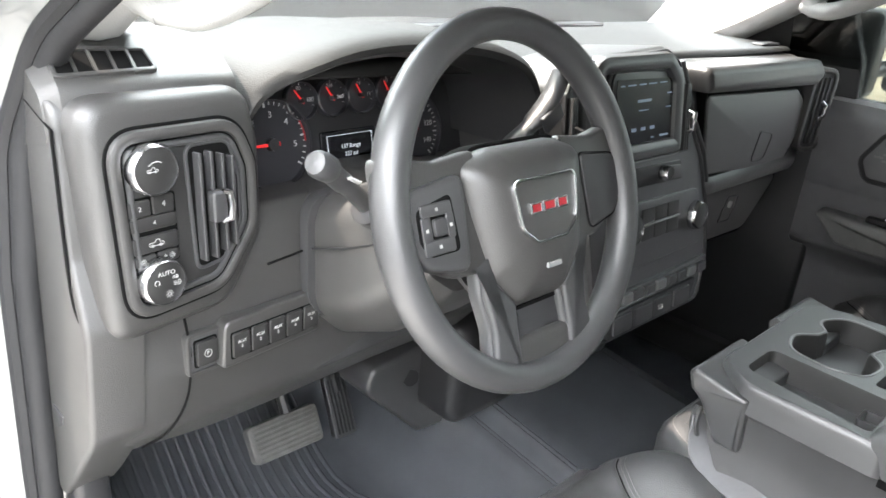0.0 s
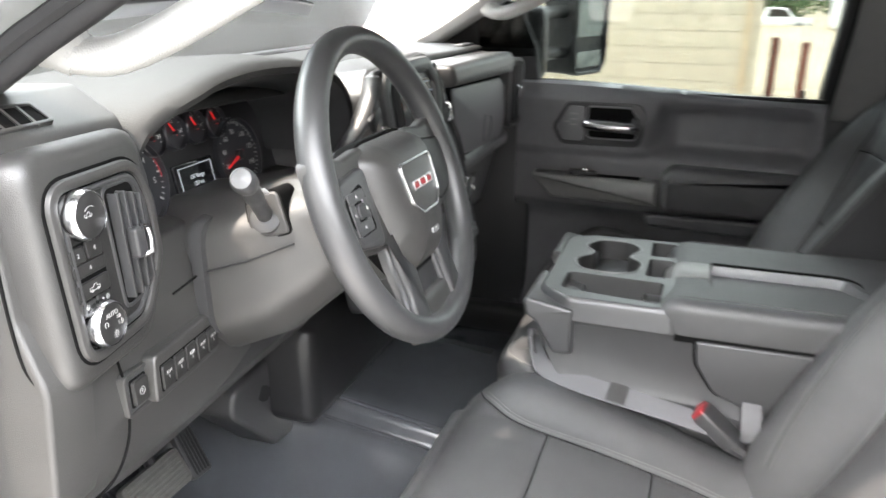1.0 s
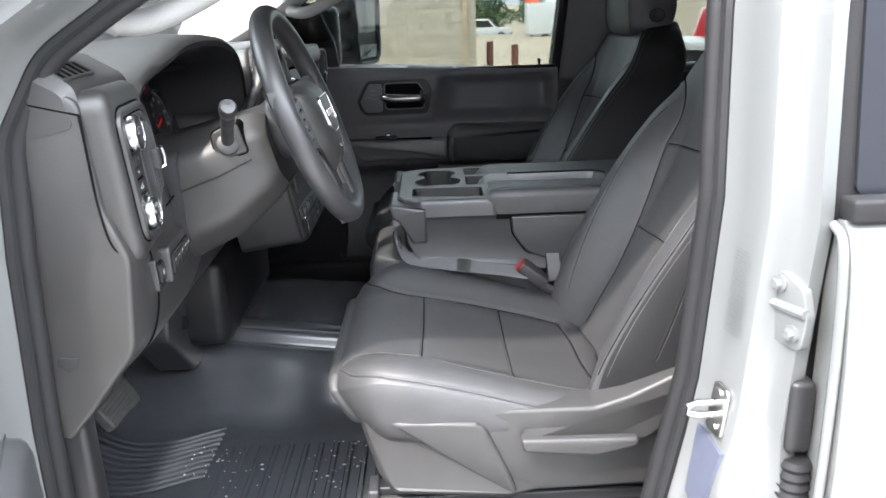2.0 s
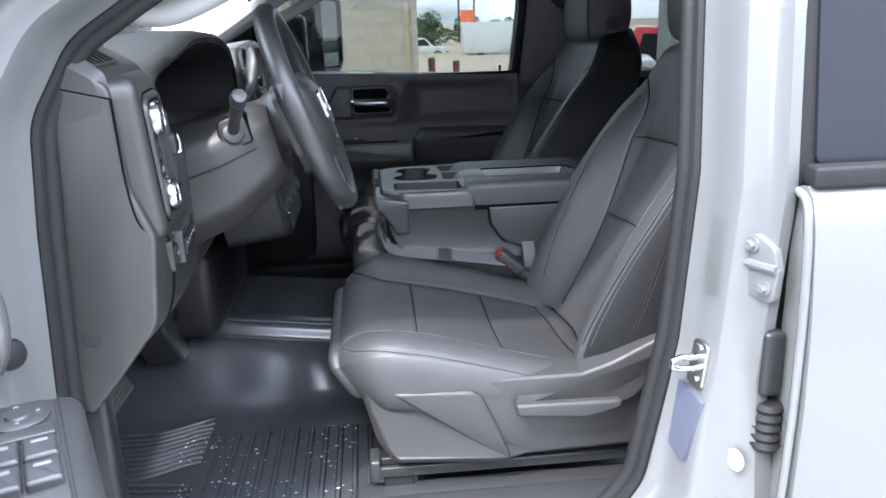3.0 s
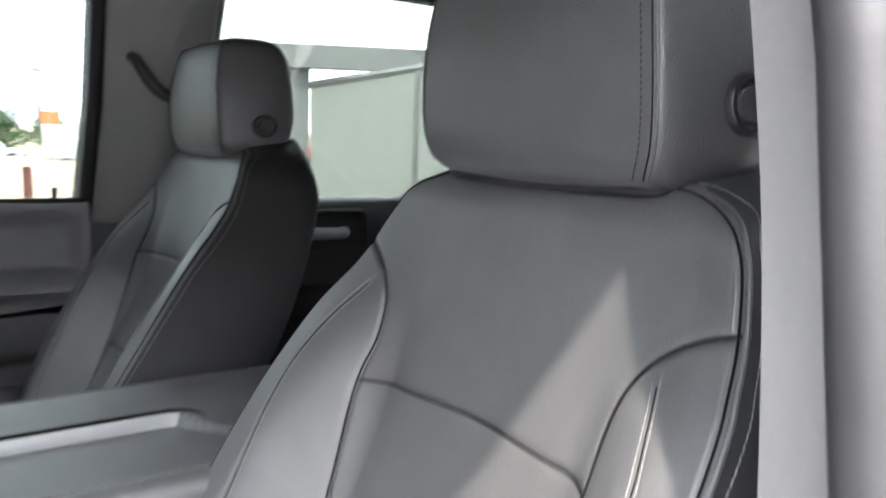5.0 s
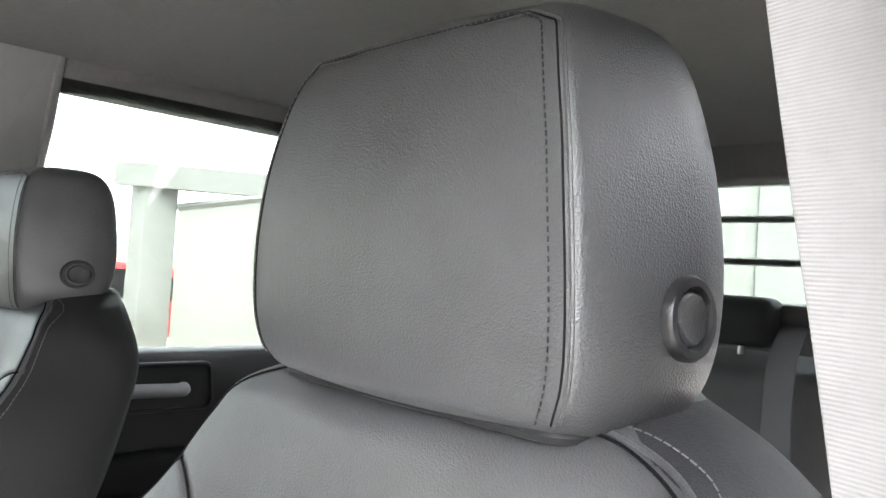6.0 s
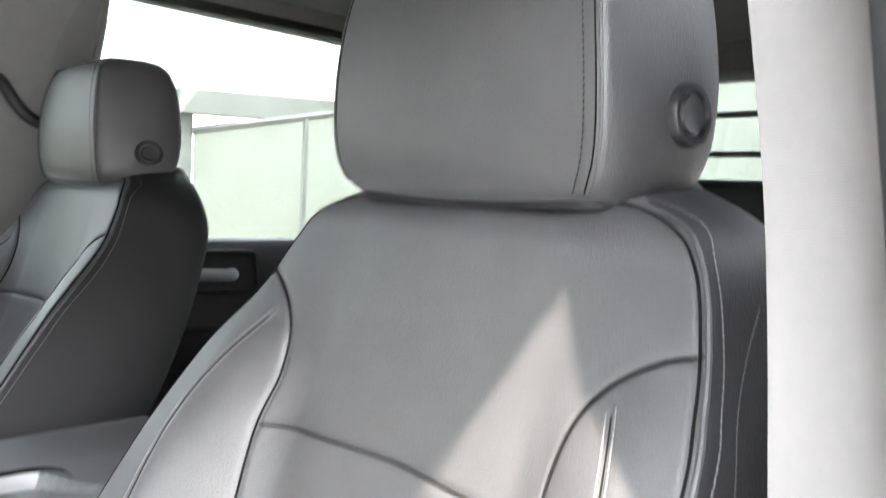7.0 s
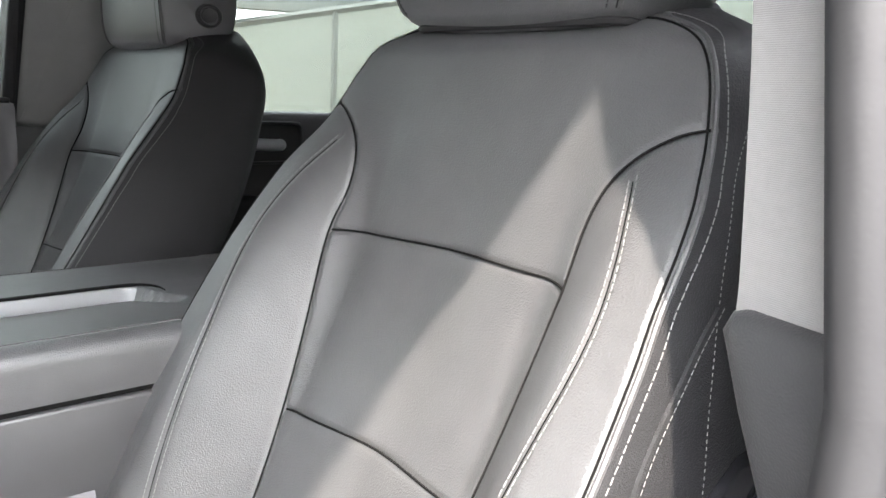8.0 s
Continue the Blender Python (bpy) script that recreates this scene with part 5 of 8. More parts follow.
SIDE_SEAM = [tuple(p) for p in curved([(0.092, 1.02), (0.104, 1.12), (0.115, 1.20), (0.127, 1.28), (0.136, 1.35), (0.134, 1.39), (0.140, 1.42), (0.156, 1.442), (0.180, 1.458), (0.199, 1.464)])]
CREST_SEAM = [tuple(p) for p in curved([(0.160, 1.06), (0.173, 1.16), (0.184, 1.26), (0.194, 1.34), (0.186, 1.388), (0.163, 1.434)])]
RIM_SEAM = [tuple(p) for p in curved([(0.210, 1.06), (0.222, 1.16), (0.230, 1.26), (0.228, 1.328), (0.223, 1.367), (0.219, 1.398), (0.2135, 1.420), (0.206, 1.439), (0.196, 1.468), (0.188, 1.490), (0.177, 1.510), (0.164, 1.521), (0.142, 1.530), (0.120, 1.535), (0.095, 1.536)])]
RIM_X = [(1.00, 0.204), (1.06, 0.210), (1.16, 0.222), (1.26, 0.230), (1.328, 0.228), (1.367, 0.223), (1.398, 0.219), (1.420, 0.2135), (1.439, 0.206), (1.468, 0.196), (1.490, 0.188), (1.510, 0.177), (1.521, 0.164), (1.530, 0.142), (1.541, 0.120)]
WELT_LINE = curved([(0.016, 1.368), (0.046, 1.338), (0.085, 1.286), (0.110, 1.220), (0.130, 1.150), (0.150, 1.085)])
SIDE_THREAD = curved([(-0.061, 1.485), (-0.033, 1.452), (-0.010, 1.421), (0.013, 1.377), (0.030, 1.325), (0.038, 1.280), (0.046, 1.200)])
UPPER_SEAM = [(-0.136, 1.358), (0.0, 1.356), (0.136, 1.352)]
LOWER_SEAM = [(-0.116, 1.206), (0.0, 1.204), (0.116, 1.201)]
BACK_SEAMS = [SIDE_SEAM, mirrored(SIDE_SEAM), UPPER_SEAM, LOWER_SEAM, RIM_SEAM, mirrored(RIM_SEAM), CREST_SEAM, mirrored(CREST_SEAM)]
BACK_DEPTH = [0.0024, 0.0024, 0.0020, 0.0020, 0.0006, 0.0006, 0.0010, 0.0010]


def grooves(px, pz, lines, depths, width=0.0019):
    """Depth of the sewn seams at many points at once."""
    total = np.zeros_like(px)
    for line, depth in zip(lines, depths):
        best = np.full_like(px, 9.0)
        for (ax, ay), (bx, by) in zip(line, line[1:]):
            dx, dy = bx - ax, by - ay
            u = np.clip(((px - ax) * dx + (pz - ay) * dy) / max(dx * dx + dy * dy, 1e-9), 0, 1)
            best = np.minimum(best, np.hypot(px - ax - u * dx, pz - ay - u * dy))
        total += depth * np.exp(-(best / width) ** 2) + 0.20 * depth * np.exp(-(best / (2.6 * width)) ** 2)
    return total


def roll(z):
    """How far the side of the backrest falls back behind the rim seam."""
    return 0.100 * (1 - 0.72 * smooth(1.44, 1.545, z))


def side_point(cx, s, y, z, lift=0.0):
    """A point on the outer side of the backrest, at that depth and height."""
    w = spline(BACK_W, z)
    xs = min(spline(RIM_X, z) - 0.003, 0.955 * w)
    y = min(y, back_face(xs, z) - 0.003)
    t = min(1.0, ((back_face(xs, z) - y) / roll(z)) ** (1 / 1.8))
    return Vector((cx + s * (xs + (w - xs) * t + lift), y, z))


def back_face(x, z):
    """Depth (y) of the padded front of the backrest, without seams."""
    ax, w = abs(x), spline(BACK_W, z)
    y = spline(BACK_Y, z) + spline(BACK_H, z) * smooth(0.100, 0.196, ax)
    y -= 0.010 * smooth(1.36, 1.47, z) * (ax / w) ** 4
    xs = min(spline(RIM_X, z) - 0.003, 0.955 * w)
    y -= roll(z) * max(0.0, (ax - xs) / (w - xs)) ** 1.8
    y -= 0.010 * (1 - smooth(0.0, 0.10, ax)) * smooth(1.5, 1.3, z)
    if z > 1.50:
        y -= 0.030 * smooth(1.50, 1.55, z) ** 2 + 0.006 * (1 - smooth(0.06, 0.11, ax)) * smooth(1.51, 1.54, z)
    return y


def make_backrest(cx):
    nx, no, nz = 250, 22, 250
    zs = [1.0 + 0.548 * (1 - (1 - i / nz) ** 1.12) for i in range(nz + 1)]
    inner = [math.sin(math.pi / 2 * (2 * i / nx - 1)) * 0.45 + (2 * i / nx - 1) * 0.55 for i in range(nx + 1)]
    xs = []
    for z in zs:
        w = spline(BACK_W, z)
        xr = min(spline(RIM_X, z) + 0.003, 0.955 * w)
        outer = [xr + (w - xr) * k / no for k in range(1, no + 1)]
        xs.append([-x for x in reversed(outer)] + [xr * t for t in inner] + outer)
    ts = xs[0]
    xs = np.array(xs)
    zz = np.array([[z] * len(ts) for z in zs])
    cut = grooves(xs, zz, BACK_SEAMS, BACK_DEPTH)
    rings = []
    for i, z in enumerate(zs):
        w = spline(BACK_W, z)
        yb = spline(BACK_Y, z) - 0.128 + 0.022 * smooth(1.46, 1.548, z)
        ring = [(cx + x, back_face(x, z) - cut[i][j], z - 0.45 * cut[i][j]) for j, x in enumerate(xs[i])]
        ye = back_face(w, z)
        yb = min(yb, ye - 0.030)
        for f, g in ((1.008, 0.25), (1.004, 0.5), (0.99, 0.75), (0.95, 0.93), (0.85, 1.0), (0.4, 1.03), (-0.4, 1.03), (-0.85, 1.0), (-0.95, 0.93), (-0.99, 0.75), (-1.004, 0.5), (-1.008, 0.25)):
            ring.append((cx + w * f, ye + (yb - ye) * g, z))
        rings.append(ring)
    top = rings[-1]
    mid = Vector((cx, sum(p[1] for p in top) / len(top), 0))
    for k in (0.3, 0.6, 0.85, 1.0):
        rings.append([(mid.x + (p[0] - mid.x) * (1 - 0.25 * k * k), mid.y + (p[1] - mid.y) * (1 - 0.8 * k * k), p[2] + 0.010 * math.sin(k * math.pi / 2)) for p in top])
    return strip(bmesh.new(), rings)


def stitch_run(bm, line, face, cx, axis="y", step=0.0048, length=0.0036, r=0.00042, lift=0.0006):
    """Short raised threads along a line drawn on a padded face."""
    pts = resample(line, step)
    for a, b in zip(pts, pts[1:]):
        d = (b - a)
        if d.length < 1e-6:
            continue
        d = d.normalized() * length
        ends = []
        for q in (a, a + d):
            h = face(q[0], q[1])
            ends.append(Vector((cx + q[0], h + lift, q[1])) if axis == "y" else Vector((cx + q[0], q[1], h + lift)))
        tube(ends, r, 5, bm)
    return bm


def seam_cord(line, face, cx, axis, depth, r=0.0010):
    """Dark cord at the bottom of a sewn groove."""
    pts = []
    for q in resample(line, 0.006):
        h = face(q[0], q[1]) - depth * 0.45
        pts.append(Vector((cx + q[0], h, q[1] - 0.2 * depth)) if axis == "y" else Vector((cx + q[0], q[1], h)))
    return tube(pts, r, 5)


def beside(line, d):
    """The line moved sideways by d."""
    out = []
    for i, p in enumerate(line):
        a, b = Vector(line[max(i - 1, 0)]), Vector(line[min(i + 1, len(line) - 1)])
        n = (b - a).normalized()
        out.append((p[0] - n.y * d, p[1] + n.x * d))
    return out


# cushion: height over (x, y)
CUSH_Z = [(0.12, 0.985), (0.20, 0.993), (0.27, 1.008), (0.353, 1.033), (0.43, 1.056), (0.496, 1.072), (0.54, 1.079), (0.575, 1.081), (0.60, 1.078), (0.62, 1.070), (0.635, 1.058)]
CUSH_W = [(0.12, 0.225), (0.20, 0.240), (0.35, 0.252), (0.50, 0.255), (0.55, 0.250), (0.585, 0.239), (0.615, 0.216), (0.635, 0.188)]
CUSH_SIDE_L = [tuple(p) for p in curved([(-0.165, 0.20), (-0.184, 0.30), (-0.191, 0.36), (-0.192, 0.444), (-0.170, 0.500), (-0.147, 0.555), (-0.141, 0.600), (-0.150, 0.630)])]
CUSH_SIDE_R = [tuple(p) for p in curved([(0.128, 0.235), (0.132, 0.30), (0.126, 0.40), (0.119, 0.50), (0.128, 0.555), (0.158, 0.598), (0.184, 0.612)])]
CUSH_REAR = [(-0.165, 0.205), (-0.06, 0.215), (0.05, 0.22), (0.128, 0.235)]
CUSH_MID = [(-0.190, 0.352), (0.0, 0.352), (0.128, 0.352)]
CUSH_FRONT = [(-0.170, 0.500), (0.0, 0.497), (0.119, 0.497)]
CUSH_EDGE = [tuple(p) for p in curved([(-0.236, 0.20), (-0.246, 0.35), (-0.247, 0.50), (-0.238, 0.560), (-0.210, 0.604), (-0.165, 0.629)])]
CUSH_SEAMS = [CUSH_SIDE_L, CUSH_SIDE_R, CUSH_REAR, CUSH_MID, CUSH_FRONT, CUSH_EDGE, mirrored(CUSH_EDGE)]


CUSH_DEPTH = [0.0018, 0.0024, 0.0026, 0.0022, 0.0022, 0.0014, 0.0014]


def cush_face(x, y):
    ax, w = abs(x), spline(CUSH_W, y)
    near = max(0.0, (ax / w - 0.84) / 0.16)
    if x < 0:
        z = spline(CUSH_Z, y) + 0.020 * smooth(0.135, 0.20, ax) * smooth(0.64, 0.54, y) - 0.020 * near ** 2.0
    else:
        z = spline(CUSH_Z, y) + 0.032 * smooth(0.118, 0.19, ax) * smooth(0.65, 0.54, y) - 0.045 * near ** 2.2
    z -= 0.006 * (1 - smooth(0.0, 0.11, ax)) * smooth(0.6, 0.45, y)
    return z


def make_cushion(cx):
    nx, ny = 190, 190
    ys = [0.12 + 0.515 * i / ny for i in range(ny + 1)]
    ts = [math.sin(math.pi / 2 * (2 * i / nx - 1)) * 0.45 + (2 * i / nx - 1) * 0.55 for i in range(nx + 1)]
    xs = np.array([[spline(CUSH_W, y) * t for t in ts] for y in ys])
    yy = np.array([[y] * len(ts) for y in ys])
    cut = grooves(xs, yy, CUSH_SEAMS, CUSH_DEPTH)
    rings = []
    for i, y in enumerate(ys):
        w = spline(CUSH_W, y)
        zb = 0.975
        ring = [(cx + x, y, cush_face(x, y) - cut[i][j]) for j, x in enumerate(xs[i])]
        ze = cush_face(w, y)
        for f, g in ((1.012, 0.3), (1.012, 0.6), (0.99, 0.85), (0.95, 1.0), (0.4, 1.0), (-0.4, 1.0), (-0.95, 1.0), (-0.99, 0.85), (-1.012, 0.6), (-1.012, 0.3)):
            ring.append((cx + w * f, y, ze + (zb - ze) * g))
        rings.append(ring)
    last = rings[-1]
    for k in range(1, 8):
        a = k / 7 * math.pi / 2
        rings.append([(cx + (p[0] - cx) * (1 - 0.10 * (1 - math.cos(a))), p[1] + 0.022 * math.sin(a), 1.0 + (p[2] - 1.0) * (1 - 0.62 * (1 - math.cos(a)) ** 1.3)) for p in last])
    rings = [[(x, y - 0.034 * smooth(1.050, 0.975, z) * smooth(0.50, 0.65, y), z) for x, y, z in ring] for ring in rings]
    return strip(bmesh.new(), rings)


HEAD_W = [(1.528, 0.100), (1.538, 0.118), (1.560, 0.130), (1.600, 0.132), (1.655, 0.126), (1.690, 0.118), (1.718, 0.109), (1.731, 0.101), (1.739, 0.088), (1.743, 0.070)]
HEAD_Y = [(1.528, -0.050), (1.540, -0.030), (1.560, -0.022), (1.600, -0.018), (1.645, -0.018), (1.690, -0.023), (1.718, -0.030), (1.731, -0.038), (1.739, -0.050), (1.743, -0.066)]
HEAD_B = [(1.528, -0.110), (1.545, -0.130), (1.600, -0.145), (1.655, -0.146), (1.706, -0.142), (1.731, -0.132), (1.743, -0.118)]


def make_headrest(cx):
    """Padded block, its sides bulging behind the flat bowed front, lofted upwards."""
    rings = []
    nz = 60
    for i in range(nz + 1):
        t = i / nz
        z = 1.528 + 0.215 * (0.5 - 0.5 * math.cos(math.pi * t)) * 0.7 + 0.215 * t * 0.3
        w, yf, yb = spline(HEAD_W, z), spline(HEAD_Y, z), spline(HEAD_B, z)
        half = [(0.0, yf), (0.30, yf - 0.0008), (0.60, yf - 0.0032), (0.86, yf - 0.0068), (0.96, yf - 0.0090), (1.005, yf - 0.0150), (1.045, yf * 0.75 + yb * 0.25), (1.09, yf * 0.50 + yb * 0.50), (1.11, yf * 0.28 + yb * 0.72), (1.06, yf * 0.08 + yb * 0.92), (0.88, yb), (0.45, yb - 0.003)]
        outline = [(w * k, y) for k, y in half] + [(0.0, yb - 0.004)] + [(-w * k, y) for k, y in reversed(half[1:])]
        ring = [tuple(p) for p in curved(outline + outline[:1], 5)[:-1]]
        rings.append([(cx + x, y, z) for x, y in ring])
    return strip(bmesh.new(), rings)


def build_seat(cx):
    seat = thing("front_seat", "black leather bucket seat with pale stitching and an adjustable head restraint", "car seat", "front seats", (cx, 0.35, 0.78))
    bm = make_backrest(cx)
    # outside the rim seam the leather's shade is put into a darker material
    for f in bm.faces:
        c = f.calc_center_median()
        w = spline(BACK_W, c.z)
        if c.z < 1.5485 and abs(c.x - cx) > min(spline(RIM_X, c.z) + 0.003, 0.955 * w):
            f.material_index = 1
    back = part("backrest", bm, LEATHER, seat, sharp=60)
    back.data.materials.append(LEATHER_SHADED)
    for line in (CREST_SEAM, mirrored(CREST_SEAM)):
        for d in (0.0030, -0.0030):
            part("stitching", stitch_run(bmesh.new(), beside(line, d), back_face, cx), THREAD, back, "pale grey sewn thread")
        part("seam", seam_cord(line, back_face, cx, "y", 0.0004, 0.00045), THREAD_DARK, back, "dark sewn seam")
    for s in (1, -1):
        rim = RIM_SEAM if s > 0 else mirrored(RIM_SEAM)
        part("seam", tube([Vector((cx + q[0], back_face(q[0], q[1]) + 0.0002, q[1])) for q in resample(rim, 0.005)], 0.0009, 6), THREAD_DARK, back, "dark sewn seam")
        part("welt", tube([Vector((cx + q[0], back_face(q[0], q[1]) - 0.0004, q[1])) for q in resample(beside(rim, -0.0020 * s), 0.005)], 0.0020, 8), LEATHER, back, "rolled leather edge")
        part("stitching", stitch_run(bmesh.new(), beside(rim, -0.0056 * s), back_face, cx, lift=0.0008), THREAD, back, "pale grey sewn thread")
    # welt and thread on the outer side
    line = resample3([side_point(cx, -1, p.x, p.y, 0.0006) for p in WELT_LINE], 0.005)
    part("side_welt", tube(line, 0.0020, 6), LEATHER_SHADED, back, "rolled leather edge")
    bm = bmesh.new()
    for line, step in ((resample3([side_point(cx, -1, p.x - 0.004, p.y, 0.001) for p in WELT_LINE], 0.0046), 0.7), (resample3([side_point(cx, -1, p.x, p.y, 0.001) for p in SIDE_THREAD], 0.0040), 0.5)):
        for a, b in zip(line, line[1:]):
            tube([a, a + (b - a) * step], 0.00030, 5, bm)
    part("side_stitching", bm, THREAD, back, "pale grey sewn thread")
    for line, depth in zip(BACK_SEAMS[:4], BACK_DEPTH):
        part("seam", seam_cord(line, back_face, cx, "y", depth), THREAD_DARK, back, "dark sewn seam")
    cush = part("cushion", make_cushion(cx), LEATHER, seat, sharp=60)
    for line, d in ((CUSH_SIDE_L, 0.0045), (CUSH_SIDE_R, -0.0045), (CUSH_SIDE_R, -0.009), (CUSH_EDGE, 0.004)):
        part("stitching", stitch_run(bmesh.new(), beside(line, d), cush_face, cx, "z"), THREAD, cush, "pale grey sewn thread")
    for edge in (CUSH_EDGE, mirrored(CUSH_EDGE)):
        part("welt", tube([Vector((cx + q[0], q[1], cush_face(q[0], q[1]) - 0.0006)) for q in resample(edge, 0.006)], 0.0022, 6), LEATHER, cush, "rolled leather edge")
    for line, depth in zip(CUSH_SEAMS[:5], CUSH_DEPTH):
        part("seam", seam_cord(line, cush_face, cx, "z", depth), THREAD_DARK, cush, "dark sewn seam")
    # head restraint, its seams, button and posts
    head = part("head_restraint", make_headrest(cx + 0.007), LEATHER, seat, sharp=60)
    hx = cx + 0.007
    def head_line(inset, back):
        up = [Vector((hx - spline(HEAD_W, z) + inset, spline(HEAD_Y, z) - back, z)) for z in [1.540 + 0.182 * i / 34 for i in range(35)]]
        w = spline(HEAD_W, 1.727) - inset - 0.012
        over = [Vector((hx + w * k / 10, spline(HEAD_Y, 1.729) - back * 0.6 + 0.003, 1.7285)) for k in range(-10, 11)]
        return up + over + [Vector((2 * hx - p.x, p.y, p.z)) for p in reversed(up)]

    part("piping", tube(resample3(head_line(0.004, 0.0092), 0.004), 0.0012, 6), LEATHER, head)
    part("seam", tube(resample3(head_line(0.0070, 0.0082), 0.004), 0.0006, 6), THREAD_DARK, head, "dark sewn seam")
    w, yf, yb = spline(HEAD_W, 1.533), spline(HEAD_Y, 1.533), spline(HEAD_B, 1.533)
    loop = rpoly([(-w, yf - 0.006, 0.014), (w, yf - 0.006, 0.014), (w * 1.12, yf * 0.3 + yb * 0.7, 0.03), (w, yb + 0.004, 0.03), (-w, yb + 0.004, 0.03), (-w * 1.12, yf * 0.3 + yb * 0.7, 0.03)], 6)
    part("lower_edge", tube([(hx + x, y, 1.5335) for x, y in loop], 0.0042, 8, closed=True), RUBBER, head, "dark lower edge")
    bm = bmesh.new()
    pts = resample3(head_line(0.0125, 0.0042), 0.0042)
    for a, b in zip(pts, pts[1:]):
        tube([a, a + (b - a) * 0.60], 0.0005, 5, bm)
    part("stitching", bm, LEATHER_SHADED, head, "black sewn thread")
    m = toward((hx - 0.1440, -0.092, 1.590), (-1, 0.05, 0.06))
    button = part("release_button", lathe([(0.0, -0.010), (0.020, -0.010), (0.020, 0.003), (0.0185, 0.0052), (0.0150, 0.0052), (0.0138, 0.002), (0.0138, 0.0005), (0.0, 0.0005)], m, 36), PLASTIC_DARK, head, "round black plastic release button")
    part("button_cap", lathe([(0.0, 0.0), (0.0122, 0.0), (0.0122, 0.0035), (0.011, 0.005), (0.006, 0.0038), (0.0, 0.0035)], m, 30), GUIDE, button)
    for s in (-1, 1):
        part("post", tube([(cx + s * 0.06, -0.098, 1.49), (cx + s * 0.06, -0.104, 1.56)], 0.006, 12), STEEL, seat, "steel head restraint post")
    # plastic base
    prof = rpoly([(0.606, 1.046, 0.012), (0.597, 0.985, 0.03), (0.578, 0.915, 0.03), (0.553, 0.884, 0.02), (0.38, 0.876, 0.01), (0.33, 0.888, 0.01), (0.15, 0.892, 0.02), (0.08, 0.98, 0.03), (0.05, 1.11, 0.02), (0.13, 1.075, 0.03), (0.19, 1.046, 0.04), (0.24, 1.030, 0.03), (0.39, 1.030, 0.01), (0.41, 1.022, 0.01), (0.54, 1.024, 0.04)])
    skin = rpoly([(0.600, 1.036, 0.014), (0.592, 0.985, 0.03), (0.572, 0.918, 0.03), (0.550, 0.892, 0.02), (0.356, 0.884, 0.01), (0.372, 0.930, 0.03), (0.405, 1.005, 0.03), (0.420, 1.015, 0.01), (0.54, 1.018, 0.04)])
    for sd, x0, x1 in ((-1, 0.20, 0.256), (1, 0.20, 0.248)):
        outer, face = plate(prof, "x", cx + sd * x0, cx + sd * x1, 0.007), plate(skin, "x", cx + sd * x0, cx + sd * (x1 + 0.008), 0.007)
        for v in list(outer.verts) + list(face.verts):
            v.co.x -= sd * 0.045 * smooth(0.50, 0.61, v.co.y) ** 1.5
        val = part("side_valance", outer, SEAT_BASE, seat, "moulded black plastic seat base")
        part("front_panel", face, SEAT_BASE, val)
    front = rpoly([(0.600, 1.040, 0.01), (0.592, 0.985, 0.02), (0.570, 0.915, 0.03), (0.545, 0.886, 0.02), (0.50, 0.886, 0.01), (0.50, 1.03, 0.01)])
    part("front_valance", plate(front, "x", cx - 0.205, cx + 0.205), SEAT_BASE, seat)
    lev = rpoly([(0.352, 0.998, 0.008), (0.346, 0.972, 0.012), (0.25, 0.960, 0.03), (0.16, 0.985, 0.03), (0.085, 1.055, 0.02), (0.085, 1.085, 0.015), (0.15, 1.035, 0.04), (0.22, 1.000, 0.04)])
    part("recliner_cover", plate(lev, "x", cx - 0.25, cx - 0.276, 0.008), SEAT_BASE, seat)
    part("recliner_lever", plate(rpoly([(0.356, 0.998, 0.007), (0.352, 0.976, 0.01), (0.24, 0.966, 0.02), (0.18, 0.98, 0.02), (0.18, 0.995, 0.01)]), "x", cx - 0.268, cx - 0.289, 0.006), SEAT_BASE, seat, "long black plastic recliner lever")
    part("seat_pan", box(cx - 0.2, cx + 0.2, 0.10, 0.56, 0.905, 0.985, 0.01), PLASTIC_DARK, seat)
    for s in (-1, 1):
        rail = part("slide_rail", box(cx + s * 0.215 - 0.022, cx + s * 0.215 + 0.022, 0.07, 0.585, 0.853, 0.872, 0.003), VANE, seat, "dark steel slide rail")
        part("rail_slot", box(cx + s * 0.215 - 0.014, cx + s * 0.215 + 0.014, 0.08, 0.575, 0.872, 0.886, 0.003), PLASTIC_DARK, rail)
        part("rail_cap", box(cx + s * 0.215 - 0.024, cx + s * 0.215 + 0.024, 0.575, 0.592, 0.846, 0.886, 0.004), PLASTIC, rail)
        for yy in (0.11, 0.545):
            part("foot", box(cx + s * 0.215 - 0.018, cx + s * 0.215 + 0.018, yy - 0.025, yy + 0.025, 0.778, 0.855, 0.004), PLASTIC_DARK, seat)
    return seat


driver_seat = build_seat(SEAT_X)
passenger_seat = copy_thing(driver_seat, pose(SEAT_X + 0.80, 0.35, 0.78))
for o in [q for c in passenger_seat.children for q in c.children]:
    if o.name.startswith("side_"):
        bpy.data.objects.remove(o)
for o in passenger_seat.children:
    if o.name.startswith("head_restraint"):
        o.location, o.scale = (0.004, 0.0, 0.085), (1.0, 1.0, 0.87)
panel = rpoly([(0.060, 1.16, 0.02), (0.052, 1.255, 0.03), (0.010, 1.286, 0.03), (-0.075, 1.292, 0.02), (-0.080, 1.16, 0.02)], 5)
part("side_panel", plate(panel, "x", SEAT_X - 0.252, SEAT_X - 0.276, 0.006), GLOSS_BLACK, driver_seat, "glossy black plastic side panel")

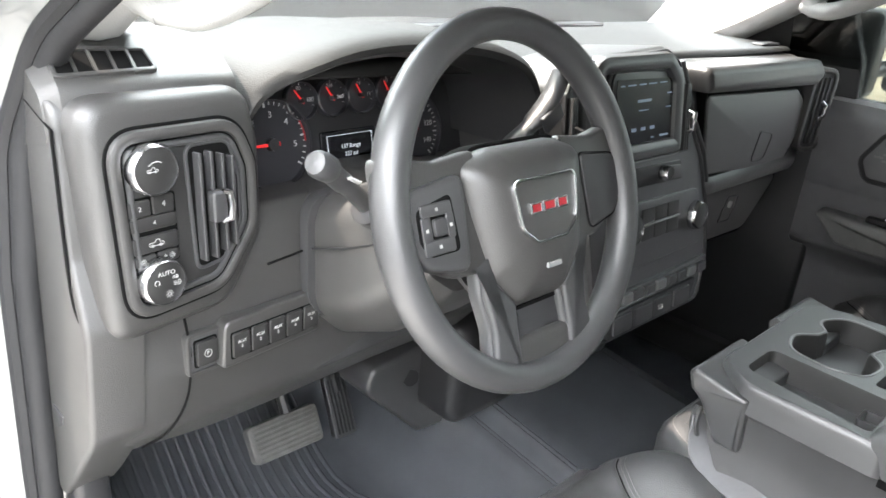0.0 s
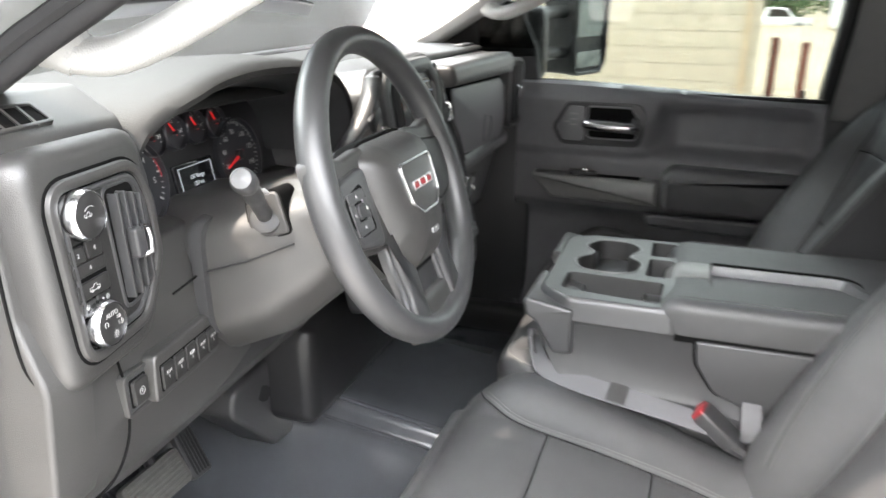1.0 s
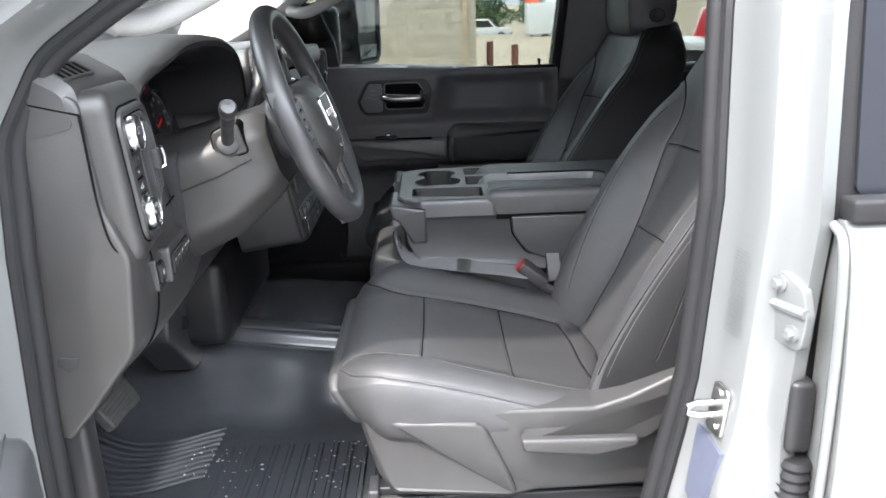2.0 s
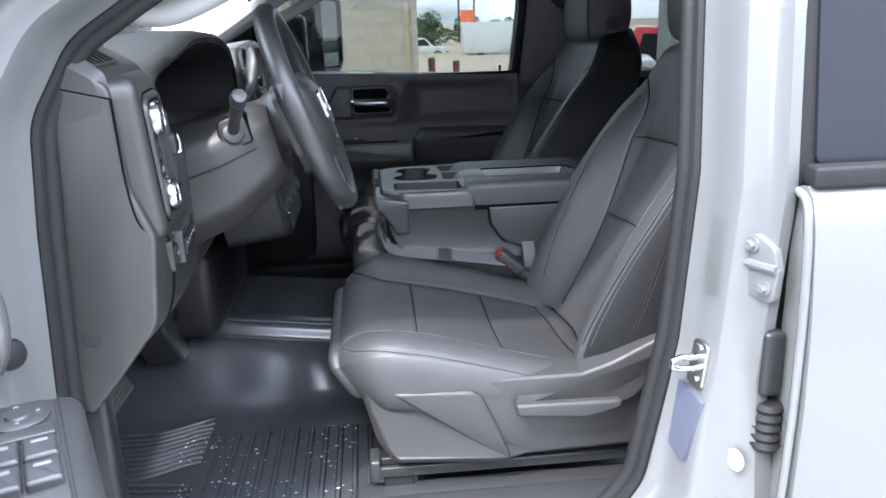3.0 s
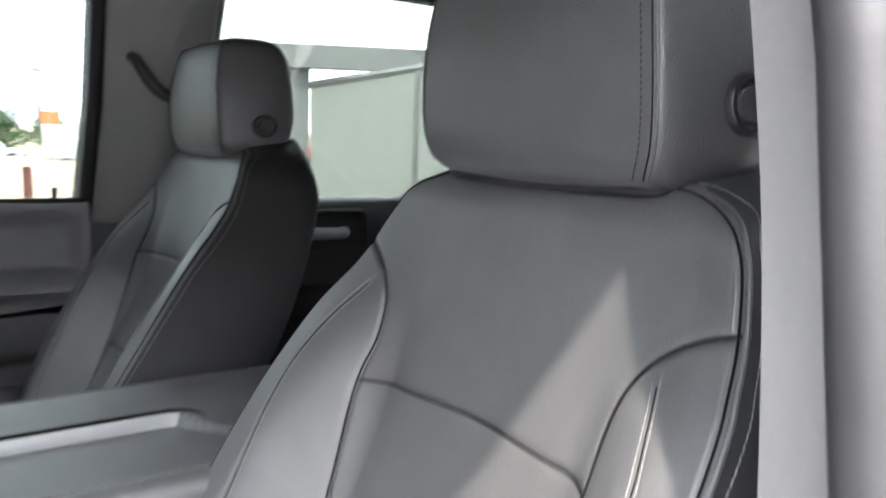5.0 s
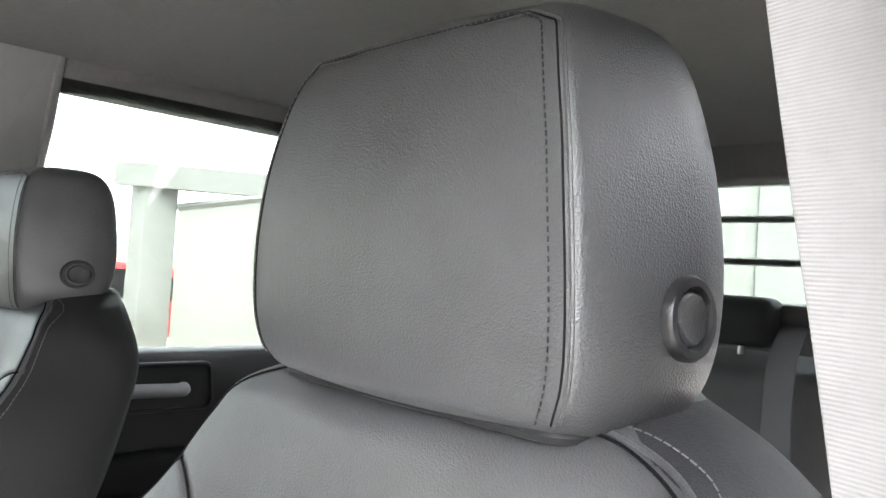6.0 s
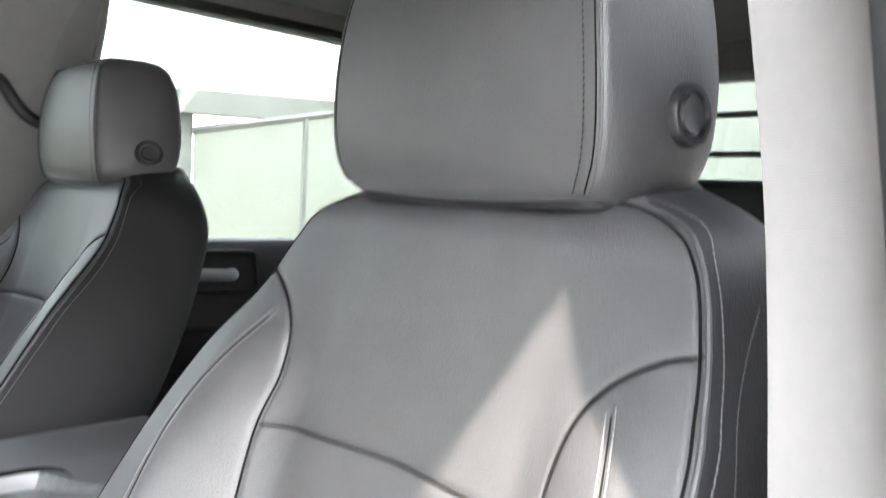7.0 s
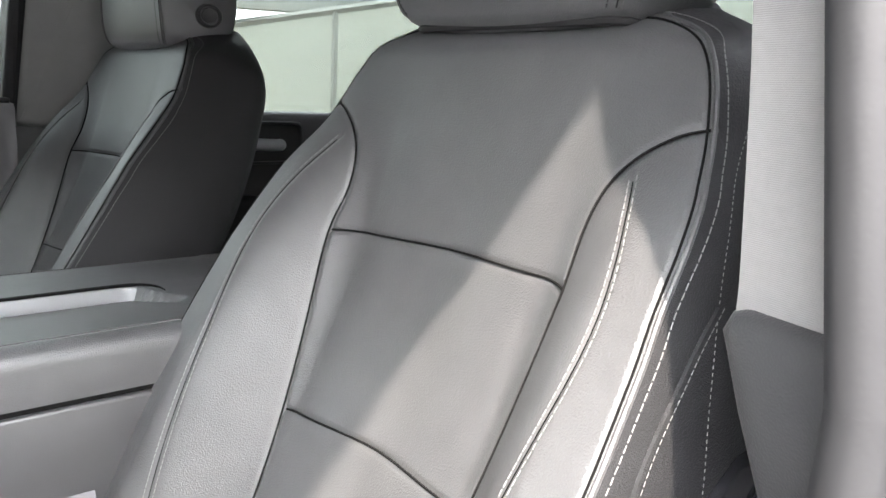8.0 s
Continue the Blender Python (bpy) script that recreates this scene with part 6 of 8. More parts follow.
# ---- middle seat and fold-down console ----
middle = thing("middle_seat", "narrow black leather middle seat cushion under the console", "car seat", at=(0, 0.35, 0.92))
cush_poly = rpoly([(-0.150, 0.10, 0.03), (0.150, 0.10, 0.03), (0.150, 0.56, 0.06), (0.118, 0.615, 0.05), (-0.118, 0.615, 0.05), (-0.150, 0.56, 0.06)], 6)
mc = part("cushion", strip(bmesh.new(), [[(p[0], p[1], z + 0.085 * max(0.0, p[1] - 0.22)) for p in shrink(cush_poly, d)] for d, z in ((0.02, 0.925), (0.004, 0.95), (0.0, 1.0), (0.0, 1.045), (0.004, 1.062), (0.012, 1.073), (0.026, 1.080), (0.05, 1.083))]), LEATHER, middle)
bm = bmesh.new()
edge = [(p[0], p[1]) for p in shrink(cush_poly, 0.016)]
for a, b in zip(resample(edge + edge[:1], 0.0062), resample(edge + edge[:1], 0.0062)[1:]):
    tube([(q[0], q[1], 1.0765 + 0.085 * max(0.0, q[1] - 0.22)) for q in (a, a + (b - a) * 0.66)], 0.0007, 5, bm)
part("stitching", bm, THREAD, mc, "pale grey sewn thread")

console = thing("centre_console", "folded-down black centre console with cup holders and padded armrest", "centre console", at=(0, 0.30, 1.083))
# side body
body_poly = rpoly([(0.535, 1.205, 0.012), (0.524, 1.150, 0.02), (0.505, 1.112, 0.02), (0.31, 1.098, 0.03), (0.20, 1.078, 0.02), (-0.03, 1.078, 0.02), (-0.05, 1.20, 0.02), (0.30, 1.212, 0.01)])
bm = bmesh.new()
rings = []
for x, d in ((-0.160, 0.010), (-0.164, 0.003), (-0.165, 0.0), (0.165, 0.0), (0.164, 0.003), (0.160, 0.010)):
    rings.append([(x, p[0], p[1]) for p in shrink(body_poly, d)])
body = part("body", strip(bm, rings), CONSOLE, console, "black moulded side")
side_poly = rpoly([(0.316, 1.2010, 0.006), (0.312, 1.165, 0.02), (0.285, 1.125, 0.03), (0.235, 1.106, 0.03), (-0.03, 1.100, 0.01), (-0.04, 1.2010, 0.01)])
for s in (-1, 1):
    part("armrest_side", plate(side_poly, "x", s * 0.15, s * 0.1712, 0.004), CONSOLE, console)
# tray top with wells
top_poly = rpoly([(-0.168, 0.345, 0.01), (0.158, 0.345, 0.01), (0.150, 0.50, 0.03), (0.128, 0.548, 0.04), (-0.132, 0.548, 0.04), (-0.166, 0.50, 0.03)], 6)
rim = bmesh.new()
TZ = 1.240


def holed_top(bm, outer, holes, z):
    """The flat top with its openings, as one fill."""
    edges = []
    for poly in [outer] + holes:
        clean = [poly[0]]
        for p in poly[1:]:
            if math.dist(p, clean[-1]) > 1e-5:
                clean.append(p)
        if math.dist(clean[0], clean[-1]) < 1e-5:
            clean.pop()
        vs = [bm.verts.new((p[0], p[1], z)) for p in clean]
        edges += [bm.edges.new((vs[i - 1], vs[i])) for i in range(len(vs))]
    bmesh.ops.triangle_fill(bm, edges=edges, use_beauty=True)


tray_hole = rpoly([(-0.148, 0.368, 0.008), (-0.062, 0.368, 0.008), (-0.056, 0.515, 0.014), (-0.130, 0.515, 0.016)], 5)
cup_hole = rpoly([(-0.042, 0.452, 0.03), (-0.030, 0.414, 0.03), (0.018, 0.408, 0.03), (0.040, 0.432, 0.012), (0.062, 0.426, 0.012), (0.090, 0.414, 0.03), (0.118, 0.436, 0.03), (0.122, 0.486, 0.03), (0.080, 0.508, 0.03), (0.055, 0.488, 0.012), (0.034, 0.492, 0.012), (0.008, 0.514, 0.03), (-0.036, 0.500, 0.03)], 4)
bin1 = rpoly([(-0.038, 0.358, 0.006), (0.046, 0.358, 0.006), (0.046, 0.398, 0.006), (-0.038, 0.400, 0.006)], 4)
bin2 = rpoly([(0.062, 0.358, 0.006), (0.136, 0.358, 0.006), (0.136, 0.400, 0.006), (0.062, 0.398, 0.006)], 4)
holed_top(rim, shrink(top_poly, 0.007), [tray_hole, cup_hole, bin1, bin2], TZ)
strip(rim, [[(p[0], p[1], z) for p in shrink(top_poly, d)] for d, z in ((0.007, TZ), (0.004, TZ - 0.0025), (0.0015, TZ - 0.008), (0.0, TZ - 0.016), (-0.004, TZ - 0.034), (0.004, TZ - 0.036))], caps=False)
tray = part("tray_top", rim, CONSOLE, console, "satin black tray with wells", 30)
for poly, z0, nm in ((tray_hole, 1.195, "phone_tray"), (cup_hole, 1.160, "cup_holder"), (bin1, 1.185, "coin_bin"), (bin2, 1.185, "coin_bin")):
    bm = bmesh.new()
    rows = [(shrink(poly, 0.0), TZ), (shrink(poly, 0.002), TZ - 0.005), (shrink(poly, 0.004), z0 + 0.01), (shrink(poly, 0.010), z0)]
    strip(bm, [[(p[0], p[1], z) for p in q] for q, z in rows], caps=False)
    vs = [bm.verts.new((p[0], p[1], z0)) for p in shrink(poly, 0.010)]
    bm.faces.new(vs)
    part(nm, bm, PANEL, tray)
part("cup_rim", ring_plate(shrink(cup_hole, -0.004), 0.003, "z", TZ - 0.002, TZ + 0.0015, 0.0008), SATIN, tray)
part("tray_tab", ring_plate(rpoly([(-0.098, 0.366, 0.003), (-0.066, 0.366, 0.003), (-0.066, 0.396, 0.006), (-0.098, 0.396, 0.006)], 4), 0.004, "z", 1.20, 1.222, 0.001), PLASTIC, tray)
# front lip with the strap notch
lip = rpoly([(0.487, 1.222, 0.004), (0.556, 1.234, 0.006), (0.563, 1.226, 0.006), (0.556, 1.206, 0.006), (0.542, 1.196, 0.01), (0.515, 1.150, 0.008), (0.485, 1.152, 0.004)])
part("front_lip", plate(lip, "x", -0.05, -0.172, 0.006), CONSOLE, console)
part("front_lip", plate(lip, "x", 0.05, 0.172, 0.006), CONSOLE, console)
part("front_panel", box(-0.09, 0.09, 0.50, 0.536, 1.10, 1.212, 0.01), CONSOLE, console)
for s in (-1, 1):
    part("side_gap", tube([(s * 0.1655, p[0], p[1]) for p in shrink(side_poly, -0.001) if p[1] > 1.112 and p[1] < 1.206 and p[0] > 0.2], 0.0022, 5), VOID, console)
part("lid_gap", box(-0.1670, 0.1670, -0.04, 0.345, 1.1960, 1.2090), VOID, console)
# padded armrest lid: a low half, a raised half and the step between them
def lid_top(x, y):
    low = 1.2275 + 0.0285 * (0.036 - x) / 0.184
    high = low + (1.244 + 0.003 * smooth(0.04, 0.10, x) - 0.003 * smooth(0.11, 0.17, x) - low) * smooth(-0.148, 0.0, x)
    edge = 0.038 - 0.065 * smooth(0.120, 0.082, y)
    valley = smooth(0.074, 0.086, y) * (1 - smooth(0.299, 0.304, y)) * (1 - smooth(edge - 0.001, edge + 0.003, x))
    z = high + (low - high) * valley
    for e, rr in ((0.172 - abs(x), 0.022), (0.372 - y, 0.034)):
        if e < rr:
            z -= 0.95 * rr * (1 - math.sqrt(max(0.0, 1 - (1 - e / rr) ** 2)))
    return max(z, 1.213)


def spread(a, b, n):
    """Even steps from a to b, closer together at both ends."""
    return [a + (b - a) * (0.5 - 0.5 * math.cos(math.pi * i / n)) * 0.6 + (b - a) * i / n * 0.4 for i in range(n + 1)]


bm = bmesh.new()
lid_x, lid_y = spread(-0.172, 0.172, 110), spread(-0.045, 0.372, 110)
grid = [[bm.verts.new((x * (1 - 0.045 * smooth(0.33, 0.372, y) * abs(x) / 0.172), y, lid_top(x, y))) for x in lid_x] for y in lid_y]
for a, b in zip(grid, grid[1:]):
    for i in range(len(lid_x) - 1):
        bm.faces.new((a[i], a[i + 1], b[i + 1], b[i]))
border = grid[0][:-1] + [g[-1] for g in grid[:-1]] + grid[-1][:0:-1] + [g[0] for g in grid[:0:-1]]
under = [bm.verts.new((v.co.x * 0.985, v.co.y - 0.003 * smooth(0.2, 0.37, v.co.y), 1.2065)) for v in border]
for i in range(len(border)):
    bm.faces.new((border[i - 1], border[i], under[i], under[i - 1]))
bm.faces.new(under[::-1])
lid = part("armrest_lid", bm, LEATHER, console, "padded black leather armrest lid", 50)
for sx_ in (-1, 1):
    for off in (0.0, 0.005):
        bm = bmesh.new()
        for i in range(76):
            y = 0.352 - 0.0050 * i
            x = sx_ * (0.149 - off)
            tube([(x, y, lid_top(x, y) + 0.0003), (x, y - 0.0034, lid_top(x, y - 0.0034) + 0.0003)], 0.0004, 5, bm)
        part("stitching", bm, THREAD, lid, "pale grey sewn thread")
    part("seam", tube([(sx_ * 0.1465, 0.355 - 0.01 * i, lid_top(sx_ * 0.1465, 0.355 - 0.01 * i)) for i in range(38)], 0.0010, 5), THREAD_DARK, lid, "dark sewn seam")
rows = []
for i in range(13):
    y = 0.3045 + 0.0665 * i / 12
    rows.append([(x, y, lid_top(x, y) + h) for x, h in ((-0.030, -0.004), (-0.030, 0.0008), (-0.028, 0.0018), (0.0, 0.0018), (0.020, 0.0018), (0.036, 0.0018), (0.038, 0.0008), (0.038, -0.004))])
part("front_plate", strip(bmesh.new(), rows), PULL, lid, "satin grey plate at the front of the lid")
grip_path = resample(curved([(0.0365, 0.301), (0.0365, 0.20), (0.0365, 0.128), (0.030, 0.108), (0.014, 0.096), (-0.006, 0.094)], 6), 0.004)
part("grip_slot", strip(bmesh.new(), [[(p[0] + 0.0035 + a, p[1] - 0.006 * smooth(0.13, 0.10, p[1]), z) for a, z in ((-0.004, 1.226), (-0.002, 1.2462), (0.003, 1.2462), (0.003, 1.226))] for p in grip_path]), VOID, lid)
part("grip_trim", strip(bmesh.new(), [[(p[0] + a, p[1] + 0.6 * b * smooth(0.13, 0.10, p[1]), z) for a, b, z in ((-0.004, 0.004, 1.2275), (-0.0045, 0.004, 1.2300), (-0.0010, 0.0, 1.2425), (0.0006, -0.002, 1.2435), (0.002, -0.003, 1.2425), (0.002, -0.003, 1.2275))] for p in grip_path]), GRIP, lid, "bright satin grip strip")

# belts lying on the middle seat, buckle and strap
def ribbon(pts, width, thick, side, bm=None):
    """A flat webbing along points; side: its width direction per point or one vector."""
    bm = bm or bmesh.new()
    rings = []
    P = [Vector(p) for p in pts]
    for i, p in enumerate(P):
        d = (P[min(i + 1, len(P) - 1)] - P[max(i - 1, 0)]).normalized()
        s = Vector(side[i] if isinstance(side, list) else side)
        s = (s - d * s.dot(d)).normalized()
        n = d.cross(s)
        rings.append([p + s * width / 2 * a + n * thick / 2 * b for a, b in ((-1, -0.4), (-0.97, -1), (0.97, -1), (1, -0.4), (1, 0.4), (0.97, 1), (-0.97, 1), (-1, 0.4))])
    return strip(bm, rings)


lap = thing("lap_belt", "grey webbing lap belt lying along the middle seat", "seat belt", at=(-0.16, 0.4, 1.085))
lapline = curved([(-0.140, 0.548, 1.160), (-0.148, 0.540, 1.135), (-0.160, 0.520, 1.116), (-0.174, 0.46, 1.108), (-0.180, 0.40, 1.101), (-0.186, 0.34, 1.094), (-0.190, 0.285, 1.085)], 6)
part("webbing", ribbon(lapline, 0.032, 0.0025, (0.86, 0.0, 0.5)), BELT_DARK, lap)
part("belt_label", ribbon([Vector((-0.1765, 0.428, 1.1065)), Vector((-0.1790, 0.40, 1.1035))], 0.034, 0.002, (0.9, 0, 0.45)), SEAT_BASE, lap, "small sewn patch")
part("clip", tube(curved([(-0.140, 0.552, 1.170), (-0.150, 0.550, 1.150), (-0.148, 0.544, 1.130), (-0.140, 0.538, 1.118)], 4), 0.006, 8), VANE, lap, "black clip")
buckle = thing("belt_buckle", "black seat belt buckle with a red release key", "buckle", at=(-0.185, 0.28, 1.06))
BK = pose(-0.186, 0.272, 1.082, 48, -8, -12)
bk = part("housing", box(-0.017, 0.017, -0.030, 0.034, -0.012, 0.012, 0.005), PLASTIC, None)
bk.data.transform(BK @ pose(0, 0, 0, -8, 0, 0))
bk.data.transform(Matrix.Translation((0.185, -0.28, -1.06)))
bk.parent = buckle
rk = part("release_key", box(-0.0145, 0.0145, 0.026, 0.0375, -0.011, 0.009, 0.003), RED, None, "red release key")
rk.data.transform(BK @ pose(0, 0, 0, -8, 0, 0))
rk.data.transform(Matrix.Translation((0.185, -0.28, -1.06)))
rk.parent = buckle
part("stem", tube([(-0.184, 0.262, 1.062), (-0.180, 0.225, 1.040), (-0.178, 0.20, 1.02)], [0.012, 0.010, 0.012], 8), PLASTIC, buckle)
loopb = thing("belt_loop", "short grey webbing loop on the console hinge", "strap", at=(-0.17, 0.235, 1.09))
part("webbing", ribbon(curved([(-0.172, 0.232, 1.120), (-0.180, 0.232, 1.108), (-0.186, 0.230, 1.085), (-0.182, 0.228, 1.066)], 4), 0.026, 0.004, (0, 1, 0)), BELT_DARK, loopb)
part("hinge_cover", box(-0.182, -0.120, 0.13, 0.215, 1.035, 1.088, 0.016), PLASTIC, loopb)

# ---- passenger doors ----
PX = 0.695
pdoor = structure(thing("door_right", "closed dark front passenger door with chrome handle and grey pull", "car door", at=(PX, 0.4, 0.85)), "closed dark front passenger door with chrome handle and grey pull", "car door")


def door_depth(y, z):
    """How far the moulded lining stands into the cab: handle pod, scoop, shelf and foot well."""
    pod_in = smooth(0.415, 0.465, y + 0.25 * (z - 1.35)) * smooth(1.270, 1.292, z) * smooth(1.432, 1.412, z)
    scoop = smooth(0.45, 0.39, y) * smooth(1.285, 1.310, z) * smooth(1.410, 1.385, z) * smooth(0.085, 0.13, y)
    d = 0.016 * pod_in - 0.016 * scoop + 0.014 * smooth(1.300, 1.262, z) * smooth(1.10, 1.14, z)
    d += -0.026 * smooth(1.150, 1.125, z) + 0.016 * smooth(1.00, 0.86, z)
    d -= 0.030 * smooth(1.408 + 0.030 * smooth(0.1, 0.72, y), 1.440 + 0.030 * smooth(0.1, 0.72, y), z)
    return d


rows = []
for i in range(76):
    y = 0.082 + 0.70 * i / 75
    top = 1.420 + 0.022 * smooth(0.1, 0.74, y)
    sec = [(PX - door_depth(y, 0.82 + (top - 0.82) * j / 64), y, 0.82 + (top - 0.82) * j / 64) for j in range(65)]
    rows.append(sec + [(PX + 0.075, y, top + 0.004), (PX + 0.075, y, 0.80)])
panel = part("panel", strip(bmesh.new(), rows, closed=True), DOORP, pdoor, "black moulded door lining", 60)
BZ = PX - 0.0175
hb = rpoly([(0.472, 1.330, 0.02), (0.480, 1.302, 0.02), (0.672, 1.300, 0.03), (0.692, 1.342, 0.025), (0.656, 1.404, 0.02), (0.480, 1.404, 0.025), (0.465, 1.37, 0.02)], 6)
bez = part("handle_bezel", plate(hb, "x", BZ + 0.02, BZ - 0.001, 0.002), PLASTIC_DARK, pdoor, "black handle bezel with a thin bright edge")
part("bezel_rim", ring_plate(shrink(hb, -0.001), 0.0030, "x", BZ + 0.01, BZ - 0.0045, 0.0012), VANE, bez)
part("recess", plate(rpoly([(0.488, 1.318, 0.015), (0.606, 1.318, 0.015), (0.606, 1.394, 0.012), (0.506, 1.394, 0.012), (0.488, 1.37, 0.015)]), "x", BZ, BZ - 0.0016), VOID, bez)
part("recess_rim", ring_plate(rpoly([(0.486, 1.316, 0.015), (0.608, 1.316, 0.015), (0.608, 1.396, 0.012), (0.504, 1.396, 0.012), (0.486, 1.37, 0.015)]), 0.004, "x", BZ, BZ - 0.0055, 0.0015), DOORP, bez)
part("lock_plate", plate(rpoly([(0.614, 1.310, 0.01), (0.666, 1.310, 0.015), (0.682, 1.342, 0.015), (0.652, 1.394, 0.01), (0.614, 1.394, 0.01)]), "x", BZ, BZ - 0.0055, 0.002), DOORP, bez)
bm = bmesh.new()
for k, (y, z) in enumerate(((0.640, 1.375), (0.640, 1.362), (0.640, 1.349), (0.655, 1.355))):
    box(BZ - 0.0064, BZ - 0.0055, y - 0.008, y + 0.008, z - 0.002, z + 0.002, bm=bm)
part("lock_marks", bm, PRINT_GREY, bez)
part("door_handle", tube(curved([(BZ - 0.004, 0.612, 1.353), (BZ - 0.018, 0.606, 1.353), (BZ - 0.024, 0.55, 1.352), (BZ - 0.022, 0.500, 1.350), (BZ - 0.006, 0.488, 1.350)], 5), [0.010] * 5 + [0.0140] * 11 + [0.010] * 5, 12, flat=1.0), CHROME, pdoor, "chrome pull handle")
part("handle_hinge", box(BZ - 0.012, BZ, 0.484, 0.500, 1.332, 1.372, 0.005), VANE, pdoor)
arm = part("pull_trim", plate(rpoly([(0.425, 1.226, 0.005), (0.425, 1.166, 0.005), (0.682, 1.168, 0.02), (0.732, 1.218, 0.016), (0.728, 1.230, 0.006)], 5), "x", PX, PX - 0.052, 0.010), PULL, pdoor, "satin grey door pull")
part("pull_cup", plate(rpoly([(0.47, 0.0, 0.004), (0.64, 0.0, 0.01), (0.66, 0.030, 0.01), (0.47, 0.030, 0.004)], 4), "z", 1.222, 1.2285, m=Matrix(((0, -1, 0, PX - 0.012), (1, 0, 0, 0), (0, 0, 1, 0), (0, 0, 0, 1)))), VOID, arm)
part("under_ledge", plate(rpoly([(0.085, 1.140, 0.008), (0.46, 1.142, 0.012), (0.445, 1.108, 0.012), (0.085, 1.098, 0.008)], 5), "x", PX + 0.03, PX - 0.022, 0.010), DOORP, pdoor)
part("window_switch", box(PX - 0.040, PX - 0.022, 0.575, 0.640, 1.228, 1.240, 0.003), PLASTIC_DARK, arm)
part("switch_key", box(PX - 0.037, PX - 0.027, 0.595, 0.610, 1.238, 1.245, 0.002), CHROME, arm)
part("armrest", plate(rpoly([(0.085, 1.262, 0.01), (0.085, 1.152, 0.01), (0.412, 1.148, 0.012), (0.424, 1.170, 0.02), (0.424, 1.240, 0.02), (0.400, 1.268, 0.03)], 6), "x", PX + 0.01, PX - 0.060, 0.024), LEATHER, pdoor, "padded black armrest")
part("map_pocket", plate(rpoly([(0.10, 1.02, 0.02), (0.10, 0.86, 0.03), (0.66, 0.86, 0.04), (0.68, 0.99, 0.04), (0.45, 1.03, 0.03)]), "x", PX + 0.03, PX - 0.012, 0.012), DOORP, pdoor)
part("window_strip", box(PX + 0.020, PX + 0.034, 0.085, 0.80, 1.420, 1.430, 0.003), RUBBER, pdoor)
part("lock_pin", tube([(PX + 0.03, 0.135, 1.42), (PX + 0.03, 0.135, 1.448)], [0.004, 0.005], 8), PLASTIC_DARK, pdoor)
wp = structure(part("window_1", box(PX + 0.062, PX + 0.066, 0.07, 0.90, 1.40, 1.86), PANE), "clear passenger window", "window")
wp.visible_shadow = False
for v in wp.data.vertices:
    v.co.x -= lean(v.co.z) - lean(1.4)
# front corner of the window
structure(part("window_corner", plate(rpoly([(0.80, 1.40, 0.01), (0.742, 1.43, 0.02), (0.752, 1.52, 0.05), (0.80, 1.63, 0.04), (0.88, 1.64, 0.03), (1.02, 1.56, 0.02), (1.02, 1.38, 0.01)]), "x", 0.765, 0.735, 0.006), RUBBER), "black corner trim of the passenger window", "corner trim")

rdoor = structure(thing("rear_door_right", "dark rear passenger door with a chrome handle", "car door", at=(PX, -0.5, 0.85)), "dark rear passenger door with a chrome handle", "car door")
rows = []
for i in range(13):
    y = -1.02 + 0.86 * i / 12
    rows.append([(PX + a, y, z) for a, z in [(0.075, 1.418), (0.020, 1.414), (0.004, 1.40), (0.0, 1.345), (0.008, 1.285), (-0.005, 1.23), (-0.008, 1.16), (0.01, 1.10), (0.012, 0.95), (0.012, 0.82), (0.075, 0.80)]])
# far darker than the front lining: the weak light back here is in the colour
part("panel", strip(bmesh.new(), rows), PLASTIC_DARK, rdoor, "black door lining with the dim rear light in its colour", 50)
hb2 = rpoly([(-0.50, 1.32, 0.02), (-0.49, 1.305, 0.02), (-0.24, 1.305, 0.02), (-0.22, 1.35, 0.02), (-0.26, 1.398, 0.02), (-0.49, 1.398, 0.02)], 5)
part("handle_bezel", ring_plate(hb2, 0.006, "x", PX + 0.01, PX - 0.006, 0.002), VANE, rdoor)
part("door_handle", tube(curved([(PX - 0.004, -0.290, 1.350), (PX - 0.022, -0.300, 1.350), (PX - 0.026, -0.36, 1.350), (PX - 0.024, -0.420, 1.348), (PX - 0.008, -0.432, 1.348)], 5), 0.013, 12), GRIP, rdoor, "chrome pull handle")
part("armrest", box(PX - 0.055, PX + 0.01, -0.80, -0.25, 1.16, 1.24, 0.025), LEATHER_SHADED, rdoor)
wp = structure(part("window_2", box(PX + 0.062, PX + 0.066, -1.0, -0.15, 1.40, 1.88), PANE_REAR), "clear rear passenger window", "window")
wp.visible_shadow = False
for v in wp.data.vertices:
    v.co.x -= lean(v.co.z) - lean(1.4)
structure(part("side_closing_right", box(0.78, 0.80, -1.3, 1.45, 0.72, 1.40), WHITE), "white outer skin of the passenger side", "car body")

# tall towing mirror on the passenger side
mir = thing("door_mirror", "tall black towing mirror with two glasses", "door mirror", at=(0.82, 0.72, 1.42))
MP = rpoly([(-0.09, -0.13, 0.025), (0.05, -0.13, 0.03), (0.075, -0.10, 0.03), (0.085, 0.10, 0.04), (0.06, 0.135, 0.03), (-0.08, 0.135, 0.03), (-0.095, 0.10, 0.03)], 5)
MM = pose(1.13, 0.680, 1.555, 90, 0, -23)
housing = part("housing", plate(MP, "z", -0.10, 0.0, 0.010, m=MM), PLASTIC_DARK, mir)
part("housing_rim", ring_plate(shrink(MP, -0.002), 0.012, "z", -0.02, 0.012, 0.004, m=MM), PLASTIC_DARK, housing)
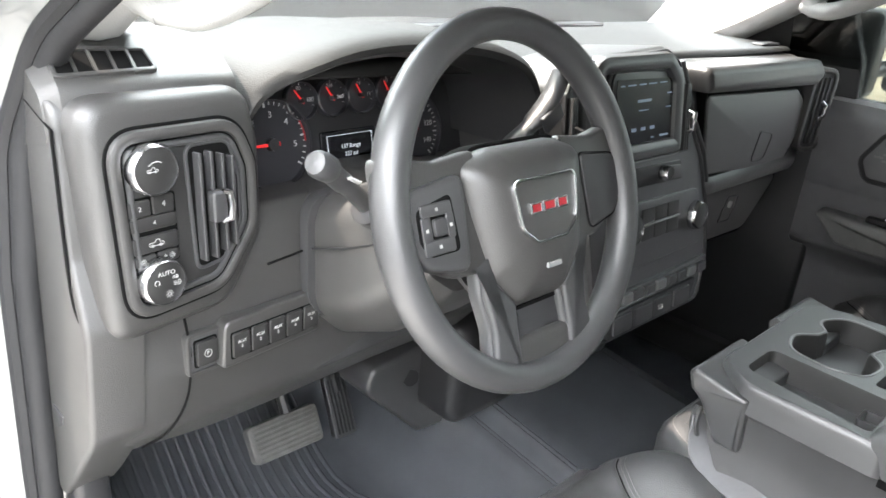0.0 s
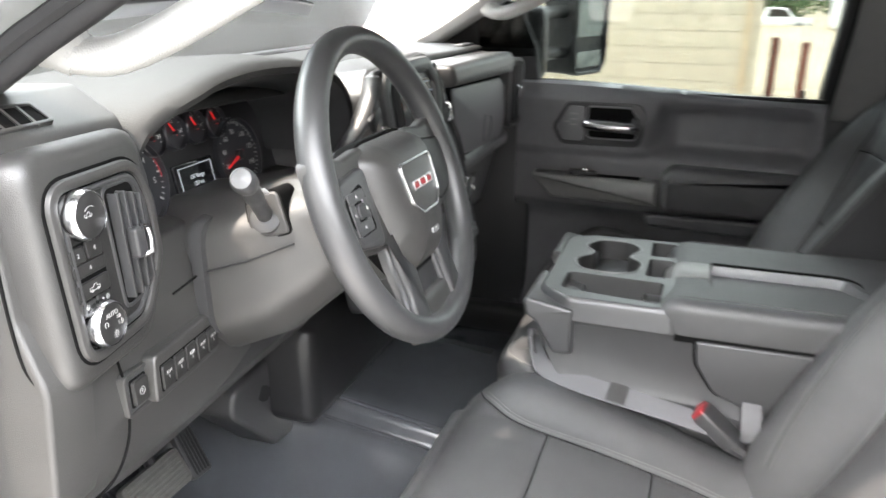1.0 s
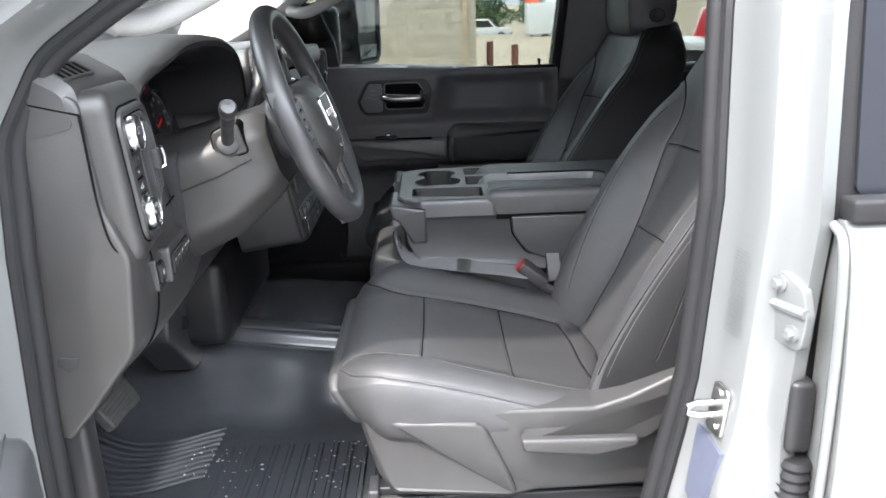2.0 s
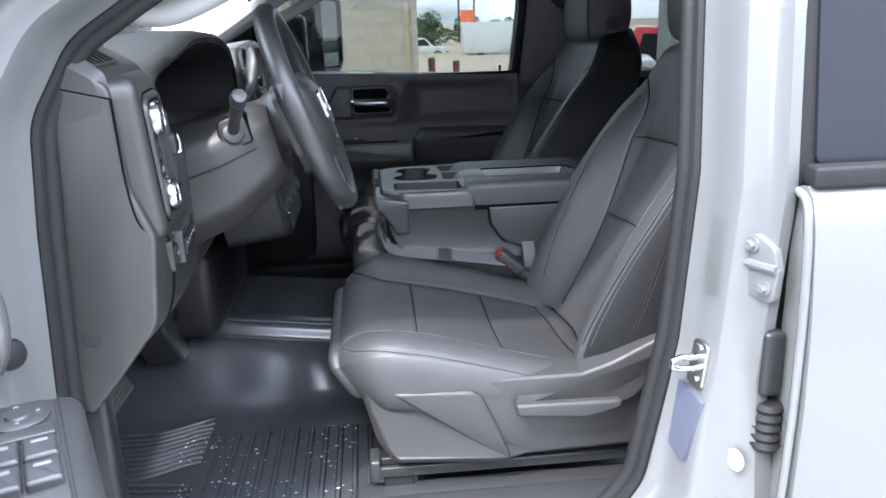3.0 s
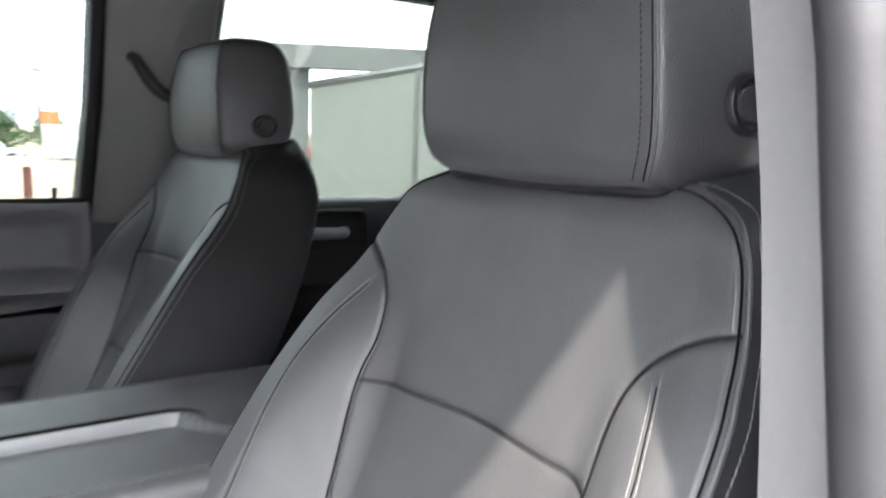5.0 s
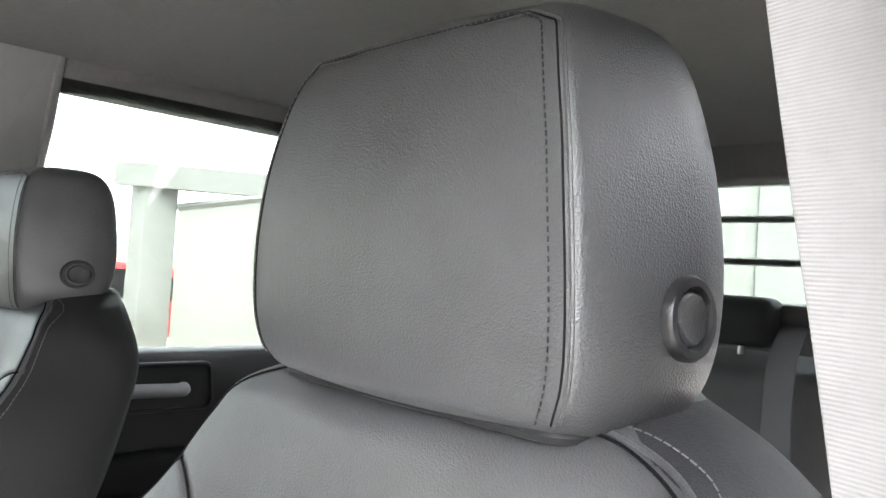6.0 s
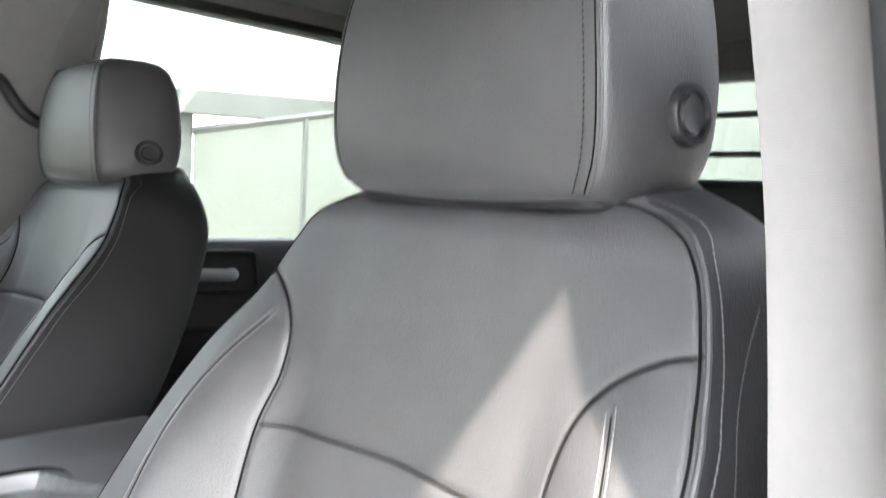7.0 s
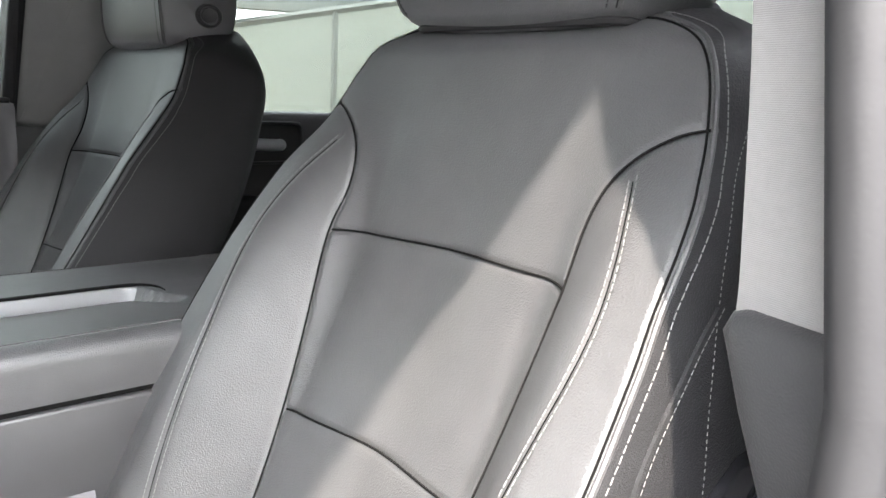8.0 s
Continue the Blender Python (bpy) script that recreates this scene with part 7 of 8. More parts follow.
part("main_glass", plate(shrink([(p[0], p[1] * 0.62 + 0.042) for p in MP], 0.014), "z", 0.0, 0.003, m=MM), MIRROR, housing, "flat mirror glass")
part("wide_glass", plate(shrink([(p[0], p[1] * 0.26 - 0.088) for p in MP], 0.012), "z", 0.0, 0.004, m=MM), MIRROR, housing, "curved lower mirror glass")
for z in (1.49, 1.60):
    part("mirror_arm", tube([(0.80, 0.80, z - 0.02), (0.95, 0.78, z), (1.08, 0.74, z)], 0.018, 10), PLASTIC_DARK, mir)
part("foot", box(0.76, 0.83, 0.74, 0.90, 1.44, 1.62, 0.02), PLASTIC_DARK, mir)

# grab handle on the right middle pillar
gh = thing("pillar_handle", "black grab handle on the grey middle pillar", "grab handle", at=(0.69, -0.03, 1.64))
part("grip", tube(curved([(0.705, 0.004, 1.690), (0.672, 0.0, 1.682), (0.664, -0.022, 1.645), (0.666, -0.05, 1.622), (0.670, -0.09, 1.612), (0.700, -0.13, 1.610)], 5), 0.0105, 10), PLASTIC_DARK, gh)

# ---- driver's middle pillar: latch striker, hinge, labels, belt ----
def sx(z):
    return lean(z)


SM = toward((-0.807, 0.1215, 1.117), (-0.14, 0.98, 0.08)) @ Matrix.Diagonal((1.25, 0.70, 1, 1))
striker = thing("door_striker", "bright zinc door striker bolted to the white pillar", "striker", at=(-0.80, 0.11, 1.09))
part("plate", plate(rpoly([(-0.016, -0.050, 0.010), (0.014, -0.050, 0.010), (0.017, 0.045, 0.012), (-0.010, 0.050, 0.010)]), "z", 0.0, 0.004, 0.001, m=SM), STEEL, striker)
part("hoop", tube([SM @ Vector(p) for p in ((0.0, 0.012, 0.0), (0.0, 0.012, 0.030), (0.0, 0.006, 0.042), (0.0, -0.006, 0.042), (0.0, -0.012, 0.030), (0.0, -0.012, 0.0))], 0.0048, 10), CHROME, striker)
for dz in (-0.034, 0.034):
    part("screw", lathe([(0, 0.003), (0.007, 0.003), (0.006, 0.007), (0, 0.007)], SM @ Matrix.Translation((0.001, dz, 0)), 10), STEEL, striker)

lab = thing("certification_label", "clear label with many faint grey printed lines on the pillar", "label", at=(-0.788, 0.098, 1.20))
LM = toward((-0.811, 0.1105, 1.272), (-0.10, 0.99, 0.07))
rnd = random.Random(7)
bm = bmesh.new()
for i in range(26):
    z = 0.053 - 0.0042 * i
    x = -0.0185
    while x < 0.010 + 0.006 * rnd.random():
        x1 = min(x + (rnd.uniform(0.0015, 0.004) if i < 13 else rnd.uniform(0.004, 0.012)), 0.0185)
        strip(bm, [[LM @ Vector((a, b, h)) for a, b in ((x, z - 0.0009), (x1, z - 0.0009), (x1, z), (x, z))] for h in (0.0010, 0.0015)])
        x = x1 + (rnd.uniform(0.0015, 0.005) if i < 13 else 0.0014)
part("small_print", bm, mat("faint_print", (0.085, 0.085, 0.085), 0.7, var=0.05), lab, "grey lines of small print")
st2 = thing("tyre_label", "grey-blue sticker below the striker on the pillar", "label", at=(-0.80, 0.10, 0.94))
LM2 = toward((-0.793, 0.1350, 1.020), (-0.14, 0.98, 0.12))
part("sheet", plate(rpoly([(-0.031, -0.050, 0.002), (0.031, -0.050, 0.002), (0.031, 0.052, 0.002), (-0.031, 0.052, 0.002)], 2), "z", -0.012, 0.002, m=LM2 @ pose(0, 0, 0, 0, 0, -10)), STICKER_BLUE, st2)
plug = thing("rubber_plug", "round grey plug in the white pillar", "plug", at=(-0.865, 0.10, 0.92))
part("disc", lathe([(0, 0), (0.016, 0), (0.016, 0.003), (0.012, 0.002), (0, 0.002)], toward((-0.858, 0.082, 0.990), (-0.3, 0.95, 0)), 24), PILLAR_GREY, plug)
boot = thing("wiring_boot", "black ribbed rubber wiring boot between pillar and rear door", "wiring boot", at=(-0.88, 0.07, 1.05))
part("housing", box(-0.884, -0.858, 0.040, 0.070, 1.095, 1.188, 0.008), PLASTIC_DARK, boot)
part("bellows", lathe([(0.016 + 0.004 * (i % 2), 0.007 * i) for i in range(11)], toward((-0.874, 0.052, 1.015), (0.0, 0.0, 1)), 16), RUBBER, boot)

# rear door on the driver's side, shut
rd = structure(thing("rear_door_left", "closed white rear door with a dark tinted window", "car door", at=(-0.9, -0.4, 0.85)), "closed white rear door with a dark tinted window", "car door")
rows = []
for i in range(9):
    y = 0.036 - 1.06 * i / 8
    rows.append([(x, y + dy, z) for x, dy, z in ((-0.872, 0.0, 1.378), (-0.884, 0.0, 1.380), (-0.900, 0.0, 1.366), (-0.912, 0.0, 1.33), (-0.925, 0.0, 1.22), (-0.930, 0.0, 1.10), (-0.925, 0.0, 0.95), (-0.915, 0.0, 0.80), (-0.86, 0.0, 0.80), (-0.86, 0.0, 1.30))])
bm = strip(bmesh.new(), rows)
part("skin", bm, WHITE, rd, "white painted door skin", 50)
part("front_edge", tube(curved([(-0.872, 0.040, 1.372), (-0.898, 0.040, 1.352), (-0.913, 0.042, 1.25), (-0.917, 0.043, 1.10), (-0.912, 0.044, 0.95), (-0.902, 0.046, 0.80)], 5), 0.006, 10), WHITE, rd)
wf = part("window_frame", plate(rpoly([(0.040, 1.372, 0.01), (0.022, 1.70, 0.02), (0.0, 1.90, 0.02), (-0.05, 1.93, 0.02), (-1.0, 1.93, 0.02), (-1.0, 1.372, 0.01)], 3), "x", -0.850, -0.862, 0.004), RUBBER, rd, "black window surround")
for v in wf.data.vertices:
    v.co.x += lean(v.co.z + 0.85)
wg = part("window_glass", plate(rpoly([(0.016, 1.402, 0.01), (0.004, 1.70, 0.02), (-0.02, 1.86, 0.03), (-0.98, 1.86, 0.02), (-0.98, 1.402, 0.01)], 3), "x", -0.860, -0.866, 0.001), mat("dark_tinted_pane", (0.022, 0.024, 0.030), 0.08, var=0.02, coat=0.0, spec=0.3), rd, "dark tinted glass")
for v in wg.data.vertices:
    v.co.x += lean(v.co.z + 0.85)
part("belt_strip", box(-0.898, -0.866, -1.0, 0.034, 1.378, 1.404, 0.005), RUBBER, rd, "black strip under the window")

HM = toward((-0.864, 0.070, 1.272), (-0.30, 0.95, 0)) @ Matrix.Diagonal((0.74, 0.74, 0.9, 1))
hinge = part("hinge", plate(rpoly([(-0.040, -0.058, 0.015), (0.030, -0.062, 0.02), (0.036, 0.0, 0.02), (0.024, 0.040, 0.02), (-0.030, 0.060, 0.02), (-0.045, 0.02, 0.02)], 5), "z", -0.006, 0.006, 0.002, m=HM), WHITE, rd, "white painted hinge with two bolts")
part("knuckle", tube([HM @ Vector((-0.045, 0.0, 0.006)), HM @ Vector((0.034, 0.004, 0.006))], 0.006, 8), WHITE, hinge)
for q in ((0.012, -0.034), (-0.022, 0.036)):
    m = HM @ Matrix.Translation((q[0], q[1], 0.006))
    part("washer", lathe([(0, 0), (0.014, 0), (0.014, 0.003), (0.0095, 0.004)], m, 24), WHITE, hinge)
    part("bolt", lathe([(0, 0.003), (0.0085, 0.003), (0.0085, 0.010), (0.007, 0.011), (0, 0.010)], m, 6), WHITE, hinge)

# pillar trim inside, belt and guide
side_piece("pillar_left", [(0.070, 1.36, 0.01), (0.060, 1.60, 0.02), (0.03, 1.95, 0.02), (-0.12, 1.95, 0.02), (-0.12, 0.80, 0.01), (0.15, 0.82, 0.02), (0.085, 1.15, 0.02)], -0.745, -0.715, PLASTIC, "dark plastic trim of the middle pillar", "pillar trim", 0.012)
belt = thing("shoulder_belt", "pale grey webbing shoulder belt hanging on the pillar", "seat belt", at=(-0.69, 0.09, 1.39))
part("webbing", ribbon(curved([(-0.689, 0.090, 1.384), (-0.6875, 0.090, 1.42), (-0.675, 0.087, 1.54), (-0.652, 0.082, 1.66), (-0.628, 0.072, 1.78), (-0.606, 0.058, 1.89)], 8), 0.048, 0.0026, (0.966, -0.26, 0)), BELT, belt)
guide = rpoly([(-0.720, 0.030, 0.015), (-0.650, 0.030, 0.02), (-0.648, 0.092, 0.02), (-0.712, 0.112, 0.015)], 5)
part("guide", strip(bmesh.new(), [[(p[0] + dx, p[1], z) for p in shrink(guide, d)] for d, z, dx in ((0.0, 1.05, -0.060), (0.0, 1.22, -0.054), (-0.002, 1.30, -0.044), (-0.002, 1.345, -0.026), (-0.002, 1.380, -0.014), (0.002, 1.388, -0.013), (0.008, 1.392, -0.013))]), GUIDE, belt, "black plastic belt guide")

# driver's door, swung wide open
ddoor = structure(thing("door_left", "open driver's door with armrest and window switches", "car door", at=(-0.93, 1.04, 0.85)), "open driver's door with armrest and window switches", "car door")
DM = Matrix.Translation((-0.930, 1.040, 0.020)) @ pose(0, 0, 0, 0, 0, 204)


def dpart(name, bm, material, parent, label="", sharp=38):
    bmesh.ops.transform(bm, matrix=DM, verts=bm.verts)
    return part(name, bm, material, parent, label, sharp)


# local frame: x along the door from its hinge, y into the cab when shut, z up
dpart("outer_skin", box(0.02, 1.02, -0.11, -0.085, 0.80, 1.40, 0.02), WHITE, ddoor)
dpart("lining", box(0.035, 1.00, -0.09, 0.02, 0.83, 1.40, 0.03), PLASTIC, ddoor)
da = dpart("armrest", box(0.085, 0.92, 0.0, 0.125, 1.06, 1.196, 0.020), PLASTIC, ddoor, "black armrest with window switches")
dpart("armrest_seam", box(0.09, 0.90, 0.1015, 0.1030, 1.19, 1.1965), PLASTIC_DARK, da)
pod_ = dpart("switch_panel", plate(rpoly([(0.100, 0.028, 0.015), (0.33, 0.028, 0.015), (0.33, 0.100, 0.02), (0.100, 0.098, 0.02)]), "z", 1.194, 1.199, 0.002), PLASTIC, da)
dial_ = dpart("mirror_dial", lathe([(0, 0), (0.030, 0), (0.030, 0.003), (0.026, 0.005), (0.012, 0.004), (0.010, 0.006), (0, 0.006)], Matrix.Translation((0.138, 0.064, 1.199)), 32), PLASTIC, pod_)
for i in range(4):
    dpart("dial_mark", box(0.138 + 0.019 * math.cos(i * math.pi / 2) - 0.002, 0.138 + 0.019 * math.cos(i * math.pi / 2) + 0.002, 0.064 + 0.019 * math.sin(i * math.pi / 2) - 0.002, 0.064 + 0.019 * math.sin(i * math.pi / 2) + 0.002, 1.203, 1.2045), PRINT_GREY, dial_)
dpart("lock_key", plate(rpoly([(0.172, 0.034, 0.004), (0.194, 0.034, 0.004), (0.194, 0.096, 0.004), (0.172, 0.096, 0.004)], 3), "z", 1.198, 1.205, 0.002), PLASTIC, pod_)
for i in range(2):
    for j in range(2):
        x0, y0 = 0.200 + 0.046 * j, 0.034 + 0.032 * i
        kk = dpart("window_key", plate(rpoly([(x0, y0, 0.004), (x0 + 0.041, y0, 0.004), (x0 + 0.041, y0 + 0.030, 0.004), (x0, y0 + 0.030, 0.004)], 3), "z", 1.198, 1.208, 0.004), PLASTIC, pod_)
        dpart("key_mark", box(x0 + 0.010, x0 + 0.016, y0 + 0.008, y0 + 0.022, 1.2078, 1.2086), PRINT_GREY, kk)
dpart("pull_trim", tube(curved([(0.050, 0.02, 1.20), (0.058, 0.050, 1.24), (0.064, 0.055, 1.30), (0.062, 0.04, 1.36), (0.06, 0.01, 1.39)], 5), 0.016, 10), SATIN, ddoor, "satin grey pull")

# door checks and stops on the front pillar
for z, y in ((1.418, 1.005), (1.215, 1.010)):
    st = thing("rubber_stop", "round black rubber stop on the white front pillar", "door stop", "door stops", (-0.845, y, z))
    part("stop", lathe([(0, 0), (0.020, 0), (0.018, 0.008), (0.010, 0.012), (0, 0.012)], toward((-0.850, y, z), (-0.7, -0.7, 0)), 20), RUBBER, st)

# ---- rear bench ----
bench = thing("rear_bench", "black leather rear bench with head restraints", "car seat", at=(0, -0.95, 0.80))
rows = []
for i in range(41):
    x = -0.66 + 1.32 * i / 40
    dent = 0.02 * (1 - abs(math.cos(x * 4.6)))
    rows.append([(x, p[0] - dent * 0.5, p[1]) for p in rpoly([(-0.88, 1.05, 0.03), (-1.00, 1.30, 0.05), (-1.06, 1.47, 0.05), (-1.16, 1.50, 0.03), (-1.20, 1.47, 0.03), (-1.12, 0.95, 0.03)], 5)])
part("backrest", strip(bmesh.new(), rows), LEATHER, bench)
part("cushion", box(-0.66, 0.66, -1.05, -0.50, 0.93, 1.07, 0.05, 4), LEATHER, bench)
for x in (-0.40, -0.02, 0.38):
    h = part("head_restraint", box(x - 0.12, x + 0.12, -1.175, -1.09, 1.505, 1.595, 0.03, 4), LEATHER_SHADED, bench)
    part("post", tube([(x - 0.05, -1.13, 1.46), (x - 0.05, -1.13, 1.53)], 0.006, 8), STEEL, h)
    part("post", tube([(x + 0.05, -1.13, 1.46), (x + 0.05, -1.13, 1.53)], 0.006, 8), STEEL, h)
part("base", box(-0.64, 0.64, -1.05, -0.56, 0.775, 0.935, 0.02), PLASTIC, bench)
rb_ = thing("rear_belt", "dark webbing belt over the rear bench", "seat belt", at=(-0.17, -1.0, 1.3))
part("webbing", ribbon(curved([(-0.165, -1.17, 1.56), (-0.165, -1.115, 1.535), (-0.175, -1.05, 1.47), (-0.20, -0.985, 1.32), (-0.23, -0.93, 1.16)], 6), 0.048, 0.003, (1, 0, 0)), BELT_DARK, rb_)
part("belt_outlet", box(-0.20, -0.13, -1.20, -1.13, 1.545, 1.585, 0.012), PLASTIC, rb_)

# ---- outside: lot, walls, vehicles ----
ground = bmesh.new()
gs = [-900, -200, -60, -30, -15, -8, -4, -2, 0, 2, 4, 8, 15, 30, 60, 200, 900]
strip(ground, [[(x, y, 0.06 * noise.noise((x * 0.05, y * 0.05, 0)) - 0.02 * max(0.0, min(60.0, x - 6.0))) for x in gs] for y in gs], closed=False)
structure(part("ground", ground, DIRT), "tan dirt and gravel lot", "ground")
structure(part("pavement", plate(rpoly([(-30, 9, 0), (6.2, 9, 0), (6.2, 40, 0), (-30, 40, 0)], 1), "z", -0.2, 0.075), PAVING), "pale worn concrete lot", "pavement")
structure(part("road", plate(rpoly([(-30, -14, 0), (6.2, -14, 0), (6.2, 9, 0), (-30, 9, 0)], 1), "z", -0.2, 0.070), ASPHALT), "pale worn concrete apron under the truck", "apron")
# truck's own nose in front of the windscreen
nose = structure(part("bonnet", box(-0.80, 0.80, 1.45, 2.55, 1.10, 1.44, 0.10, 4), WHITE), "white truck bonnet", "car body")
wip = thing("wiper", "black windscreen wiper parked on the glass", "wiper", at=(0.2, 1.36, 1.49))
part("arm", tube([(-0.05, 1.42, 1.49), (0.25, 1.37, 1.515), (0.50, 1.30, 1.53)], 0.006, 6), PLASTIC_DARK, wip)
ant = thing("aerial", "thin black aerial on the bonnet", "aerial", at=(0.70, 1.55, 1.44))
part("mast", tube([(0.70, 1.55, 1.42), (0.70, 1.55, 2.15)], 0.005, 6), PLASTIC_DARK, ant)

# unseen plain wall, added on the driver's side to cut the low western light
structure(part("wall_west", box(-6.0, -5.8, -18, 20, -0.3, 4.3), mat("grey_render", (0.30, 0.295, 0.285), 0.9, var=0.12, scale=1.5, bump=0.4, bscale=40)), "unseen grey wall added to darken the driver's side", "wall")

# painted block building with a rusty roof edge
BX, BY0, BY1, BTOP = 9.0, -0.18, 16.0, 1.98
block = structure(thing("block_building", "cream concrete block building with rusty steel roof edge", "building", at=(BX, 4, 0)), "cream concrete block building with rusty steel roof edge", "building")
part("wall", box(BX + 0.012, BX + 4, BY0 + 0.012, BY1, -0.4, BTOP), MORTAR, block)
bw, bh = 0.40, 0.20
mesh_cache = {}
for j in range(12):
    z0 = BTOP - bh * (j + 1)
    off = 0.2 * (j % 2)
    y = BY0 - off
    while y < 7.5:
        a, b = max(y, BY0), y + bw
        w = round(b - a, 3)
        if w > 0.05:
            if w not in mesh_cache:
                me = bpy.data.meshes.new("brick")
                bb = box(0.004, 0.03, 0.004, w - 0.004, 0.004, bh - 0.004)
                bmesh.ops.recalc_face_normals(bb, faces=bb.faces)
                bb.to_mesh(me)
                bb.free()
                me.materials.append(BLOCK)
                mesh_cache[w] = me
            o = new("brick", mesh_cache[w])
            o.parent = block
            o.location = (0.0, a - 4, z0)
        y += bw
part("roof_edge", box(BX - 0.10, BX + 4, BY0 - 0.12, BY1, BTOP, BTOP + 0.10, 0.01), RUST, block, "rusty steel roof edge")
part("corner_post", box(BX - 0.03, BX + 0.0, BY0 + 0.12, BY0 + 0.18, 0.0, BTOP), mat("weathered_timber", (0.42, 0.33, 0.22), 0.85, var=0.2, scale=8), block, "weathered timber post")
for i in range(5):
    part("bracket", box(BX - 0.13, BX - 0.10, 0.15 + 1.05 * i, 0.19 + 1.05 * i, BTOP - 0.02, BTOP + 0.09), STICKER, block)

# grey clad building and concrete column behind
clad = structure(thing("clad_building", "pale grey metal clad building with a concrete frame", "building", at=(9, -6, 0)), "pale grey metal clad building with a concrete frame", "building")
A, B = Vector((9.0, -4.15)), Vector((3.6, -9.5))
for i in range(5):
    p, q = A.lerp(B, i / 5 + 0.002), A.lerp(B, (i + 1) / 5 - 0.002)
    h0, h1 = 2.20 + 0.26 * i, 2.20 + 0.26 * (i + 1)
    bm = bmesh.new()
    n = Vector((-(q - p).y, (q - p).x)).normalized() * 0.06
    strip(bm, [[(c.x, c.y, 0.0), (c.x, c.y, h)] + [(c.x + n.x, c.y + n.y, h), (c.x + n.x, c.y + n.y, 0.0)] for c, h in ((p, h0), (q, h1))])
    part("panel", bm, METAL_WALL, clad)
    part("batten", box(q.x - 0.03, q.x + 0.03, q.y - 0.03, q.y + 0.03, 0.0, h1), CONCRETE, clad)
part("capping", tube([(A.x, A.y, 2.20), (B.x, B.y, 3.50)], 0.05, 4), CONCRETE, clad)
part("column", box(9.0, 9.45, -4.15, -3.70, 0.0, 2.55, 0.02), CONCRETE, clad)
bm = bmesh.new()
strip(bm, [[(x + dx, y + dx * 0.5, z) for dx, z in ((0, 2.42), (0.4, 2.42), (0.4, 2.72), (0, 2.72))] for x, y in ((9.0, -3.65), (7.4, -6.6))])
part("beam", bm, CONCRETE, clad)
back = structure(thing("long_wall", "pale grey sheet metal wall behind the truck", "building", at=(0, -7, 0)), "pale grey sheet metal wall behind the truck", "building")
part("sheet", box(-9, 3.6, -9.6, -9.4, 0.0, 3.4), METAL_WALL, back)


def car(name, label, x, y, yaw, paint, length, height, cabf, group="parked vehicles", z=-0.6, width=1.9, boxed=False):
    t = thing(name, label, "truck" if boxed else "vehicle", group, (x, y, z))
    M = Matrix.Translation((x, y, z)) @ pose(0, 0, 0, 0, 0, yaw)
    def tp(nm, bm, m_, par, lab_=""):
        bmesh.ops.transform(bm, matrix=M, verts=bm.verts)
        return part(nm, bm, m_, par, lab_)
    l, w = length, width / 2
    side = rpoly([(-l / 2, 0.45, 0.05), (-l / 2, 1.05, 0.08), (-l / 2 + 1.2, 1.10, 0.1), (-l / 2 + 1.9, 1.85, 0.15), (-l / 2 + cabf, 1.90, 0.12), (-l / 2 + cabf + 0.25, 1.10, 0.1), (l / 2, 1.05, 0.05), (l / 2, 0.45, 0.05)], 4)
    body = tp("body", plate(side, "y", -w, w, 0.06), paint, t)
    for s in (-1, 1):
        tp("side_window", plate(rpoly([(-l / 2 + 1.55, 1.18, 0.04), (-l / 2 + 1.98, 1.74, 0.06), (-l / 2 + cabf - 0.15, 1.76, 0.06), (-l / 2 + cabf - 0.02, 1.18, 0.04)]), "y", s * (w - 0.01), s * (w + 0.012)), GLOSS_BLACK, body)
        for q in (-l / 2 + 0.85, l / 2 - 1.0):
            wh = tp("wheel", lathe([(0, -0.12), (0.30, -0.12), (0.38, -0.10), (0.38, 0.10), (0.30, 0.12), (0, 0.12)], Matrix.Translation((q, s * (w - 0.08), 0.38)) @ pose(0, 0, 0, 90, 0, 0), 20), RUBBER, t)
            tp("rim", lathe([(0, -0.13), (0.2, -0.13), (0.2, 0.13), (0, 0.13)], Matrix.Translation((q, s * (w - 0.08), 0.38)) @ pose(0, 0, 0, 90, 0, 0), 16), STEEL, wh)
    tp("windscreen", plate(rpoly([(-w + 0.15, 0, 0.05), (w - 0.15, 0, 0.05), (w - 0.25, 0.78, 0.08), (-w + 0.25, 0.78, 0.08)]), "z", 0, 0.02, m=Matrix.Translation((-l / 2 + 1.28, 0, 1.16)) @ pose(0, 0, 0, 90, 0, -90) @ pose(0, 0, 0, -44, 0, 0)), GLOSS_BLACK, body)
    tp("bumper", box(-l / 2 - 0.12, -l / 2 + 0.1, -w, w, 0.42, 0.68, 0.04), PLASTIC_DARK, t)
    if boxed:
        tp("cargo_box", box(-l / 2 + cabf + 0.2, l / 2 + 0.4, -w - 0.1, w + 0.1, 0.75, height, 0.03), paint, t)
        tp("skirt_line", box(-l / 2 + cabf + 0.2, l / 2 + 0.4, -w - 0.12, w + 0.12, 0.72, 0.80, 0.01), STEEL, t)
    return t


WV = mat("white_vehicle_paint", (0.52, 0.53, 0.53), 0.3, var=0.03, coat=0.4)
car("box_truck", "white box truck parked on the dirt lot", 62, -11.0, 90, WV, 6.4, 3.1, 2.6, z=-1.6, boxed=True)
car("pickup", "white pickup parked beyond the lot", 70, -4.2, 90, WV, 5.4, 1.9, 3.3, z=-1.6)
car("van", "white van parked beside the box truck", 58, -15.6, 90, WV, 5.4, 2.4, 4.9, z=-1.6)
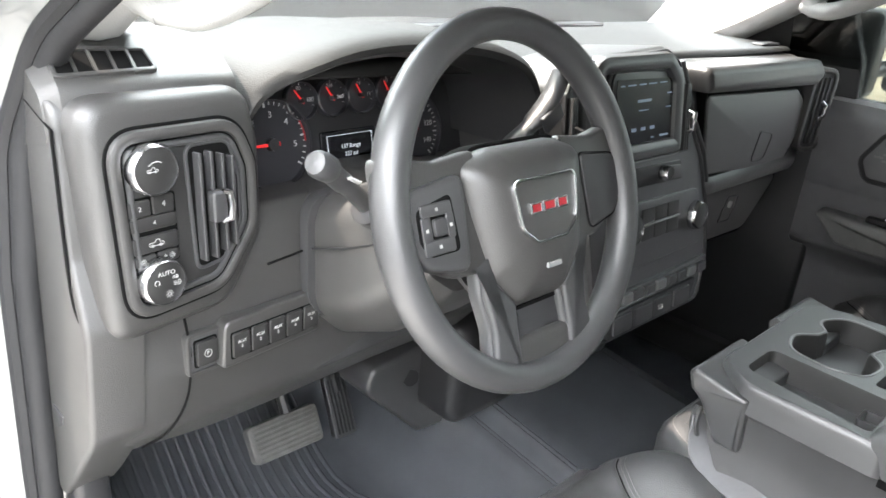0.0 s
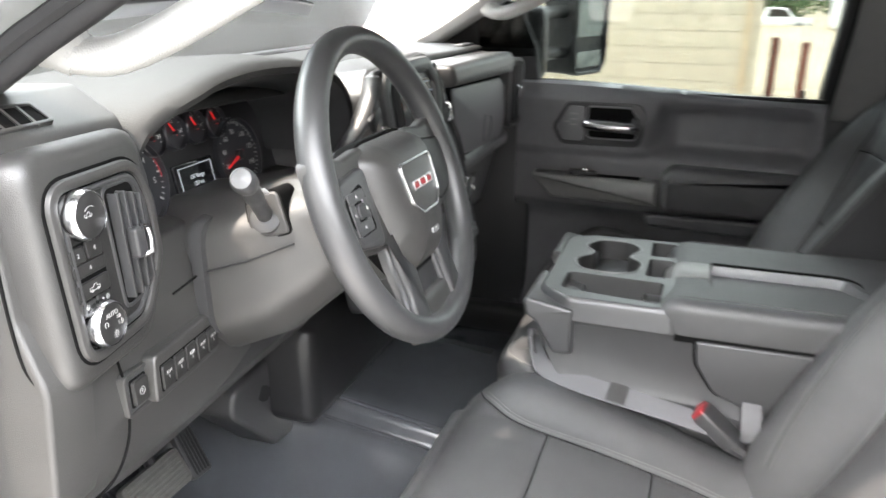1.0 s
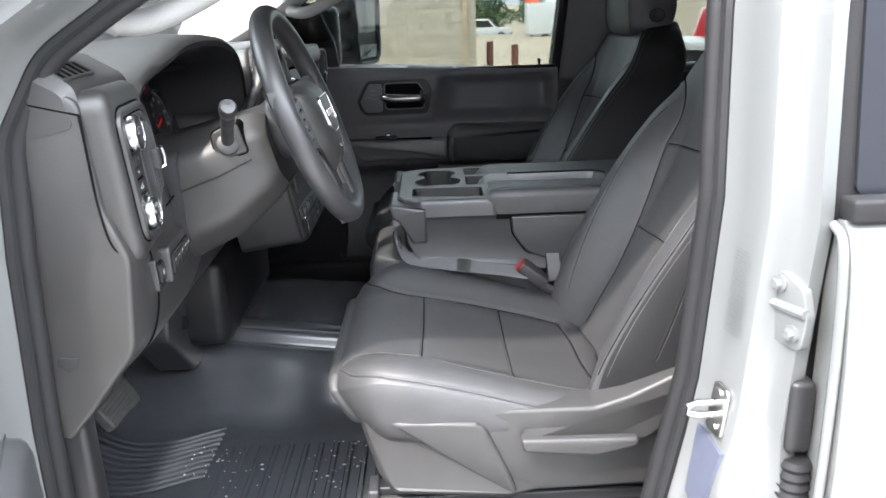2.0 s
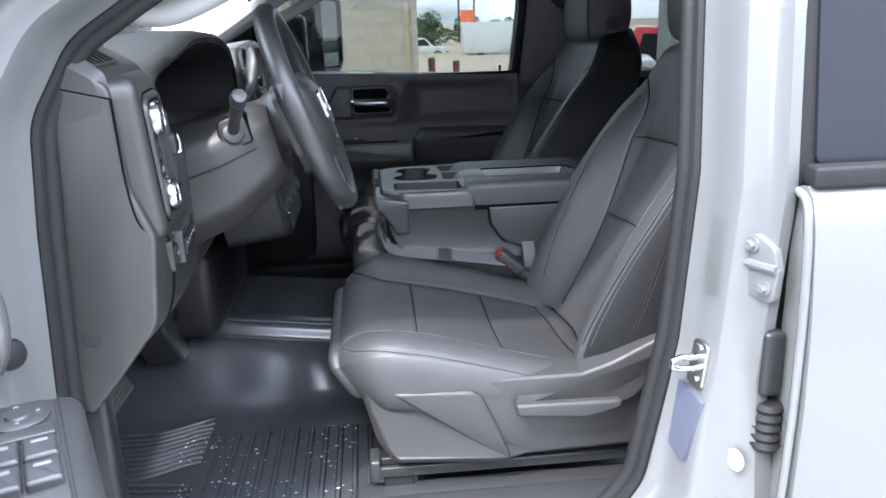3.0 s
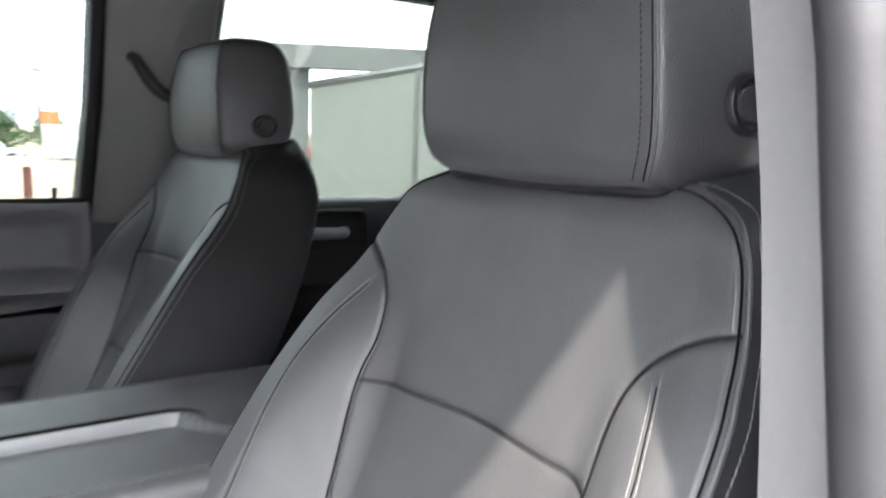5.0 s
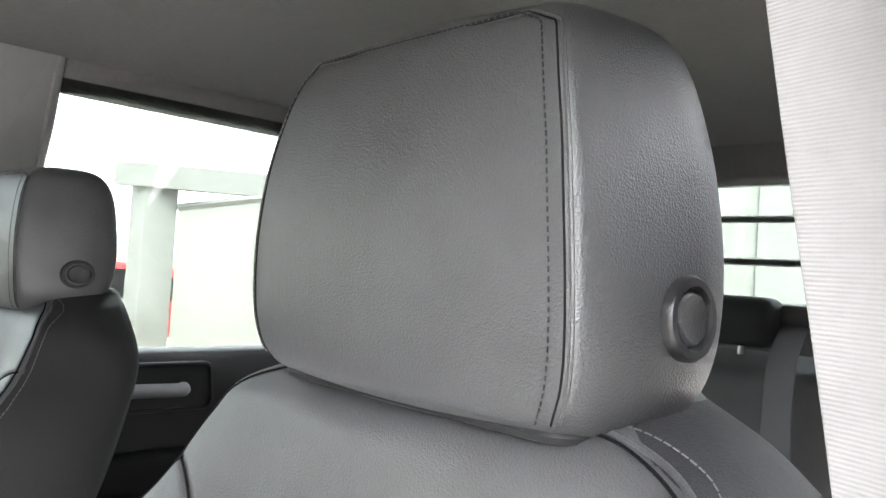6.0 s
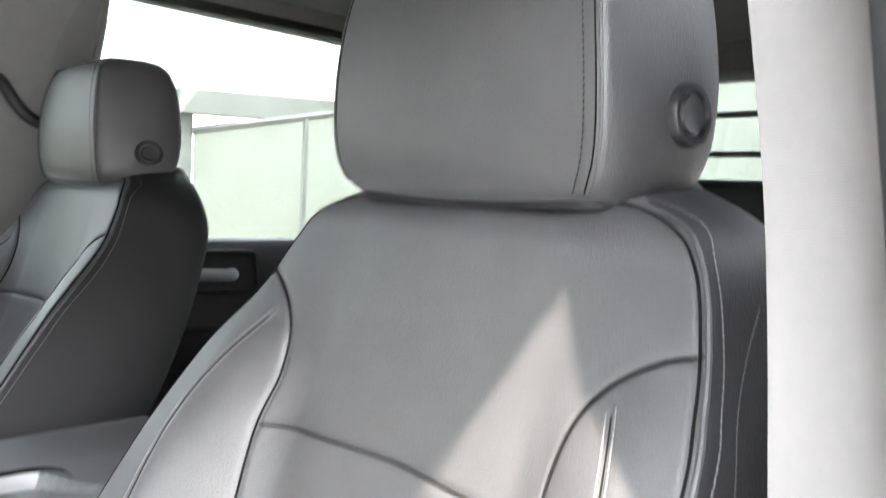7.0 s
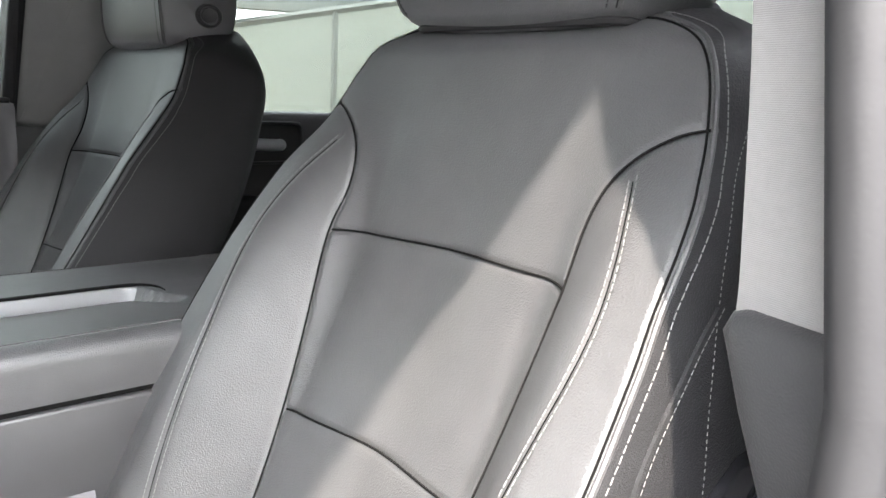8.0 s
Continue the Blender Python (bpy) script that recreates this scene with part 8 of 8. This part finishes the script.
car("red_pickup", "red pickup parked beside the grey building", 14.6, -5.9, 72, RED_PAINT, 5.0, 1.6, 3.2, z=-0.52)
car("white_car", "white pickup parked in front of the red one", 11.6, -3.9, 72, WV, 4.8, 1.6, 3.0, z=-0.95)
for x, y, h in ((9.5, -0.395, 1.10), (9.5, -0.750, 1.05)):
    p = thing("steel_post", "short rusty steel post in the ground", "post", "steel posts", (x, y, -0.9))
    part("pipe", lathe([(0, 0), (0.05, 0), (0.05, h + 0.98), (0.04, h + 1.0), (0, h + 1.0)], Matrix.Translation((x, y, -1.0)), 16), RUST, p)
sign = thing("orange_sign", "orange sign board on a pole", "sign", at=(66, -8.4, -1.4))
part("pole", tube([(66, -8.4, -1.5), (66, -8.4, 2.6)], 0.06, 8), STEEL, sign)
part("board", box(65.95, 66.05, -9.0, -7.8, 1.3, 2.5), mat("orange_board", (0.75, 0.16, 0.05), 0.5), sign)
for i, (x, y, h) in enumerate(((110, -13, 9), (130, -18, 11), (120, -26, 9))):
    p = thing("utility_pole", "weathered wooden utility pole with a cross arm", "utility pole", "utility poles", (x, y, -1.8))
    part("pole", tube([(x, y, -2), (x, y, h)], [0.18, 0.13], 8), BARK, p)
    part("cross_arm", box(x - 0.1, x + 0.1, y - 1.2, y + 1.2, h - 0.9, h - 0.7), BARK, p)


def tree(x, y, z, h, seed):
    rnd = random.Random(seed)
    t = thing("tree", "dense green tree beyond the lot", "tree", "trees", (x, y, z))
    bm = tube([(x, y, z), (x + 0.1, y, z + h * 0.3), (x, y + 0.1, z + h * 0.6)], [0.22, 0.16, 0.06], 8)
    for k in range(6):
        a = rnd.uniform(0, 6.28)
        tube([(x, y, z + h * (0.25 + 0.05 * k)), (x + math.cos(a) * h * 0.25, y + math.sin(a) * h * 0.25, z + h * (0.5 + 0.05 * k))], [0.08, 0.03], 6, bm)
    part("trunk", bm, BARK, t)
    verts, faces = [], []
    lobes = [(rnd.gauss(0, h * 0.22), rnd.gauss(0, h * 0.24), h * rnd.uniform(0.35, 0.9), h * rnd.uniform(0.12, 0.24)) for _ in range(14)]
    for lx, ly, lz, lr in lobes:
        for _ in range(210):
            d = Vector((rnd.gauss(0, 1), rnd.gauss(0, 1), rnd.gauss(0, 1))).normalized() * lr * rnd.uniform(0.75, 1.05)
            c = Vector((x + lx, y + ly, z + lz)) + d
            u = Vector((rnd.gauss(0, 1), rnd.gauss(0, 1), rnd.gauss(0, 1))).normalized() * h * 0.030
            w = u.cross(Vector((rnd.gauss(0, 1), rnd.gauss(0, 1), rnd.gauss(0, 1)))).normalized() * h * 0.018
            k = len(verts)
            verts += [c - u, c + w, c + u, c - w]
            faces.append((k, k + 1, k + 2, k + 3))
    base = Vector((x, y, z))
    me = bpy.data.meshes.new("crown")
    me.from_pydata([v - base for v in verts], [], faces)
    me.materials.append(LEAF)
    o = new("crown", me)
    o.parent = t
    return t


for i, (x, y, h) in enumerate(((85, -3.6, 5.6), (90, -6.8, 4.8), (96, -12, 4.2), (100, -17, 4.0), (104, -22, 4.2), (98, 1.0, 5.4), (104, -27, 3.8))):
    tree(x, y, -2.2, h, 20 + i)
